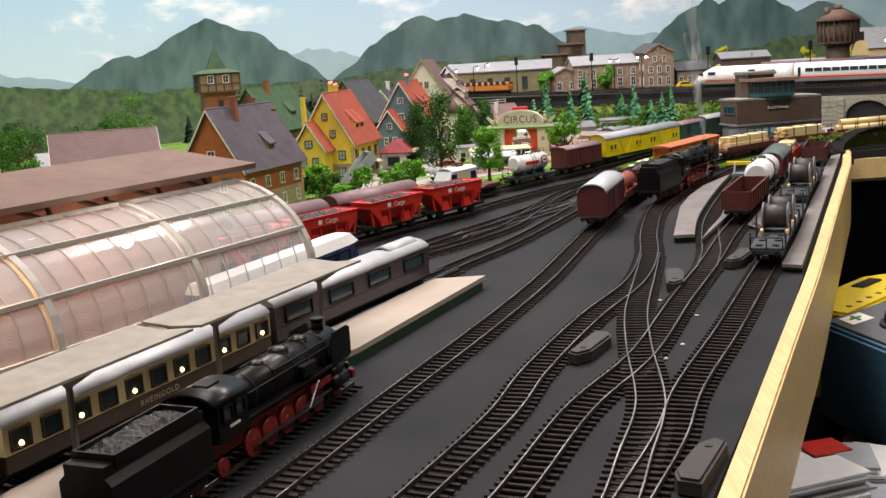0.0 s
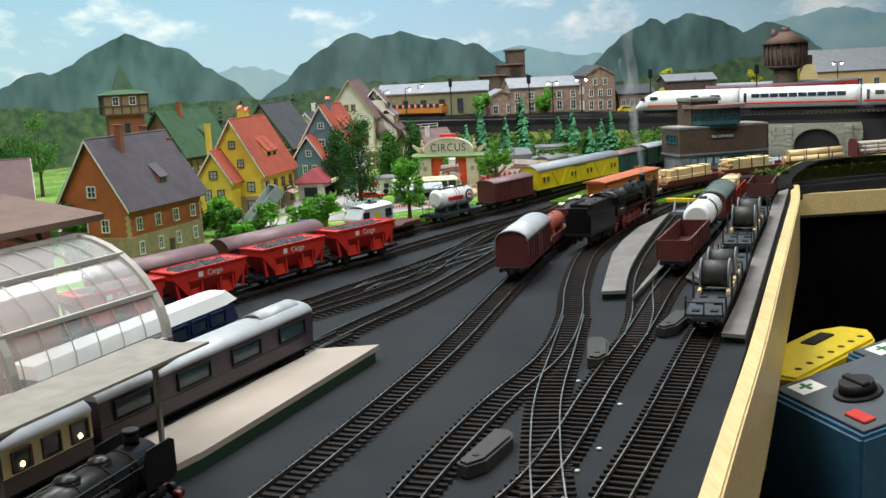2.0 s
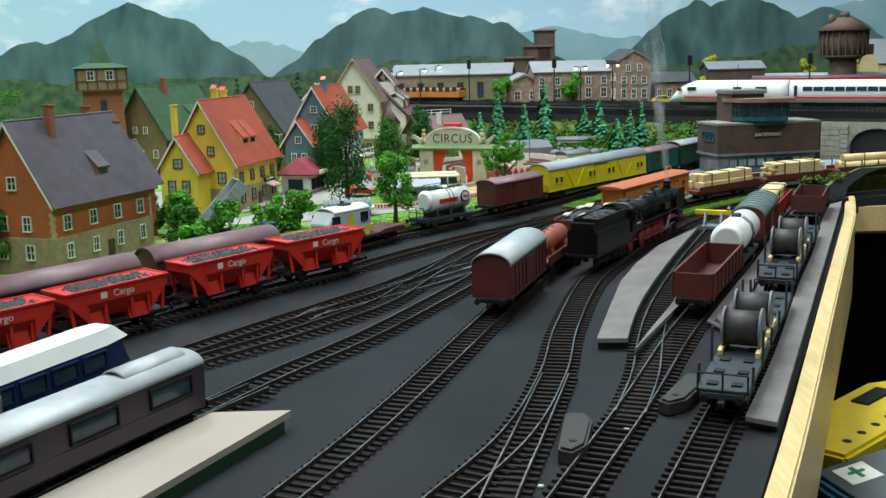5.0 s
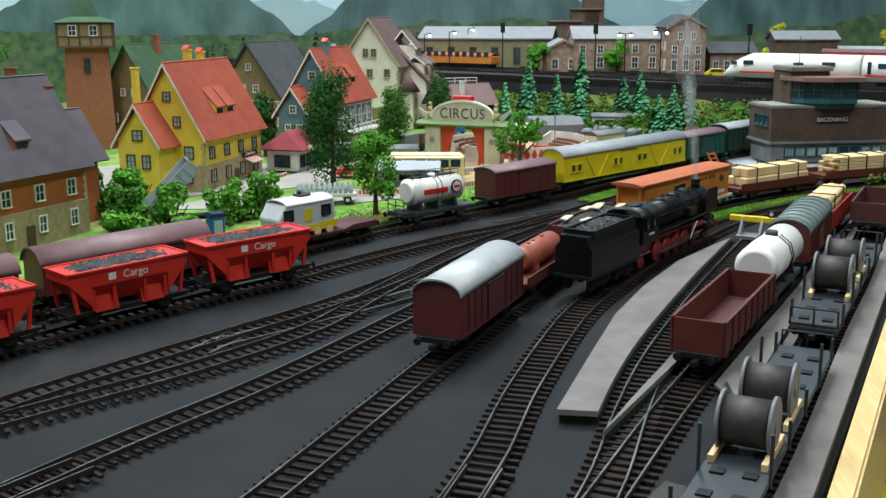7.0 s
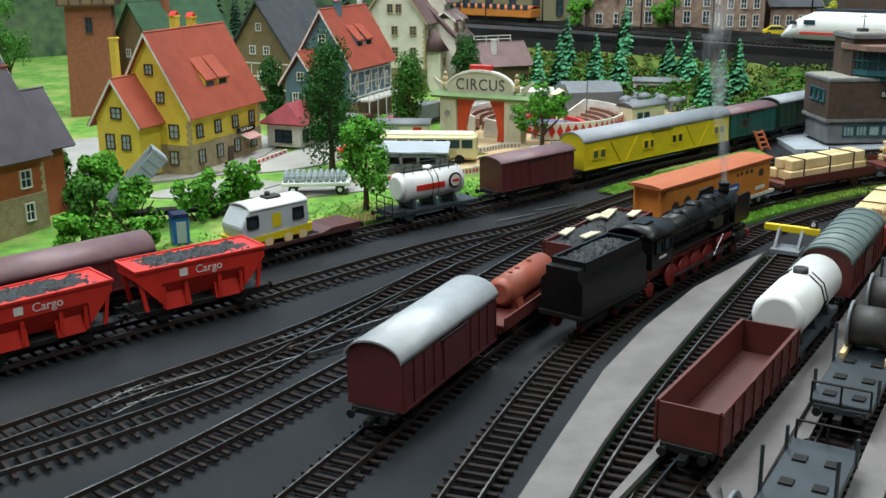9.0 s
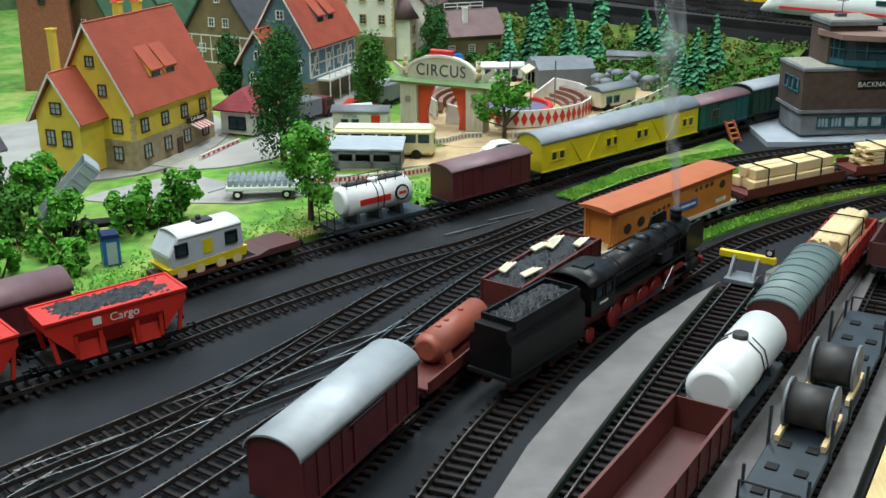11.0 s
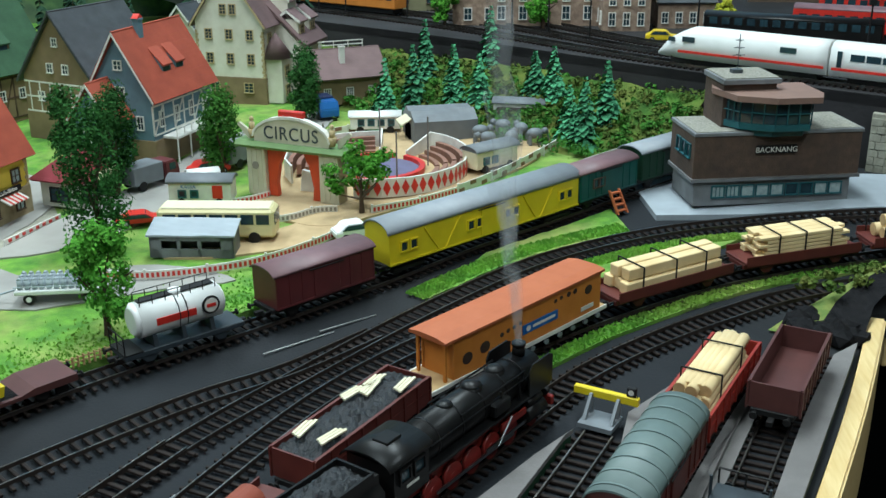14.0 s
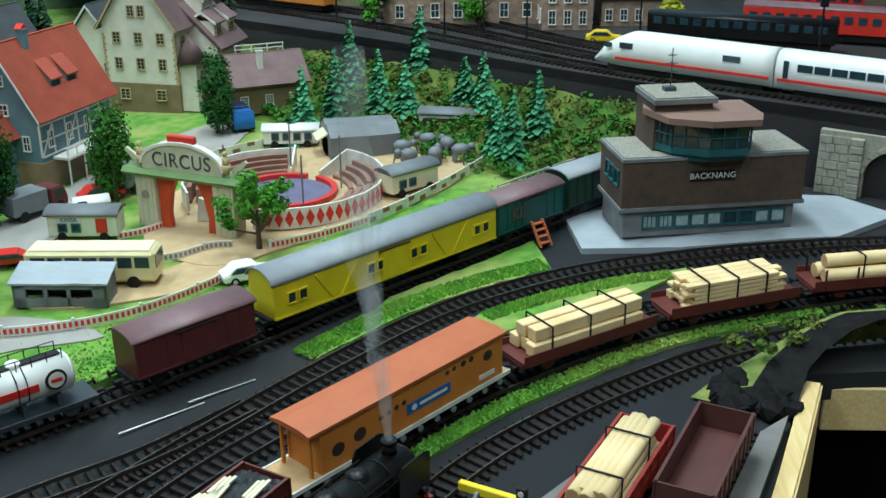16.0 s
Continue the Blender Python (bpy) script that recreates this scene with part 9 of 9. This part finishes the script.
def truck(x, y, rz, cab, load, label, L=0.07, group="model trucks"):
    t = thing("truck", label, "truck", on(x, y, 0.010), rz, group)
    b = B()
    prism(b, [(L / 2 - 0.020, 0.004), (L / 2, 0.004), (L / 2, 0.014), (L / 2 - 0.004, 0.024), (L / 2 - 0.020, 0.024)], -0.0125, 0.0125, "y")
    bmesh.ops.bevel(b, geom=list(b.edges), offset=0.0012, segments=2, affect="EDGES")
    c = part("cab", b, cab, t)
    b = B()
    prism(b, [(L / 2 - 0.0005, 0.0145), (L / 2 - 0.0038, 0.0225), (L / 2 - 0.0046, 0.0225), (L / 2 - 0.0013, 0.0145)], -0.0105, 0.0105, "y")
    box(b, L / 2 - 0.014, L / 2 - 0.006, -0.0129, 0.0129, 0.0145, 0.0215)
    part("window", b, "pane", c)
    b = B()
    box(b, -L / 2, L / 2 - 0.022, -0.0125, 0.0125, 0.0065, 0.026, bevel=0.0008)
    part("load_box", b, load, t)
    for x_ in (-L * 0.33, L * 0.33):
        for sy in (-1, 1):
            b = B()
            cyl(b, (x_, sy * 0.0095, 0.0052), (x_, sy * 0.0127, 0.0052), 0.0052, seg=12)
            part("wheel", b, "frameblack", t)


truck(0.078, 2.135, 65, "maroon", "tent_grey", "dark red lorry with grey cover")
truck(0.128, 2.335, -60, "signblue", "navy", "blue delivery truck beside the house", 0.045)
truck(0.0, 2.05, 60, "maroon", "tent_grey", "dark red lorry behind the kiosk", 0.06)


def bus():
    t = thing("bus", "beige long-distance bus on the lawn", "bus", on(0.120, 1.893, 0.010), 4, "model trucks")
    L = 0.105
    b = B()
    box(b, -L / 2, L / 2, -0.0135, 0.0135, 0.0045, 0.031, bevel=0.0028)
    bd = part("body", b, "ivory", t)
    b = B()
    box(b, -L / 2 + 0.004, L / 2 - 0.004, -0.0110, 0.0110, 0.0305, 0.0322, bevel=0.0006)
    part("roof", b, "cream", bd)
    for i in range(7):
        for sy in (-1, 1):
            b = B()
            x_ = -L / 2 + 0.006 + i * 0.0138
            box(b, x_, x_ + 0.0115, sy * 0.0136 - 0.0003, sy * 0.0136 + 0.0003, 0.0175, 0.0265)
            part("window", b, "pane", bd)
    b = B()
    box(b, L / 2 - 0.0003, L / 2 + 0.0004, -0.011, 0.011, 0.0165, 0.0270)
    part("windscreen", b, "pane", bd)
    for x_ in (-0.030, 0.034):
        for sy in (-1, 1):
            b = B()
            cyl(b, (x_, sy * 0.011, 0.0052), (x_, sy * 0.0140, 0.0052), 0.0053, seg=14)
            part("wheel", b, "frameblack", t)


bus()
t = thing("market_shelter", "grey concrete shelter with pale corrugated roof", "shelter", on(0.108, 1.858, 0.009), 3)
b = B()
for x0, x1 in ((-0.036, -0.026), (-0.012, -0.009), (0.006, 0.009), (0.026, 0.037)):
    box(b, x0, x1, -0.0125, -0.0105, 0, 0.020)
box(b, -0.036, 0.037, -0.0125, -0.0105, 0, 0.008)
box(b, -0.036, 0.037, -0.0125, -0.0105, 0.0155, 0.020)
box(b, -0.036, 0.037, 0.0105, 0.0125, 0, 0.022)
for x in (-0.036, 0.035):
    box(b, x, x + 0.002, -0.0125, 0.0125, 0, 0.020)
part("wall", b, "concrete", t)
b = B()
prism(b, [(-0.0145, 0.0195), (0.0145, 0.0265), (0.0145, 0.0280), (-0.0145, 0.0212)], -0.038, 0.039, "x")
bmesh.ops.subdivide_edges(b, edges=list(b.edges), cuts=5, use_grid_fill=True)
for v in b.verts:
    v.co.z += 0.0008 * noise.noise(v.co * 160)
part("roof", b, "apron", t)
# bottle trailer
t = thing("drinks_trailer", "white flat trailer carrying rows of grey gas bottles", "trailer", on(0.030, 1.757, 0.0095), 11)
b = B()
box(b, -0.032, 0.034, -0.0125, 0.0125, 0.008, 0.0115, bevel=0.0006)
part("bed", b, "white", t)
for i in range(11):
    for j in range(3):
        b = B()
        x_, y_ = -0.028 + i * 0.0056, -0.0075 + j * 0.0075
        cyl(b, (x_, y_, 0.0115), (x_, y_, 0.0195), 0.0022, seg=9)
        cyl(b, (x_, y_, 0.0195), (x_, y_, 0.0210), 0.0022, 0.0008, seg=9)
        part("gas_bottle", b, "lorry_grey", t)
b = B()
for y_ in (-0.012, 0.012):
    box(b, -0.032, 0.034, y_ - 0.0004, y_ + 0.0004, 0.0145, 0.0152)
cyl(b, (-0.032, 0, 0.009), (-0.050, 0, 0.004), 0.0009, seg=6)
part("rail", b, "lorry_grey", t)
for x_ in (-0.021, 0.024):
    for sy in (-1, 1):
        b = B()
        cyl(b, (x_, sy * 0.009, 0.0045), (x_, sy * 0.0122, 0.0045), 0.0045, seg=12)
        wh = part("wheel", b, "frameblack", t)
        b = B()
        cyl(b, (x_, sy * 0.0121, 0.0045), (x_, sy * 0.0127, 0.0045), 0.0022, seg=10)
        part("hub_cap", b, "white", wh)
# tipping truck
t = thing("tipper_truck", "tipping truck with raised grey loading box", "truck", on(-0.078, 1.655, 0.009), 28, "model trucks")
b = B()
box(b, -0.050, 0.052, -0.008, 0.008, 0.006, 0.010, bevel=0.0006)
part("chassis", b, "frameblack", t)
for x_ in (-0.030, -0.016, 0.038):
    for sy in (-1, 1):
        b = B()
        cyl(b, (x_, sy * 0.008, 0.0055), (x_, sy * 0.0115, 0.0055), 0.0055, seg=12)
        part("wheel", b, "frameblack", t)
tm = pose(-0.042, 0, 0.012, 0, -46, 0)
b = B()
box(b, 0, 0.062, -0.013, 0.013, 0.0, 0.0012, m=tm)
for sy in (-1, 1):
    box(b, 0, 0.062, sy * 0.013 - 0.0006, sy * 0.013 + 0.0006, 0.0, 0.015, m=tm)
    for i in range(8):
        box(b, 0.002 + i * 0.0082, 0.0033 + i * 0.0082, sy * 0.0138 - 0.0006, sy * 0.0138 + 0.0006, 0.0, 0.015, m=tm)
box(b, 0.0608, 0.062, -0.013, 0.013, 0.0, 0.015, m=tm)
part("loading_box", b, "lorry_grey", t, "grey blue ribbed steel box")
b = B()
box(b, 0.004, 0.045, -0.0118, 0.0118, 0.0014, 0.0030, m=tm)
part("sand_rest", b, "sand", t)
# portable toilet
t = thing("portable_toilet", "small blue portable toilet cabin", "toilet cabin", on(-0.040, 1.583, 0.008), 35)
b = B()
box(b, -0.0068, 0.0068, -0.0068, 0.0068, 0, 0.024, bevel=0.0008)
bd = part("cabin", b, "signblue", t)
b = B()
prism(b, [(-0.0078, 0.0235), (0.0078, 0.0235), (0.006, 0.0265), (-0.006, 0.0265)], -0.0078, 0.0078, "y")
part("roof", b, "navy", t)
b = B()
box(b, -0.004, 0.004, -0.0074, -0.0068, 0.002, 0.020)
part("door", b, "lorry_grey", bd)

# ---------------------------------------------------------------- lineside details
t = thing("buffer_stop", "grey buffer stop with yellow cross beam", "buffer stop", on(0.450, 1.594, 0.004), 66)
b = B()
for sy in (-1, 1):
    prism(b, [(-0.014, 0), (-0.010, 0), (0.002, 0.014), (-0.001, 0.016)], sy * 0.0088 - 0.001, sy * 0.0088 + 0.001, "y")
    box(b, -0.001, 0.003, sy * 0.0088 - 0.001, sy * 0.0088 + 0.001, 0, 0.016)
box(b, -0.016, 0.004, -0.011, 0.011, 0.0, 0.003)
part("frame", b, "spool_grey", t)
b = B()
box(b, 0.001, 0.005, -0.021, 0.021, 0.013, 0.0185, bevel=0.0006)
part("beam", b, "work_yellow", t, "yellow cross beam")
b = B()
box(b, 0.002, 0.005, -0.019, -0.013, 0.0185, 0.0245, bevel=0.0004)
part("signal_box", b, "frameblack", t)
b = B()
cyl(b, (0.0015, -0.016, 0.0215), (0.0019, -0.016, 0.0215), 0.0018, seg=10)
part("signal_disc", b, "trim_white", t)


def switch_machine(x, y, rz, L=0.062):
    t = thing("point_motor", "flat grey brown track point motor cover", "point motor", on(x, y, 0.0004), rz, "point motors")
    b = B()
    prism(b, [(-L / 2, -0.004), (-L / 2 + 0.012, -0.0105), (L / 2 - 0.010, -0.0105), (L / 2, -0.006), (L / 2, 0.006), (-L / 2 + 0.004, 0.004)], 0, 0.0085, "z")
    bmesh.ops.bevel(b, geom=[e for e in b.edges if e.verts[0].co.z > 0.008 and e.verts[1].co.z > 0.008], offset=0.0016, segments=2, affect="EDGES")
    part("cover", b, "motor_dark", t)
    b = B()
    cyl(b, (-L / 2 + 0.015, -0.003, 0.0084), (-L / 2 + 0.015, -0.003, 0.0090), 0.0022, seg=10)
    part("lever", b, "frameblack", t)


for x, y, rz in ((0.128, 0.800, 62), (0.226, 0.985, 78), (0.160, 0.575, 242), (0.300, 1.050, 60), (0.335, 1.555, 50)):
    switch_machine(x, y, rz)
for x, y in ((0.223, 0.874), (0.196, 0.80), (0.178, 0.770), (0.166, 0.736), (0.205, 0.93), (0.26, 1.003)):
    t = thing("stud", "small white headed track pin on the board", "pin", on(x, y, 0.0), 0, "track pins")
    b = B()
    ball(b, (0, 0, 0.0008), 0.0020, 1, 0.5)
    part("head", b, "trim_white", t)
SWITCH = [[(0.041, 1.285), (0.096, 1.339), (0.147, 1.391), (0.189, 1.442), (0.22, 1.501)], [(0.037, 1.27), (0.066, 1.329), (0.12, 1.387), (0.173, 1.445), (0.226, 1.489)]]
# diverging rails of the double points
for pts in SWITCH:
    line = spline(pts, 0.012)
    for off in (-0.0085, 0.0085):
        t = thing("switch_rail", "polished steel diverging rail of the points", "rail", (0, 0, 0), 0, "switch rails")
        b = B()
        ribbon(b, line, off, 0.0010, 0.0018, 0.0054)
        part("rail", b, "rail_bright", t)
# loose shiny rods by the points
for x, y, rz, L in ((0.235, 1.700, 44, 0.06), (0.265, 1.735, 42, 0.05)):
    t = thing("point_rod", "bright loose steel rod beside the points", "rod", on(x, y, 0.0012), rz, "point rods")
    b = B()
    cyl(b, (-L / 2, 0, 0), (L / 2, 0, 0), 0.0008, seg=6)
    part("rod", b, "steel", t)


def yard_lamp(x, y, z, h, double=True, bulb="bulb_white", group="yard lamps"):
    t = thing("yard_lamp", "tall dark lattice yard lamp with lit heads", "lamp", (x, y, z), 10, group)
    b = B()
    cyl(b, (0, 0, 0), (0, 0, h), 0.0014, 0.0008, seg=6)
    box(b, -0.003, 0.003, -0.003, 0.003, 0, 0.004)
    for s in ((-1, 1) if double else (1,)):
        cyl(b, (0, 0, h), (s * 0.010, 0, h + 0.002), 0.0006, seg=5)
    part("mast", b, "frameblack", t)
    for s in ((-1, 1) if double else (1,)):
        b = B()
        cyl(b, (s * 0.010, 0, h - 0.001), (s * 0.010, 0, h + 0.003), 0.0035, 0.001, seg=10)
        hd = part("lamp_head", b, "frameblack", t)
        b = B()
        ball(b, (s * 0.010, 0, h - 0.0022), 0.0026, 1)
        part("bulb", b, bulb, hd, "glowing bulb")


for x, y, h in ((0.465, 2.46, 0.075), (0.41, 2.50, 0.07), (0.10, 2.66, 0.07), (0.13, 2.75, 0.075), (0.05, 2.70, 0.065), (-0.06, 2.70, 0.07), (1.06, 2.60, 0.08)):
    yard_lamp(x, y, DECK if x > 0 else DECK - 0.02, h, x > 0.4)
# catenary-like masts
for x, y in ((0.60, 2.42), (0.36, 2.50), (0.20, 2.62), (0.78, 2.30)):
    t = thing("signal_mast", "slim dark mast with signal head", "mast", (x, y, DECK), 0, "masts")
    b = B()
    cyl(b, (0, 0, 0), (0, 0, 0.085), 0.0015, 0.001, seg=6)
    part("pole", b, "frameblack", t)
    b = B()
    box(b, -0.004, 0.004, -0.003, 0.003, 0.070, 0.088, bevel=0.0006)
    part("head", b, "frameblack", t)
# stabled trains on the upper level
def stabled(x, y, rz, L, body, roof, label, h=0.036):
    t = thing("stabled_train", label, "train", (x, y, DECK + 0.005), rz, "stabled trains")
    b = B()
    box(b, -L / 2, L / 2, -0.0155, 0.0155, 0.007, h, bevel=0.0014)
    bd = part("body", b, body, t)
    b = B()
    roof_arch(b, L, 0.031, h - 0.001, 0.006)
    part("roof", b, roof, t)
    b = B()
    box(b, -L / 2 + 0.006, L / 2 - 0.006, -0.012, 0.012, 0.0, 0.007)
    part("running_gear", b, "frameblack", t)
    for i in range(int(L / 0.016)):
        b = B()
        x_ = -L / 2 + 0.008 + i * 0.016
        box(b, x_, x_ + 0.010, -0.0160, -0.0153, 0.020, 0.029)
        part("window", b, "pane", bd)


stabled(0.86, 2.46, -20, 0.26, "signalred", "maroon_roof", "red locomotive stabled on the upper level")
stabled(0.72, 2.43, -20, 0.22, "locoblack", "locoblack", "black locomotive stabled on the upper level", 0.030)
stabled(0.95, 2.62, -14, 0.3, "signalred", "silver", "red railcar stabled on the upper level")
stabled(0.10, 2.70, -30, 0.20, "orange_ply", "orange_roof", "orange wagon stabled on the upper level", 0.022)
stabled(0.02, 2.78, -30, 0.14, "signblue", "silver", "blue coach stabled on the upper level")
stabled(1.5, 2.35, -12, 0.5, "navy", "silver", "blue train stabled on the upper level")

# ---------------------------------------------------------------- below the edge: control boxes, yellow tool, papers
def controller(x, y, z, rz, label):
    t = thing("train_controller", label, "controller", (x, y, z), rz, "train controllers")
    b = B()
    prism(b, [(-0.055, -0.099), (0.055, -0.099), (0.055, 0.0), (-0.055, 0.022)], -0.070, 0.070, "y")
    bmesh.ops.bevel(b, geom=list(b.edges), offset=0.003, segments=2, affect="EDGES")
    bd = part("case", b, "boxblue", t)
    sl = math.degrees(math.atan2(-0.022, 0.11))
    pm = pose(0, 0, 0.0125, 0, -sl, 0)
    b = B()
    box(b, -0.050, 0.050, -0.064, 0.064, -0.001, 0.0012, bevel=0.0006, m=pm)
    pn = part("panel", b, "boxgrey", bd, "dark grey sloping control panel")
    b = B()
    cyl(b, pm @ Vector((0.008, 0, 0.001)), pm @ Vector((0.008, 0, 0.004)), 0.021, 0.020, seg=28)
    cyl(b, pm @ Vector((0.008, 0, 0.004)), pm @ Vector((0.008, 0, 0.013)), 0.016, 0.0145, seg=24)
    box(b, 0.004, 0.012, -0.015, 0.015, 0.012, 0.0155, bevel=0.001, m=pm)
    part("knob", b, "frameblack", pn, "large black rotary knob")
    b = B()
    box(b, 0.030, 0.042, 0.028, 0.054, 0.001, 0.0035, bevel=0.0006, m=pm)
    part("button", b, "signalred", pn, "red push button")
    b = B()
    box(b, 0.018, 0.042, -0.056, -0.030, 0.001, 0.0020, m=pm)
    lb = part("sticker", b, "trim_white", pn)
    b = B()
    box(b, 0.0285, 0.0315, -0.052, -0.036, 0.002, 0.0026, m=pm)
    box(b, 0.024, 0.036, -0.046, -0.043, 0.002, 0.0026, m=pm)
    part("arrow", b, "shutter_green", lb)
    return t


controller(0.478, 1.087, -0.083, 193, "blue train controller with grey panel and black knob")
controller(0.595, 1.195, -0.083, 193, "blue train controller with grey panel and black knob")
t = thing("tool_case", "yellow plastic tool with row of dark holes", "tool", (0.505, 1.272, -0.182), 45)
b = B()
prism(b, [(-0.11, -0.032), (0.07, -0.034), (0.105, -0.014), (0.105, 0.018), (0.07, 0.036), (0.0, 0.036), (-0.02, 0.028), (-0.11, 0.028)], 0, 0.100, "z")
bmesh.ops.bevel(b, geom=list(b.edges), offset=0.003, segments=2, affect="EDGES")
bd = part("body", b, "toolyellow", t)
for i in range(7):
    b = B()
    cyl(b, (-0.08 + i * 0.025, -0.018, 0.0995), (-0.08 + i * 0.025, -0.018, 0.1004), 0.0036, seg=12)
    part("hole", b, "frameblack", bd)
b = B()
box(b, 0.01, 0.060, 0.006, 0.022, 0.0995, 0.102, bevel=0.001)
part("grip", b, "frameblack", bd)
t = thing("shelf", "dark shelf board under the layout edge", "shelf", (0, 0, 0), 0)
b = B()
prism(b, [(0.21, 0.50), (0.62, 0.50), (0.95, 1.60), (0.62, 1.60), (0.30, 0.80)], -0.200, -0.182, "z")
part("board", b, "wood_dark", t)
random.seed(31)
for i, (x, y, rz, w, h, n, m) in enumerate(((0.308, 0.898, 20, 0.09, 0.07, 14, "paper"), (0.354, 0.956, -12, 0.08, 0.06, 10, "paper"), (0.362, 0.895, 35, 0.08, 0.06, 6, "apron"), (0.399, 0.976, 60, 0.07, 0.05, 5, "paper"))):
    t = thing("paper_stack", "loose stack of printed leaflets and plastic sleeves", "papers", (x, y, -0.182), rz, "papers on the shelf")
    for k in range(n):
        b = B()
        o, q = random.uniform(-0.006, 0.006), random.uniform(-0.006, 0.006)
        box(b, -w / 2 + o, w / 2 + o, -h / 2 + q, h / 2 + q, k * 0.0032, k * 0.0032 + 0.0024)
        part("leaflet", b, m if k % 3 else "apron", t)
t = thing("red_card", "bright red square card on the papers", "card", (0.342, 0.934, -0.1365), 15)
b = B()
box(b, -0.018, 0.018, -0.015, 0.015, 0, 0.0015)
part("card", b, "signalred", t)
